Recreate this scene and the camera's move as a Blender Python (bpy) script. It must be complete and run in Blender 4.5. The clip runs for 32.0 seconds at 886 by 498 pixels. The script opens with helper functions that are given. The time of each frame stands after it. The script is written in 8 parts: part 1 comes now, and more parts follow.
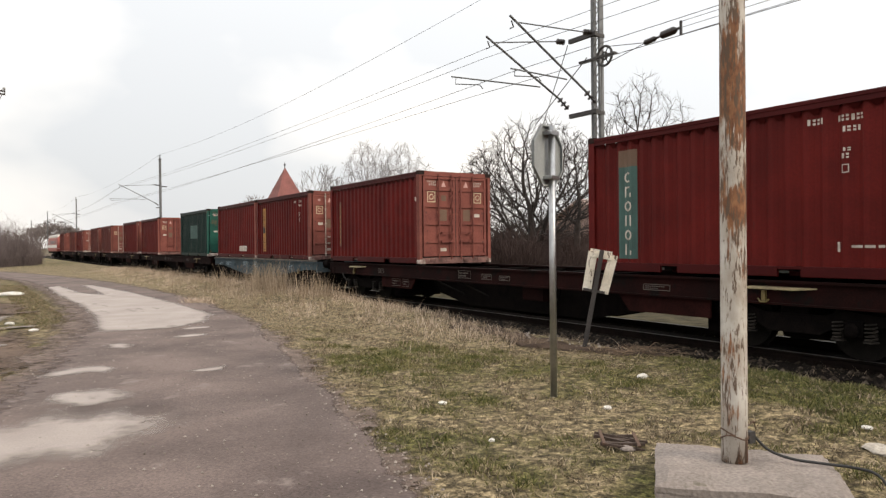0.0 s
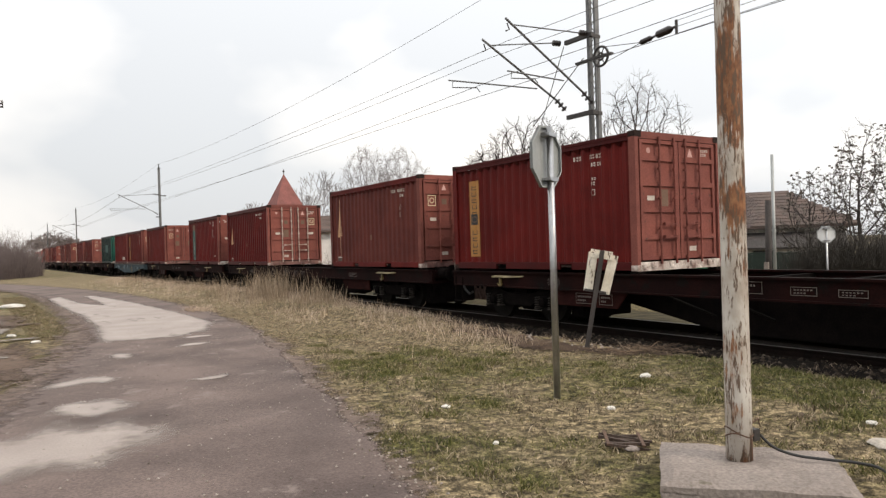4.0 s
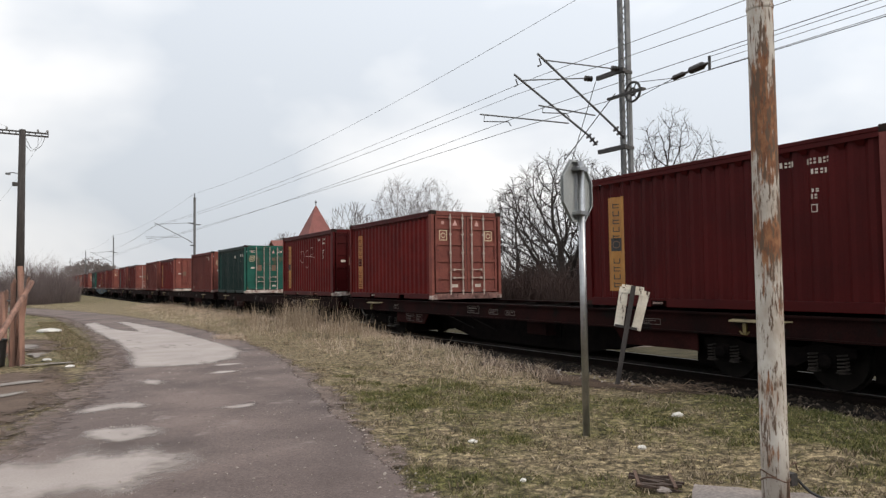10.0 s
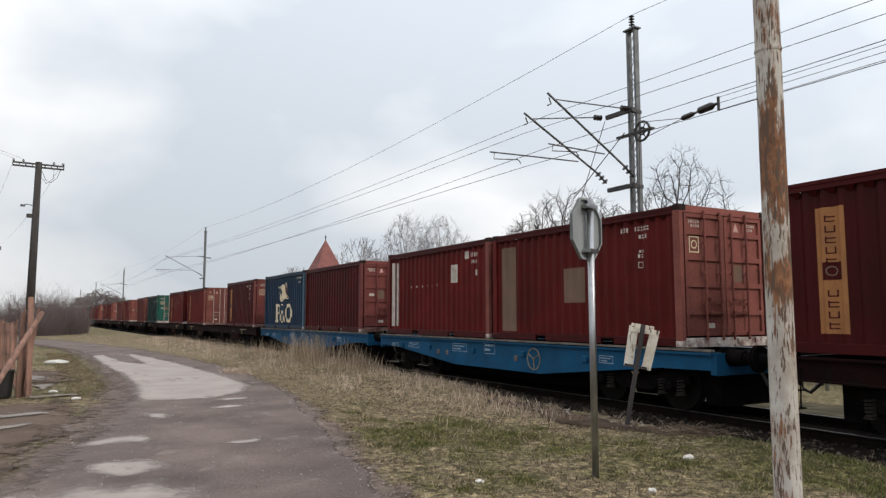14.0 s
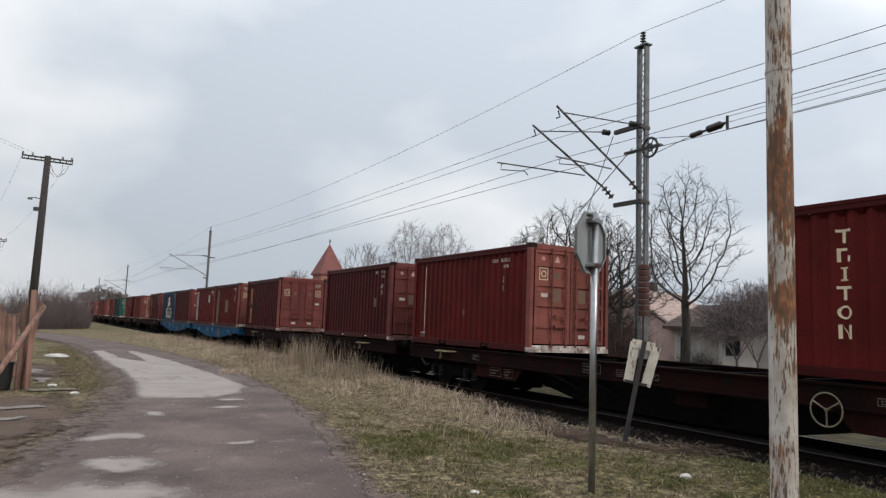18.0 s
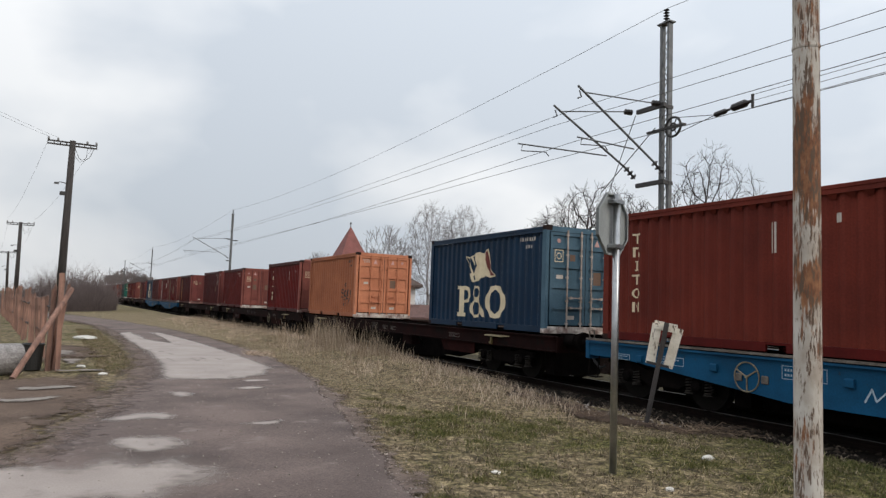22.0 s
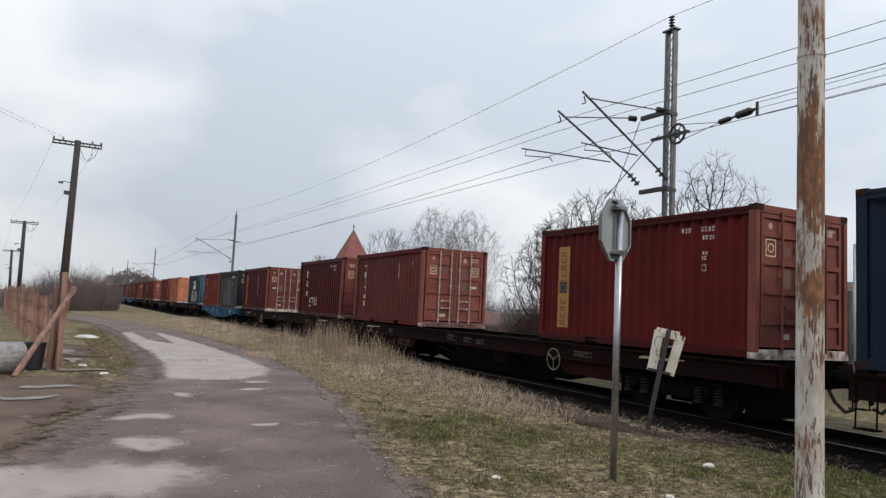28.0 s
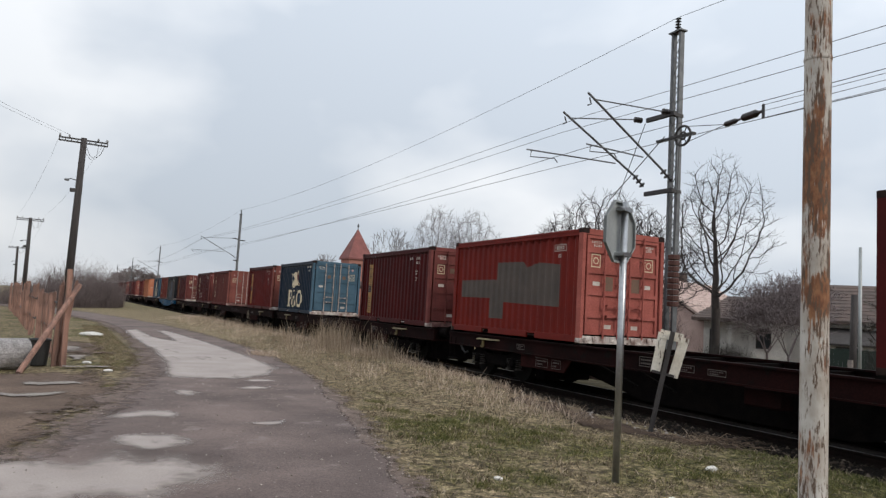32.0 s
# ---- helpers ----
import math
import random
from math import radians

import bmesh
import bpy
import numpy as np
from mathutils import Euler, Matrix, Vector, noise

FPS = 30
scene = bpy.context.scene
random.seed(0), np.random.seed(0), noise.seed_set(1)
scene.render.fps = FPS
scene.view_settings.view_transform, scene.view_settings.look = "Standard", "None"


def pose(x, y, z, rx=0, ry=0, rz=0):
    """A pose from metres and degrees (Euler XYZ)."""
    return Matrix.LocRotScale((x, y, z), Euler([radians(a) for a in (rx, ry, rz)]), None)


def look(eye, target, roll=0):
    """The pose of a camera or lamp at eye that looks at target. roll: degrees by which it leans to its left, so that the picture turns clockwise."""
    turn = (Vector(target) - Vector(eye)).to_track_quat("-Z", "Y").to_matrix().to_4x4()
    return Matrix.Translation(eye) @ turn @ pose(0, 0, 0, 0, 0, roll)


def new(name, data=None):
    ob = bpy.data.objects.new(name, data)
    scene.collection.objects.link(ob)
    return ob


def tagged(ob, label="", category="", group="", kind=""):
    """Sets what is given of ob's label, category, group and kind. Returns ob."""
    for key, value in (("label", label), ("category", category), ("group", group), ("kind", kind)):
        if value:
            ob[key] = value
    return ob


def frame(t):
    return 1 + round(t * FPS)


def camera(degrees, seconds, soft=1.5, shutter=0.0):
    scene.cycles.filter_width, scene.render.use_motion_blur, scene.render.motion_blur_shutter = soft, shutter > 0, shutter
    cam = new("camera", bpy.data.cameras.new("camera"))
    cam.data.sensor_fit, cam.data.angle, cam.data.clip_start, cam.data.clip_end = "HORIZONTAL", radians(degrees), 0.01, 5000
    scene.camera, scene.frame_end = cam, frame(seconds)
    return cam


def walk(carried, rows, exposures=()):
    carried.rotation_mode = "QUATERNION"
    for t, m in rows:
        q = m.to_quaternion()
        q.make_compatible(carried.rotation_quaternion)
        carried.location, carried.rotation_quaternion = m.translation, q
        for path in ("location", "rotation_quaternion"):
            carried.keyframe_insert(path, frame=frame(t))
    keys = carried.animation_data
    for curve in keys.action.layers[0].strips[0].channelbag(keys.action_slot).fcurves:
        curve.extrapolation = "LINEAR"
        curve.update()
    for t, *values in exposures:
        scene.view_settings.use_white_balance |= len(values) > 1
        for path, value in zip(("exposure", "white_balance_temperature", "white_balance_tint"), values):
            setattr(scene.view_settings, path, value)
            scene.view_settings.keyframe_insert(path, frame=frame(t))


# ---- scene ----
cam = camera(64.68, 32.0, 1.35)
PATH = [
    (0, pose(0, 0, 1.64, 89.57, 0.58, -33.83)),
    (0.5, pose(0, 0, 1.64, 89.37, 1.19, -34.50)),
    (1, pose(0, 0, 1.64, 89.59, 1.29, -34.95)),
    (1.5, pose(0, 0, 1.64, 89.66, 1.19, -34.24)),
    (2, pose(0, 0, 1.64, 89.59, 1.46, -34.00)),
    (2.5, pose(0, 0, 1.64, 89.52, 1.52, -34.03)),
    (3, pose(0, 0, 1.64, 89.88, 1.25, -34.32)),
    (3.5, pose(0, 0, 1.64, 89.82, 1.65, -34.15)),
    (5.5, pose(0, 0, 1.64, 90.31, 1.31, -32.91)),
    (6, pose(0, 0, 1.64, 90.73, 1.67, -33.77)),
    (6.5, pose(0, 0, 1.64, 91.10, 1.47, -33.39)),
    (7, pose(0, 0, 1.64, 91.20, 1.32, -33.00)),
    (7.5, pose(0, 0, 1.64, 91.40, 0.97, -32.45)),
    (8, pose(0, 0, 1.64, 91.79, 0.58, -31.78)),
    (8.5, pose(0, 0, 1.64, 92.13, 0.87, -32.27)),
    (9, pose(0, 0, 1.64, 92.50, 0.78, -31.95)),
    (9.5, pose(0, 0, 1.64, 92.71, 0.80, -31.74)),
    (10, pose(0, 0, 1.64, 92.56, 0.78, -31.42)),
    (10.5, pose(0, 0, 1.64, 92.77, 0.08, -30.41)),
    (11, pose(0, 0, 1.64, 93.42, -0.26, -29.86)),
    (11.5, pose(0, 0, 1.64, 93.08, 0.08, -30.34)),
    (12, pose(0, 0, 1.64, 93.56, 0.24, -29.94)),
    (12.5, pose(0, 0, 1.64, 93.57, -0.09, -29.84)),
    (13, pose(0, 0, 1.64, 93.86, -0.79, -29.13)),
    (13.5, pose(0, 0, 1.64, 94.36, -0.21, -30.27)),
    (14, pose(0, 0, 1.64, 95.52, 0.04, -30.74)),
    (14.5, pose(0, 0, 1.64, 94.99, -0.74, -30.82)),
    (15, pose(0, 0, 1.64, 95.87, -0.18, -30.89)),
    (15.5, pose(0, 0, 1.64, 96.02, -1.78, -29.99)),
    (17.5, pose(0, 0, 1.64, 95.86, -2.42, -30.21)),
    (18, pose(0, 0, 1.64, 96.22, -2.15, -30.65)),
    (18.5, pose(0, 0, 1.64, 96.52, -0.45, -32.85)),
    (19, pose(0, 0, 1.64, 96.43, -0.96, -31.64)),
    (19.5, pose(0, 0, 1.64, 96.27, -0.88, -32.62)),
    (20, pose(0, 0, 1.64, 94.79, -0.39, -32.53)),
    (20.5, pose(0, 0, 1.64, 94.33, -0.59, -31.52)),
    (21, pose(0, 0, 1.64, 94.49, -0.99, -28.44)),
    (21.5, pose(0, 0, 1.64, 94.76, -2.17, -28.38)),
    (22, pose(0, 0, 1.64, 94.68, -2.06, -28.94)),
    (22.5, pose(0, 0, 1.64, 94.22, -1.81, -29.69)),
    (23, pose(0, 0, 1.64, 95.07, -1.68, -29.52)),
    (23.5, pose(0, 0, 1.64, 94.85, -2.19, -28.70)),
    (24, pose(0, 0, 1.64, 94.95, -1.90, -29.13)),
    (24.5, pose(0, 0, 1.64, 94.70, -1.93, -28.82)),
    (25, pose(0, 0, 1.64, 94.79, -1.69, -29.17)),
    (25.5, pose(0, 0, 1.64, 94.26, -2.08, -29.06)),
    (27.5, pose(0, 0, 1.64, 94.92, -2.74, -29.13)),
    (28, pose(0, 0, 1.64, 95.00, -2.80, -28.79)),
    (28.5, pose(0, 0, 1.64, 94.96, -2.98, -28.52)),
    (29, pose(0, 0, 1.64, 95.01, -3.51, -28.41)),
    (29.5, pose(0, 0, 1.64, 95.09, -2.94, -29.20)),
    (30, pose(0, 0, 1.64, 95.38, -2.71, -29.01)),
    (30.5, pose(0, 0, 1.64, 95.37, -2.75, -29.25)),
    (31, pose(0, 0, 1.64, 95.32, -2.61, -29.19)),
    (31.5, pose(0, 0, 1.64, 95.21, -2.80, -28.95)),
    (32, pose(0, 0, 1.64, 95.00, -3.30, -28.49)),
]
walk(cam, PATH, [(0, 0.45, 7200, 12), (3.5, 0.42, 7150, 12), (6, 0.34, 6900, 12), (8, 0.25, 6650, 11), (9.5, 0.2, 6700, 11), (13, 0.05, 6620, 10), (14.1, 0.09, 6560, 10), (15.0, -0.12, 6450, 10), (15.2, -0.13, 6430, 10), (18, -0.12, 6420, 10), (21, -0.03, 6520, 10), (25, -0.03, 6430, 10), (32, -0.03, 6380, 10)])

# ---- daylight: bright overcast, weak sun behind thin cloud ----
world = bpy.data.worlds.new("overcast")
scene.world = world
world.use_nodes = True
wn, wl = world.node_tree.nodes, world.node_tree.links
wn.clear()
SUN_EL, SUN_AZ = radians(34), radians(152)   # azimuth clockwise from +y
w_out = wn.new("ShaderNodeOutputWorld")
w_bg = wn.new("ShaderNodeBackground")
w_sky = wn.new("ShaderNodeTexSky")
w_sky.sky_type, w_sky.sun_disc = "NISHITA", False
w_sky.sun_elevation, w_sky.sun_rotation = SUN_EL, SUN_AZ
w_sky.air_density, w_sky.dust_density = 1.2, 3.0
w_co = wn.new("ShaderNodeTexCoord")
w_map = wn.new("ShaderNodeMapping")
w_map.inputs["Scale"].default_value = (1.0, 1.0, 1.7)
w_map.inputs["Location"].default_value = (0.4, 0.1, 0.35)
w_n = wn.new("ShaderNodeTexNoise")
w_n.inputs["Scale"].default_value, w_n.inputs["Detail"].default_value, w_n.inputs["Roughness"].default_value = 2.1, 5.0, 0.44
w_n.inputs["Distortion"].default_value = 0.15
w_r = wn.new("ShaderNodeValToRGB")
w_r.color_ramp.elements[0].position, w_r.color_ramp.elements[0].color = 0.41, (7.1, 7.75, 8.55, 1)
w_r.color_ramp.elements[1].position, w_r.color_ramp.elements[1].color = 0.58, (10.8, 11.0, 11.2, 1)
w_mix = wn.new("ShaderNodeMix")
w_mix.data_type = "RGBA"
w_mix.inputs[0].default_value = 0.94
w_bg.inputs["Strength"].default_value = 0.1
wl.new(w_co.outputs["Generated"], w_map.inputs["Vector"])
wl.new(w_map.outputs[0], w_n.inputs["Vector"])
wl.new(w_n.outputs["Fac"], w_r.inputs["Fac"])
wl.new(w_sky.outputs[0], w_mix.inputs[6])
# an overcast dome: duller towards the horizon, brightest overhead
w_sep = wn.new("ShaderNodeSeparateXYZ")
w_dome = wn.new("ShaderNodeMapRange")
w_dome.inputs["From Min"].default_value, w_dome.inputs["From Max"].default_value = 0.0, 0.85
w_dome.inputs["To Min"].default_value, w_dome.inputs["To Max"].default_value = 0.80, 1.38
w_mul = wn.new("ShaderNodeMix")
w_mul.data_type, w_mul.blend_type = "RGBA", "MULTIPLY"
w_mul.inputs[0].default_value = 1.0
wl.new(w_co.outputs["Generated"], w_sep.inputs[0])
wl.new(w_sep.outputs["Z"], w_dome.inputs["Value"])
# and a little brighter on the sun's side
w_dot = wn.new("ShaderNodeVectorMath")
w_dot.operation = "DOT_PRODUCT"
w_dot.inputs[1].default_value = (math.sin(SUN_AZ), math.cos(SUN_AZ), 0.2)
w_side = wn.new("ShaderNodeMapRange")
w_side.inputs["From Min"].default_value, w_side.inputs["From Max"].default_value = -1.0, 1.0
w_side.inputs["To Min"].default_value, w_side.inputs["To Max"].default_value = 0.88, 1.24
w_both = wn.new("ShaderNodeMath")
w_both.operation = "MULTIPLY"
wl.new(w_co.outputs["Generated"], w_dot.inputs[0])
wl.new(w_dot.outputs["Value"], w_side.inputs["Value"])
wl.new(w_dome.outputs[0], w_both.inputs[0])
wl.new(w_side.outputs[0], w_both.inputs[1])
wl.new(w_r.outputs[0], w_mul.inputs[6])
wl.new(w_both.outputs[0], w_mul.inputs[7])
wl.new(w_mul.outputs[2], w_mix.inputs[7])
wl.new(w_mix.outputs[2], w_bg.inputs["Color"])
wl.new(w_bg.outputs[0], w_out.inputs["Surface"])

sun_data = bpy.data.lights.new("sun", "SUN")
sun_data.energy, sun_data.angle, sun_data.color = 1.3, radians(12), (1.0, 0.88, 0.74)
sun = new("sun", sun_data)
sun.matrix_world = look((0, 0, 60), (-math.sin(SUN_AZ) * 60, -math.cos(SUN_AZ) * 60, 60 - 60 * math.tan(SUN_EL)))


# ---- materials ----
MATS = {}


def mat(name, c1, c2=None, scale=3.0, fine=45.0, rough=0.8, metal=0.0, bump=0.15, spots=None, spot_at=0.62, spot_scale=6.0,
        stretch=(1, 1, 1), vary=0.0, spec=0.5, fine_amount=0.35, spot_stretch=(1, 1, 1), spots2=None):
    """Paint, wood, earth...: two tones over a coarse noise, fine grain, optional sharp-edged spots, bump."""
    if name in MATS:
        return MATS[name]
    m = bpy.data.materials.new(name)
    m.use_nodes = True
    n, l = m.node_tree.nodes, m.node_tree.links
    bsdf = n["Principled BSDF"]
    co = n.new("ShaderNodeTexCoord")
    mp = n.new("ShaderNodeMapping")
    mp.inputs["Scale"].default_value = stretch
    l.new(co.outputs["Object"], mp.inputs["Vector"])
    big = n.new("ShaderNodeTexNoise")
    big.inputs["Scale"].default_value, big.inputs["Detail"].default_value = scale, 6.0
    l.new(mp.outputs[0], big.inputs["Vector"])
    ramp = n.new("ShaderNodeValToRGB")
    ramp.color_ramp.elements[0].position, ramp.color_ramp.elements[1].position = 0.34, 0.66
    ramp.color_ramp.elements[0].color = (*c1, 1)
    ramp.color_ramp.elements[1].color = (*(c2 or [v * 0.72 for v in c1]), 1)
    l.new(big.outputs["Fac"], ramp.inputs["Fac"])
    grain = n.new("ShaderNodeTexNoise")
    grain.inputs["Scale"].default_value, grain.inputs["Detail"].default_value = fine, 4.0
    l.new(mp.outputs[0], grain.inputs["Vector"])
    rng = n.new("ShaderNodeMapRange")
    rng.inputs["From Min"].default_value, rng.inputs["From Max"].default_value = 0.3, 0.7
    rng.inputs["To Min"].default_value, rng.inputs["To Max"].default_value = 1 - fine_amount, 1 + fine_amount
    l.new(grain.outputs["Fac"], rng.inputs["Value"])
    mul = n.new("ShaderNodeMix")
    mul.data_type, mul.blend_type = "RGBA", "MULTIPLY"
    mul.inputs[0].default_value = 1.0
    l.new(ramp.outputs[0], mul.inputs[6])
    l.new(rng.outputs[0], mul.inputs[7])
    colour = mul.outputs[2]
    if vary:
        info = n.new("ShaderNodeObjectInfo")
        vr = n.new("ShaderNodeMapRange")
        vr.inputs["To Min"].default_value, vr.inputs["To Max"].default_value = 1 - vary, 1 + vary
        l.new(info.outputs["Random"], vr.inputs["Value"])
        mv = n.new("ShaderNodeMix")
        mv.data_type, mv.blend_type = "RGBA", "MULTIPLY"
        mv.inputs[0].default_value = 1.0
        l.new(colour, mv.inputs[6])
        l.new(vr.outputs[0], mv.inputs[7])
        colour = mv.outputs[2]
    layers = [(spots, spot_at, spot_scale, spot_stretch)] if spots else []
    if spots2:
        layers.append(spots2)
    for spots, spot_at, spot_scale, spot_stretch in layers:
        mp2 = n.new("ShaderNodeMapping")
        mp2.inputs["Scale"].default_value = spot_stretch
        l.new(co.outputs["Object"], mp2.inputs["Vector"])
        sn = n.new("ShaderNodeTexNoise")
        sn.inputs["Scale"].default_value, sn.inputs["Detail"].default_value, sn.inputs["Roughness"].default_value = spot_scale, 8.0, 0.65
        l.new(mp2.outputs[0], sn.inputs["Vector"])
        sr = n.new("ShaderNodeMapRange")
        sr.inputs["From Min"].default_value, sr.inputs["From Max"].default_value = spot_at, spot_at + 0.06
        l.new(sn.outputs["Fac"], sr.inputs["Value"])
        ms = n.new("ShaderNodeMix")
        ms.data_type = "RGBA"
        l.new(sr.outputs[0], ms.inputs[0])
        l.new(colour, ms.inputs[6])
        ms.inputs[7].default_value = (*spots, 1)
        colour = ms.outputs[2]
    l.new(colour, bsdf.inputs["Base Color"])
    bsdf.inputs["Roughness"].default_value = rough
    bsdf.inputs["Metallic"].default_value = metal
    bsdf.inputs["Specular IOR Level"].default_value = spec
    if bump:
        b = n.new("ShaderNodeBump")
        b.inputs["Strength"].default_value, b.inputs["Distance"].default_value = bump, 0.02
        l.new(grain.outputs["Fac"], b.inputs["Height"])
        l.new(b.outputs[0], bsdf.inputs["Normal"])
    MATS[name] = m
    return m


def ground_mat():
    m = bpy.data.materials.new("grass_ground")
    m.use_nodes = True
    n, l = m.node_tree.nodes, m.node_tree.links
    bsdf = n["Principled BSDF"]
    co = n.new("ShaderNodeTexCoord")

    def noise_of(scale, detail=5.0, rough=0.55):
        t = n.new("ShaderNodeTexNoise")
        t.inputs["Scale"].default_value, t.inputs["Detail"].default_value, t.inputs["Roughness"].default_value = scale, detail, rough
        l.new(co.outputs["Object"], t.inputs["Vector"])
        return t.outputs["Fac"]

    def blend(fac, a, b, lo, hi):
        r = n.new("ShaderNodeMapRange")
        r.inputs["From Min"].default_value, r.inputs["From Max"].default_value = lo, hi
        l.new(fac, r.inputs["Value"])
        x = n.new("ShaderNodeMix")
        x.data_type = "RGBA"
        l.new(r.outputs[0], x.inputs[0])
        for k, v in ((6, a), (7, b)):
            if isinstance(v, tuple):
                x.inputs[k].default_value = (*v, 1)
            else:
                l.new(v, x.inputs[k])
        return x.outputs[2]

    at = n.new("ShaderNodeAttribute")
    at.attribute_name = "lush"
    sway = n.new("ShaderNodeMath")
    sway.operation = "ADD"
    l.new(at.outputs["Fac"], sway.inputs[0])
    l.new(noise_of(5.0, 6.0, 0.65), sway.inputs[1])
    straw = blend(noise_of(16.0), (0.27, 0.214, 0.13), (0.085, 0.067, 0.039), 0.38, 0.62)
    green = blend(noise_of(18.0), (0.135, 0.125, 0.046), (0.03, 0.031, 0.01), 0.38, 0.62)
    mixed = blend(sway.outputs[0], straw, green, 0.8, 1.3)
    soil = blend(noise_of(1.9, 8.0, 0.7), mixed, (0.085, 0.062, 0.046), 0.60, 0.70)
    fine = blend(noise_of(48.0, 4.0, 0.7), (0.2, 0.2, 0.2), (1.8, 1.8, 1.8), 0.3, 0.68)
    tuft = blend(noise_of(7.5, 5.0, 0.65), (0.38, 0.38, 0.38), (1.5, 1.5, 1.5), 0.4, 0.62)
    both = n.new("ShaderNodeMix")
    both.data_type, both.blend_type = "RGBA", "MULTIPLY"
    both.inputs[0].default_value = 1.0
    l.new(fine, both.inputs[6])
    l.new(tuft, both.inputs[7])
    x = n.new("ShaderNodeMix")
    x.data_type, x.blend_type = "RGBA", "MULTIPLY"
    x.inputs[0].default_value = 1.0
    l.new(soil, x.inputs[6])
    l.new(both.outputs[2], x.inputs[7])
    l.new(x.outputs[2], bsdf.inputs["Base Color"])
    bsdf.inputs["Roughness"].default_value = 0.95
    bsdf.inputs["Specular IOR Level"].default_value = 0.15
    b = n.new("ShaderNodeBump")
    b.inputs["Strength"].default_value, b.inputs["Distance"].default_value = 0.6, 0.05
    l.new(noise_of(35.0, 6.0, 0.7), b.inputs["Height"])
    l.new(b.outputs[0], bsdf.inputs["Normal"])
    return m


def island_mat(name, a, b, rough=0.9, stops=()):
    """For grass, stones and twigs: a colour of its own for each loose piece."""
    m = bpy.data.materials.new(name)
    m.use_nodes = True
    n, l = m.node_tree.nodes, m.node_tree.links
    g = n.new("ShaderNodeNewGeometry")
    r = n.new("ShaderNodeValToRGB")
    r.color_ramp.elements[0].color, r.color_ramp.elements[1].color = (*a, 1), (*b, 1)
    for p, c in stops:
        r.color_ramp.elements.new(p).color = (*c, 1)
    l.new(g.outputs["Random Per Island"], r.inputs["Fac"])
    l.new(r.outputs[0], n["Principled BSDF"].inputs["Base Color"])
    n["Principled BSDF"].inputs["Roughness"].default_value = rough
    n["Principled BSDF"].inputs["Specular IOR Level"].default_value = 0.2
    return m


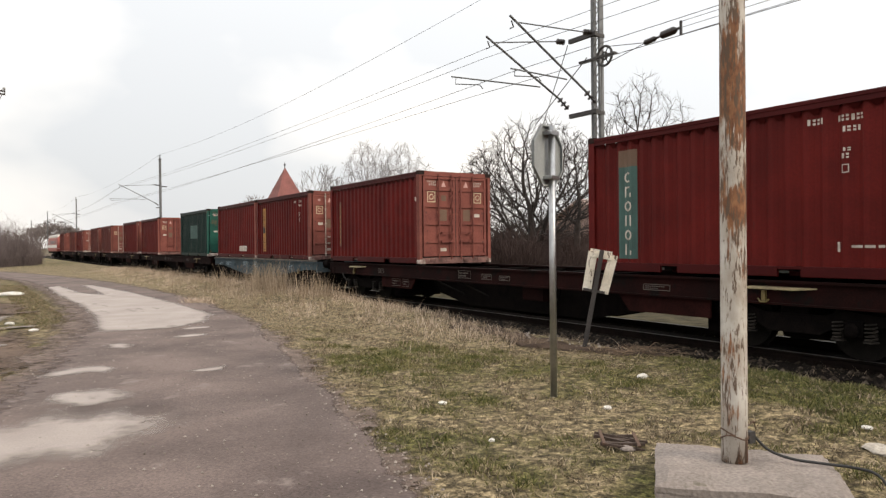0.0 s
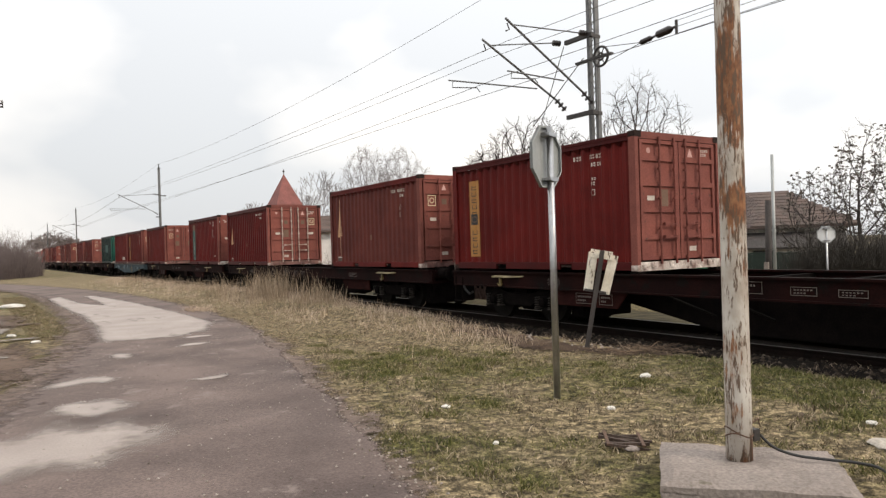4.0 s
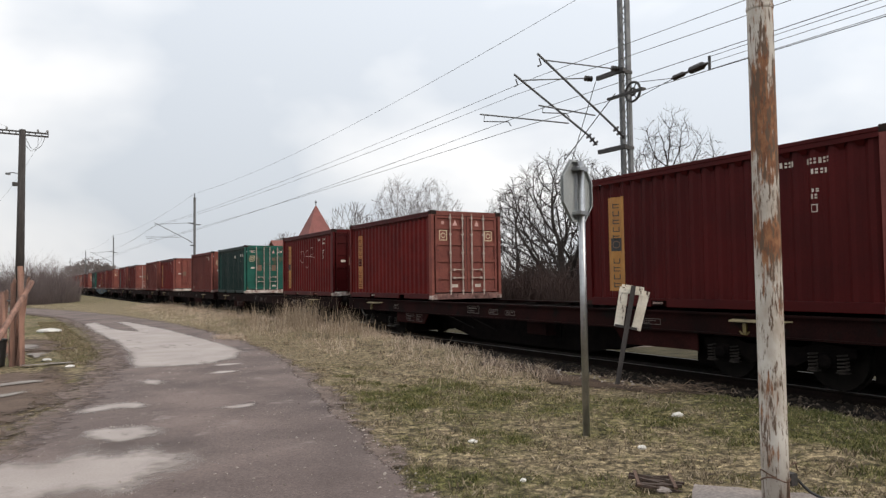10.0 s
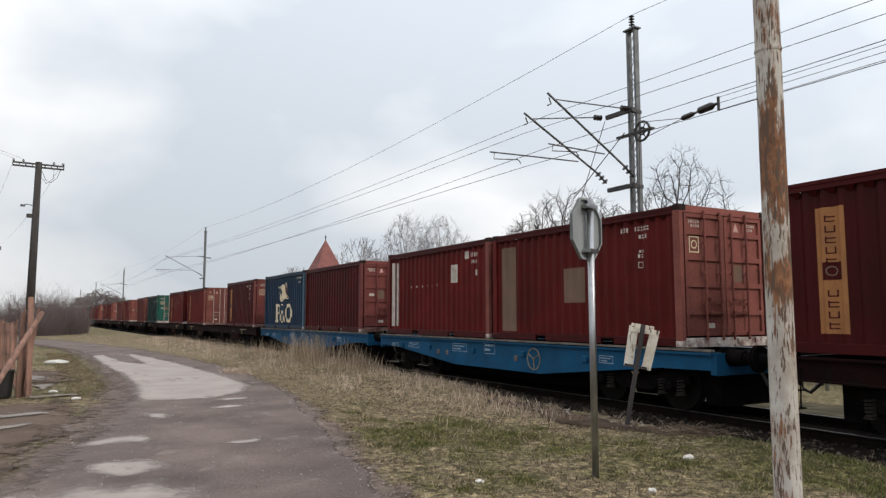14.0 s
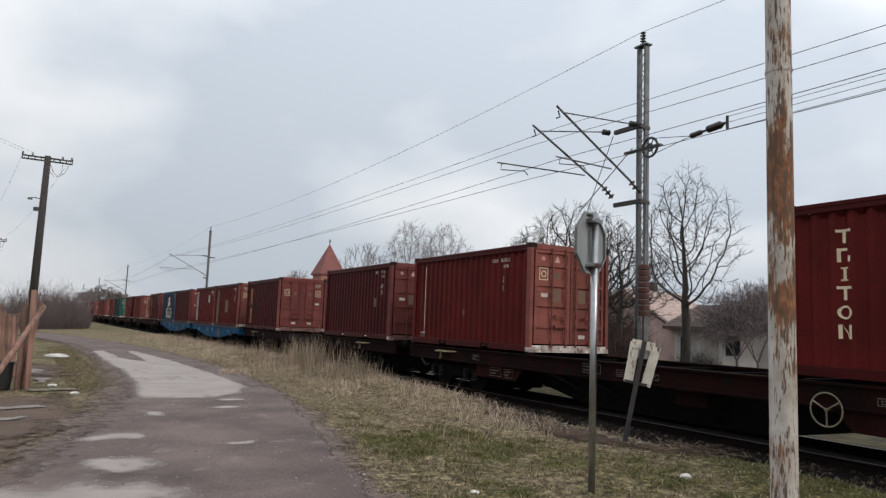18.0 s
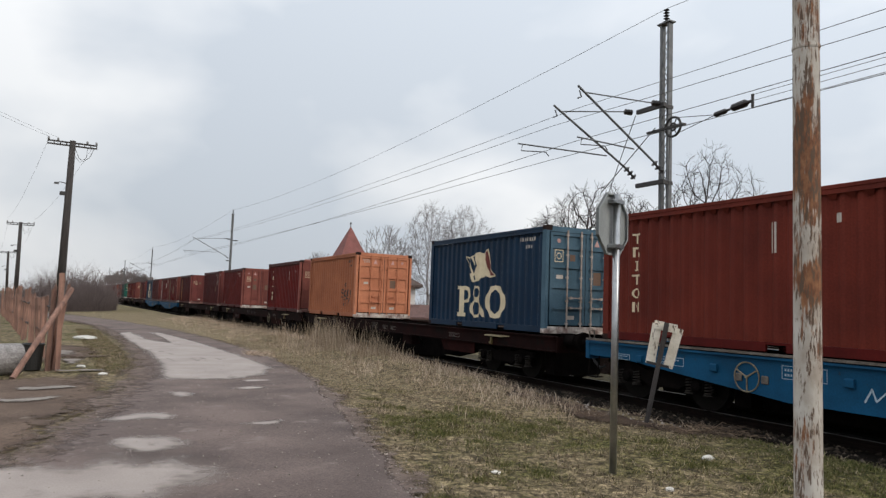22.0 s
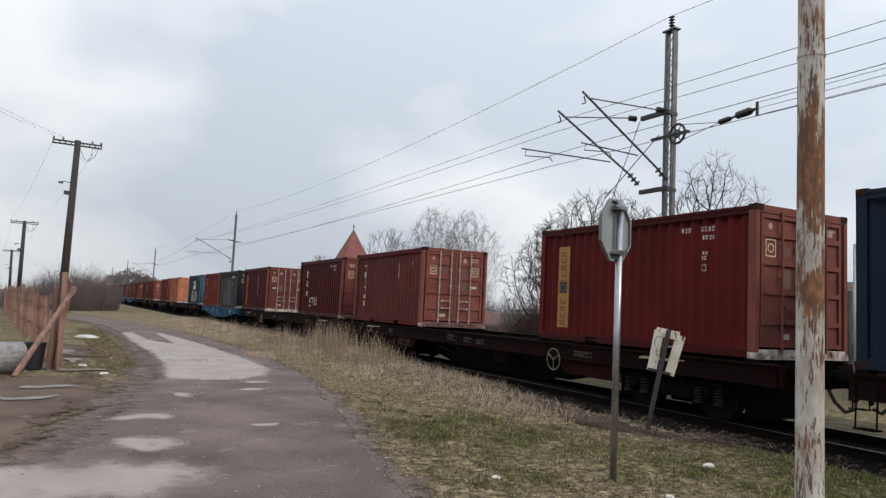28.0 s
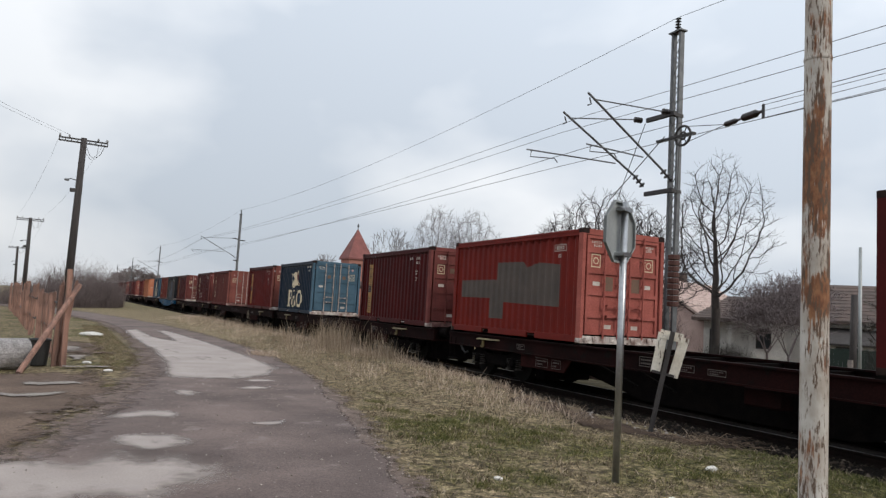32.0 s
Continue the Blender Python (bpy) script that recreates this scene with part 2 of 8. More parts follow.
def pole_mat():
    """Old pale paint, crazed with fine brown cracks and broken by orange rust."""
    m = bpy.data.materials.new("peeling_painted_steel")
    m.use_nodes = True
    n, l = m.node_tree.nodes, m.node_tree.links
    bsdf = n["Principled BSDF"]
    co = n.new("ShaderNodeTexCoord")

    def grain(scale, stretch, detail=6.0, rough=0.6):
        mp = n.new("ShaderNodeMapping")
        mp.inputs["Scale"].default_value = stretch
        l.new(co.outputs["Object"], mp.inputs["Vector"])
        t = n.new("ShaderNodeTexNoise")
        t.inputs["Scale"].default_value, t.inputs["Detail"].default_value, t.inputs["Roughness"].default_value = scale, detail, rough
        l.new(mp.outputs[0], t.inputs["Vector"])
        return t.outputs["Fac"]

    def blend(fac, a, b, lo, hi):
        r = n.new("ShaderNodeMapRange")
        r.inputs["From Min"].default_value, r.inputs["From Max"].default_value = lo, hi
        l.new(fac, r.inputs["Value"])
        x = n.new("ShaderNodeMix")
        x.data_type = "RGBA"
        l.new(r.outputs[0], x.inputs[0])
        for k, v in ((6, a), (7, b)):
            if isinstance(v, tuple):
                x.inputs[k].default_value = (*v, 1)
            else:
                l.new(v, x.inputs[k])
        return x.outputs[2]

    def total(a, b, k):
        x = n.new("ShaderNodeMath")
        x.operation = "MULTIPLY_ADD"
        l.new(b, x.inputs[0])
        x.inputs[1].default_value = k
        l.new(a, x.inputs[2])
        return x.outputs[0]

    part_z = n.new("ShaderNodeSeparateXYZ")
    l.new(co.outputs["Object"], part_z.inputs[0])
    def band(centre, half, peak):
        """A rusty belt round the pole at one height."""
        off = n.new("ShaderNodeMath")
        off.operation = "SUBTRACT"
        off.inputs[1].default_value = centre
        l.new(part_z.outputs["Z"], off.inputs[0])
        size = n.new("ShaderNodeMath")
        size.operation = "ABSOLUTE"
        l.new(off.outputs[0], size.inputs[0])
        fall = n.new("ShaderNodeMapRange")
        fall.inputs["From Min"].default_value, fall.inputs["From Max"].default_value = 0.0, half
        fall.inputs["To Min"].default_value, fall.inputs["To Max"].default_value = peak, -0.015
        l.new(size.outputs[0], fall.inputs["Value"])
        return fall.outputs[0]

    broad = grain(1.7, (1.5, 1.5, 0.8), 4.0)
    flake = grain(17.0, (1.6, 1.6, 0.2), 8.0, 0.72)
    paint = blend(grain(5.0, (1, 1, 0.6)), (0.5, 0.475, 0.435), (0.31, 0.265, 0.22), 0.36, 0.64)
    rust = blend(grain(26.0, (1, 1, 0.5)), (0.26, 0.125, 0.062), (0.12, 0.047, 0.024), 0.36, 0.64)
    rusty = blend(total(total(total(flake, broad, 1.3), band(2.4, 0.5, 0.16), 1.0), band(1.75, 0.24, 0.12), 1.0), paint, rust, 1.16, 1.23)
    cracked = blend(total(grain(26.0, (1.6, 1.6, 0.24), 7.0, 0.7), broad, 0.35), rusty, (0.1, 0.065, 0.045), 0.69, 0.74)
    l.new(cracked, bsdf.inputs["Base Color"])
    bsdf.inputs["Roughness"].default_value = 0.8
    bsdf.inputs["Specular IOR Level"].default_value = 0.3
    b = n.new("ShaderNodeBump")
    b.inputs["Strength"].default_value, b.inputs["Distance"].default_value = 0.5, 0.01
    l.new(flake, b.inputs["Height"])
    l.new(b.outputs[0], bsdf.inputs["Normal"])
    return m


def soft(m, ragged=1.0):
    """Let a ground sheet fade out raggedly towards its edges, by the mesh's own fade value."""
    n, l = m.node_tree.nodes, m.node_tree.links
    at = n.new("ShaderNodeAttribute")
    at.attribute_name = "fade"
    co = n.new("ShaderNodeTexCoord")
    t = n.new("ShaderNodeTexNoise")
    t.inputs["Scale"].default_value, t.inputs["Detail"].default_value = 7.0, 6.0
    l.new(co.outputs["Object"], t.inputs["Vector"])
    calm = n.new("ShaderNodeMapRange")
    calm.inputs["To Min"].default_value, calm.inputs["To Max"].default_value = 0.5 - 0.5 * ragged, 0.5 + 0.5 * ragged
    l.new(t.outputs["Fac"], calm.inputs["Value"])
    add = n.new("ShaderNodeMath")
    add.operation = "ADD"
    l.new(at.outputs["Fac"], add.inputs[0])
    l.new(calm.outputs[0], add.inputs[1])
    r = n.new("ShaderNodeMapRange")
    r.interpolation_type = "SMOOTHSTEP"
    r.inputs["From Min"].default_value, r.inputs["From Max"].default_value = (0.72, 1.1) if ragged == 1.0 else (0.6, 1.3)
    l.new(add.outputs[0], r.inputs["Value"])
    mix = n.new("ShaderNodeMixShader")
    clear = n.new("ShaderNodeBsdfTransparent")
    l.new(r.outputs[0], mix.inputs[0])
    l.new(clear.outputs[0], mix.inputs[1])
    l.new(n["Principled BSDF"].outputs[0], mix.inputs[2])
    l.new(mix.outputs[0], n["Material Output"].inputs["Surface"])
    return m


def set_fade(ob, values):
    a = ob.data.attributes.new("fade", "FLOAT", "POINT")
    a.data.foreach_set("value", values)


# container paints; door paints are lighter, the sun on that end put into them
PAINT = {
    "red": mat("red_oxide_paint", (0.0987, 0.0089, 0.0076), (0.0652, 0.0063, 0.0056), 1.3, 30, 0.55, spots=(0.0622, 0.0150, 0.0119), spot_at=0.66, spot_scale=5, vary=0.12, fine_amount=0.12, spec=0.1, bump=0.03, spot_stretch=(3.2, 3.2, 0.3), spots2=((0.0556, 0.0154, 0.0147), 0.7, 16, (1, 1, 0.8))),
    "darkred": mat("dark_red_paint", (0.0556, 0.0051, 0.0053), (0.0370, 0.0039, 0.0043), 1.1, 30, 0.5, spots=(0.0403, 0.0108, 0.0101), spot_at=0.68, vary=0.08, fine_amount=0.12, spec=0.1, bump=0.03, spot_stretch=(3.2, 3.2, 0.3), spots2=((0.0343, 0.0117, 0.0128), 0.7, 16, (1, 1, 0.8))),
    "brown": mat("faded_red_brown_paint", (0.1043, 0.0265, 0.0211), (0.0721, 0.0185, 0.0156), 1.3, 30, 0.65, spots=(0.0647, 0.0279, 0.0234), spot_at=0.64, vary=0.1, fine_amount=0.14, spec=0.14, bump=0.03, spot_stretch=(3.2, 3.2, 0.3), spots2=((0.0589, 0.0239, 0.0215), 0.7, 16, (1, 1, 0.8))),
    "rust": mat("rusty_red_paint", (0.1368, 0.0251, 0.0162), (0.0939, 0.0180, 0.0126), 1.3, 30, 0.62, spots=(0.0808, 0.0246, 0.0180), spot_at=0.66, fine_amount=0.13, spec=0.1, bump=0.03, spot_stretch=(3.2, 3.2, 0.3), spots2=((0.0730, 0.0212, 0.0171), 0.7, 16, (1, 1, 0.8))),
    "bright": mat("bright_red_paint", (0.1450, 0.0134, 0.0085), (0.1068, 0.0107, 0.0076), 1.2, 30, 0.6, spots=(0.0830, 0.0165, 0.0127), spot_at=0.68, fine_amount=0.12, spec=0.14, bump=0.03, spot_stretch=(3.2, 3.2, 0.3), spots2=((0.0741, 0.0120, 0.0104), 0.7, 16, (1, 1, 0.8))),
    "bright_door": mat("sunlit_bright_red_paint", (0.34, 0.1, 0.08), (0.24, 0.066, 0.052), 1.6, 30, 0.68, spots=(0.14, 0.05, 0.04), spot_at=0.64, spot_scale=4.5, fine_amount=0.16, spec=0.15, bump=0.03),
    "orange_door": mat("sunlit_orange_paint", (0.52, 0.21, 0.115), (0.4, 0.152, 0.083), 1.6, 30, 0.68, spots=(0.2, 0.08, 0.045), spot_at=0.64, spot_scale=4.5, fine_amount=0.14, spec=0.15, bump=0.03),
    "orange": mat("orange_paint", (0.333, 0.1197, 0.0594), (0.243, 0.0859, 0.0437), 0.9, 30, 0.65, spots=(0.15, 0.06, 0.032), spot_at=0.65, spot_scale=3.5, fine_amount=0.12, spec=0.14, bump=0.03, spot_stretch=(3.2, 3.2, 0.3), spots2=((0.1619, 0.0659, 0.0387), 0.7, 16, (1, 1, 0.8))),
    "green": mat("green_paint", (0.0028, 0.0174, 0.0143), (0.0020, 0.0120, 0.0103), 1.2, 30, 0.5, spots=(0.0150, 0.0161, 0.0141), spot_at=0.68, fine_amount=0.12, spec=0.14, bump=0.03, spot_stretch=(3.2, 3.2, 0.3), spots2=((0.0126, 0.0167, 0.0153), 0.7, 16, (1, 1, 0.8))),
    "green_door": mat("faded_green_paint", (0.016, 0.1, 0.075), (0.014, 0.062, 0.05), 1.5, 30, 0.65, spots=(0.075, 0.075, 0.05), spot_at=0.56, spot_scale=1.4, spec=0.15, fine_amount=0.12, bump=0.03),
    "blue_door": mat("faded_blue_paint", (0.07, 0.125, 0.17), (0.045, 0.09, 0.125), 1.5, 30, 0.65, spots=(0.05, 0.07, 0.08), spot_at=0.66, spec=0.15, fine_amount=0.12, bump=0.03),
    "blue": mat("blue_paint", (0.0071, 0.0255, 0.0555), (0.0054, 0.0176, 0.039), 1.2, 30, 0.5, spots=(0.0252, 0.0264, 0.0305), spot_at=0.67, fine_amount=0.12, spec=0.14, bump=0.03, spot_stretch=(3.2, 3.2, 0.3), spots2=((0.0152, 0.0237, 0.034), 0.7, 16, (1, 1, 0.8))),
    "navy": mat("navy_paint", (0.0067, 0.0162, 0.0323), (0.0051, 0.0112, 0.0225), 1.2, 30, 0.5, spots=(0.0239, 0.0164, 0.0201), spot_at=0.67, fine_amount=0.12, spec=0.14, bump=0.03, spot_stretch=(3.2, 3.2, 0.3), spots2=((0.0144, 0.0147, 0.0224), 0.7, 16, (1, 1, 0.8))),
    "grey": mat("dark_grey_paint", (0.0234, 0.0248, 0.0279), (0.015, 0.0158, 0.0178), 1.2, 30, 0.6, spots=(0.0314, 0.0225, 0.0184), spot_at=0.66, fine_amount=0.14, spec=0.14, bump=0.03, spot_stretch=(3.2, 3.2, 0.3), spots2=((0.0225, 0.0232, 0.0246), 0.7, 16, (1, 1, 0.8))),
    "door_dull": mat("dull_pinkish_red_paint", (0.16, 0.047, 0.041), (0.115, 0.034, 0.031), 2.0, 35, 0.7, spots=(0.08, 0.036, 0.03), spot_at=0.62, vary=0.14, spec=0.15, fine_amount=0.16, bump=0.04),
    "door": mat("sunlit_faded_red_paint", (0.2, 0.066, 0.052), (0.145, 0.047, 0.039), 2.0, 35, 0.7, spots=(0.1, 0.045, 0.037), spot_at=0.62, vary=0.2, fine_amount=0.18, spec=0.15, bump=0.04),
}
# side tone -> its brighter copy for the sunlit door end
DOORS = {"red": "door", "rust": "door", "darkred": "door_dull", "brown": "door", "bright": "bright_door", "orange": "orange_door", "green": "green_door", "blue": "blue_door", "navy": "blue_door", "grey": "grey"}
WHITE = mat("worn_white_lettering", (0.52, 0.48, 0.43), (0.33, 0.28, 0.245), 5, 50, 0.7, fine_amount=0.09, bump=0)
CREAM = mat("cream_lettering", (0.68, 0.58, 0.4), (0.55, 0.46, 0.31), 4, 50, 0.7, fine_amount=0.09, bump=0)
SANDY = mat("faded_sand_paint", (0.5, 0.31, 0.17), (0.38, 0.22, 0.12), 4, 50, 0.7, fine_amount=0.1, bump=0)
MIST = mat("thin_pale_spray", (0.36, 0.25, 0.225), (0.22, 0.12, 0.11), 7, 60, 0.8, fine_amount=0.2, bump=0)
DOORPINK = mat("pale_pink_sticker", (0.5, 0.3, 0.27), (0.36, 0.2, 0.18), 6, 50, 0.7, fine_amount=0.1, bump=0)
YELLOW = mat("yellow_strip_paint", (0.35, 0.165, 0.036), (0.27, 0.122, 0.03), 3, 40, 0.65, fine_amount=0.09, bump=0)
OCHRE = mat("dull_orange_strip_paint", (0.31, 0.125, 0.032), (0.24, 0.095, 0.028), 3, 40, 0.65, fine_amount=0.12, bump=0)
MUSTARD = mat("mustard_strip_paint", (0.3, 0.165, 0.05), (0.22, 0.12, 0.04), 3, 40, 0.7, fine_amount=0.1, bump=0)
TEAL = mat("green_strip_paint", (0.035, 0.09, 0.08), None, 3, 40, 0.65, bump=0, fine_amount=0.1)
BLACKP = mat("black_spray_paint", (0.02, 0.02, 0.02), None, 6, 40, 0.6, bump=0)
TAN = mat("tan_primer_patch", (0.17, 0.108, 0.078), (0.125, 0.082, 0.06), 1.2, 40, 0.8, bump=0, fine_amount=0.08, spec=0.2)
OLIVE = mat("grey_brown_primer_patch", (0.078, 0.06, 0.05), (0.058, 0.046, 0.039), 2, 40, 0.8, bump=0, fine_amount=0.1)
GALV = mat("galvanised_rod", (0.46, 0.4, 0.36), (0.3, 0.23, 0.19), 6, 60, 0.5, 0.3, fine_amount=0.2, bump=0)
SILL = mat("chipped_pale_sill", (0.62, 0.57, 0.52), (0.2, 0.13, 0.11), 4.5, 40, 0.7, fine_amount=0.35, spots=(0.1, 0.06, 0.05), spot_at=0.6, spot_scale=9)
SILLDARK = mat("worn_red_sill", (0.2, 0.1, 0.085), (0.07, 0.03, 0.026), 5, 40, 0.75, fine_amount=0.3, spots=(0.45, 0.4, 0.36), spot_at=0.66, spot_scale=7)
CASTING = mat("grimy_casting", (0.032, 0.018, 0.015), (0.018, 0.012, 0.011), 6, 40, 0.8, fine_amount=0.2, spec=0.1)
# iron, wheels and wagon red sit near black to carry the shade beneath wagons
IRON = mat("shaded_grimy_iron", (0.0035, 0.003, 0.003), (0.007, 0.0055, 0.005), 5, 40, 0.95, 0.0, bump=0.1, spec=0.03)
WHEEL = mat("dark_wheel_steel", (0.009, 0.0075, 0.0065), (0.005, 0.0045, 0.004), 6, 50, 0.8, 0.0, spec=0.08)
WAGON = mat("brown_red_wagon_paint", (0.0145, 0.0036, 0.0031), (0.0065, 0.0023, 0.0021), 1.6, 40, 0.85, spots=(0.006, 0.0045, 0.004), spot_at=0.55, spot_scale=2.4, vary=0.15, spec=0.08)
WAGONDARK = mat("dark_wagon_paint", (0.026, 0.0075, 0.0065), (0.012, 0.0042, 0.0038), 2, 40, 0.9, spec=0.05)
WBLUE = mat("bright_blue_wagon_paint", (0.005, 0.068, 0.15), (0.004, 0.046, 0.1), 1.5, 40, 0.7, spots=(0.025, 0.035, 0.04), spot_at=0.64, vary=0.06, spec=0.15, fine_amount=0.12, bump=0.05)
WFADED = mat("faded_blue_grey_wagon_paint", (0.06, 0.085, 0.1), (0.04, 0.055, 0.062), 1.5, 40, 0.8, spots=(0.03, 0.03, 0.03), spot_at=0.6, spec=0.1, fine_amount=0.12)
FLANGE = mat("dusty_flange", (0.15, 0.13, 0.11), (0.07, 0.055, 0.045), 5, 40, 0.8)
STEPY = mat("pale_yellow_board", (0.33, 0.27, 0.15), (0.2, 0.16, 0.1), 5, 40, 0.8)
HOOKY = mat("yellow_hook_paint", (0.13, 0.095, 0.03), None, 5, 40, 0.6)

# place
GRASS = ground_mat()
ROAD = soft(mat("worn_asphalt", (0.158, 0.12, 0.108), (0.08, 0.06, 0.055), 0.75, 55, 0.8, bump=0.4, spec=0.2, spots=(0.185, 0.148, 0.136), spot_at=0.6, spot_scale=1.6, fine_amount=0.3, spots2=((0.26, 0.225, 0.205), 0.71, 30, (1, 1, 1))))
VERGE = soft(mat("gravelly_road_edge", (0.18, 0.138, 0.12), (0.09, 0.067, 0.055), 3, 60, 0.95, bump=0.5, spec=0.15, spots=(0.3, 0.26, 0.23), spot_at=0.62, spot_scale=14))
DIRT = soft(mat("trodden_earth", (0.14, 0.1, 0.077), (0.075, 0.053, 0.042), 0.9, 50, 0.95, bump=0.5, spec=0.15, spots=(0.17, 0.14, 0.115), spot_at=0.64, spot_scale=3))
SOIL = soft(mat("bare_dark_soil", (0.095, 0.066, 0.048), (0.04, 0.028, 0.021), 2.0, 50, 0.95, bump=0.6, spec=0.08, spots=(0.16, 0.125, 0.1), spot_at=0.68, spot_scale=12))
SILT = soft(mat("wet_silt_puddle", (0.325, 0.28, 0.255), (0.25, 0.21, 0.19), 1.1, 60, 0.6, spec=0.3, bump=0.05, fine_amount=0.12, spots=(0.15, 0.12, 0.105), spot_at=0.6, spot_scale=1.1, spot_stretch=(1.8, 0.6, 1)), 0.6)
SCRAP = soft(mat("sunken_concrete", (0.22, 0.195, 0.17), (0.16, 0.135, 0.12), 3, 45, 0.9, bump=0.5))
CINDER = soft(mat("grey_cinder_gravel", (0.085, 0.074, 0.045), (0.035, 0.03, 0.019), 2.5, 40, 0.95, bump=0.6, spots=(0.16, 0.14, 0.125), spot_at=0.64, spot_scale=11, spec=0.1))
# ballast, stones, rails and sleepers: the train's shadow is put into these near-black colours
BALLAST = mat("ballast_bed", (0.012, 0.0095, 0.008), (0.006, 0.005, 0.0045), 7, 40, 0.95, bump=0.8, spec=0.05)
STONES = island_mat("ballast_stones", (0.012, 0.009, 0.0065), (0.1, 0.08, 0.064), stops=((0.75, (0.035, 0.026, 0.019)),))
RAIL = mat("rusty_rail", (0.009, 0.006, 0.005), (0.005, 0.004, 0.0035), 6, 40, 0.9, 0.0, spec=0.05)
RAILTOP = mat("rail_running_surface", (0.09, 0.085, 0.08), None, 6, 40, 0.5, 0.5)
SLEEPER = mat("shaded_tarred_sleeper", (0.009, 0.0075, 0.0065), (0.005, 0.0045, 0.004), 8, 50, 0.9, stretch=(0.3, 3, 3), spec=0.05)
CONCRETE = mat("weathered_concrete", (0.25, 0.215, 0.195), (0.19, 0.163, 0.147), 3, 45, 0.95, bump=0.35, spec=0.2, fine_amount=0.25, spots=(0.12, 0.105, 0.08), spot_at=0.64, spot_scale=4, spots2=((0.32, 0.29, 0.265), 0.66, 30, (1, 1, 1)))
RUSTPOLE = pole_mat()
STEEL = mat("galvanised_steel", (0.14, 0.145, 0.15), (0.085, 0.088, 0.092), 5, 40, 0.5, 0.4, fine_amount=0.12, bump=0.05)
DARKSTEEL = mat("weathered_dark_steel", (0.055, 0.052, 0.052), (0.035, 0.033, 0.033), 5, 40, 0.6, 0.4)
SIGNBACK = mat("grey_sign_back", (0.34, 0.36, 0.36), (0.25, 0.265, 0.265), 2, 40, 0.45, 0.3, fine_amount=0.06, bump=0.03)
PORC = mat("brown_porcelain", (0.016, 0.011, 0.01), None, 6, 40, 0.3)
WIRE = mat("copper_wire_weathered", (0.12, 0.12, 0.12), None, 6, 40, 0.6, 0.3, bump=0)
OLDWOOD = mat("old_brown_timber", (0.052, 0.045, 0.043), (0.028, 0.024, 0.023), 4, 60, 0.9, stretch=(4, 4, 0.4), bump=0.3)
PEELWOOD = mat("peeling_white_board", (0.7, 0.65, 0.56), (0.55, 0.48, 0.38), 3, 30, 0.85, fine_amount=0.1, spots=(0.1, 0.065, 0.045), spot_at=0.575, spot_scale=7, spot_stretch=(3, 3, 0.8), bump=0.3)
FENCE = mat("reddish_rough_picket", (0.27, 0.15, 0.112), (0.13, 0.076, 0.06), 3, 50, 0.9, stretch=(4, 4, 0.5), vary=0.25, bump=0.3)
RUBBER = mat("black_rubber", (0.015, 0.015, 0.015), None, 6, 40, 0.6)
BARK = mat("grey_brown_bark", (0.075, 0.06, 0.05), (0.045, 0.037, 0.031), 4, 40, 0.95, bump=0.4)
BARKDARK = mat("dark_grey_brown_bark", (0.042, 0.034, 0.03), (0.026, 0.021, 0.019), 4, 40, 0.95, bump=0.4)
# the next two barks are paled and greyed, haze put into the colour
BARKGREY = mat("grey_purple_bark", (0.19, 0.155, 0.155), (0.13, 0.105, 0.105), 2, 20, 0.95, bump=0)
BARKFAR = mat("hazed_brown_bark", (0.2, 0.17, 0.165), (0.15, 0.125, 0.12), 2, 20, 0.95, bump=0)
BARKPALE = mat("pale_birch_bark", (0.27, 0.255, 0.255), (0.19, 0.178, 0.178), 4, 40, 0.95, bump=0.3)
FINETWIG = island_mat("fine_bare_twigs", (0.022, 0.018, 0.017), (0.05, 0.04, 0.037))
TWIG = island_mat("twig_thicket", (0.11, 0.085, 0.07), (0.22, 0.17, 0.14))
PLASTER = mat("old_white_plaster", (0.68, 0.655, 0.63), (0.55, 0.525, 0.5), 1.5, 30, 0.9, fine_amount=0.15, spots=(0.24, 0.215, 0.19), spot_at=0.66)
PINK = mat("faded_pink_plaster", (0.44, 0.32, 0.285), (0.36, 0.255, 0.23), 1.5, 40, 0.9)
TILE = mat("old_clay_tile", (0.1, 0.068, 0.057), (0.062, 0.046, 0.04), 1.6, 25, 0.9, bump=0.3, vary=0.12)
TILERED = mat("red_tower_tile", (0.21, 0.075, 0.066), (0.16, 0.06, 0.053), 1.2, 30, 0.85, bump=0.2)
GLASSD = mat("dark_window_glass", (0.03, 0.035, 0.04), None, 3, 30, 0.12, bump=0)
GREENP = mat("green_boards", (0.012, 0.026, 0.018), None, 3, 40, 0.7)
TRACTOR = mat("tractor_green", (0.03, 0.17, 0.09), None, 3, 40, 0.5)
TRACTORRED = mat("tractor_red", (0.11, 0.022, 0.022), None, 3, 40, 0.5)
LOCORED = mat("locomotive_red", (0.3, 0.05, 0.035), None, 2, 40, 0.5)
LOCOWHITE = mat("locomotive_white", (0.7, 0.68, 0.64), None, 2, 40, 0.5)
TRASH = mat("white_litter", (0.6, 0.58, 0.54), None, 6, 30, 0.7)


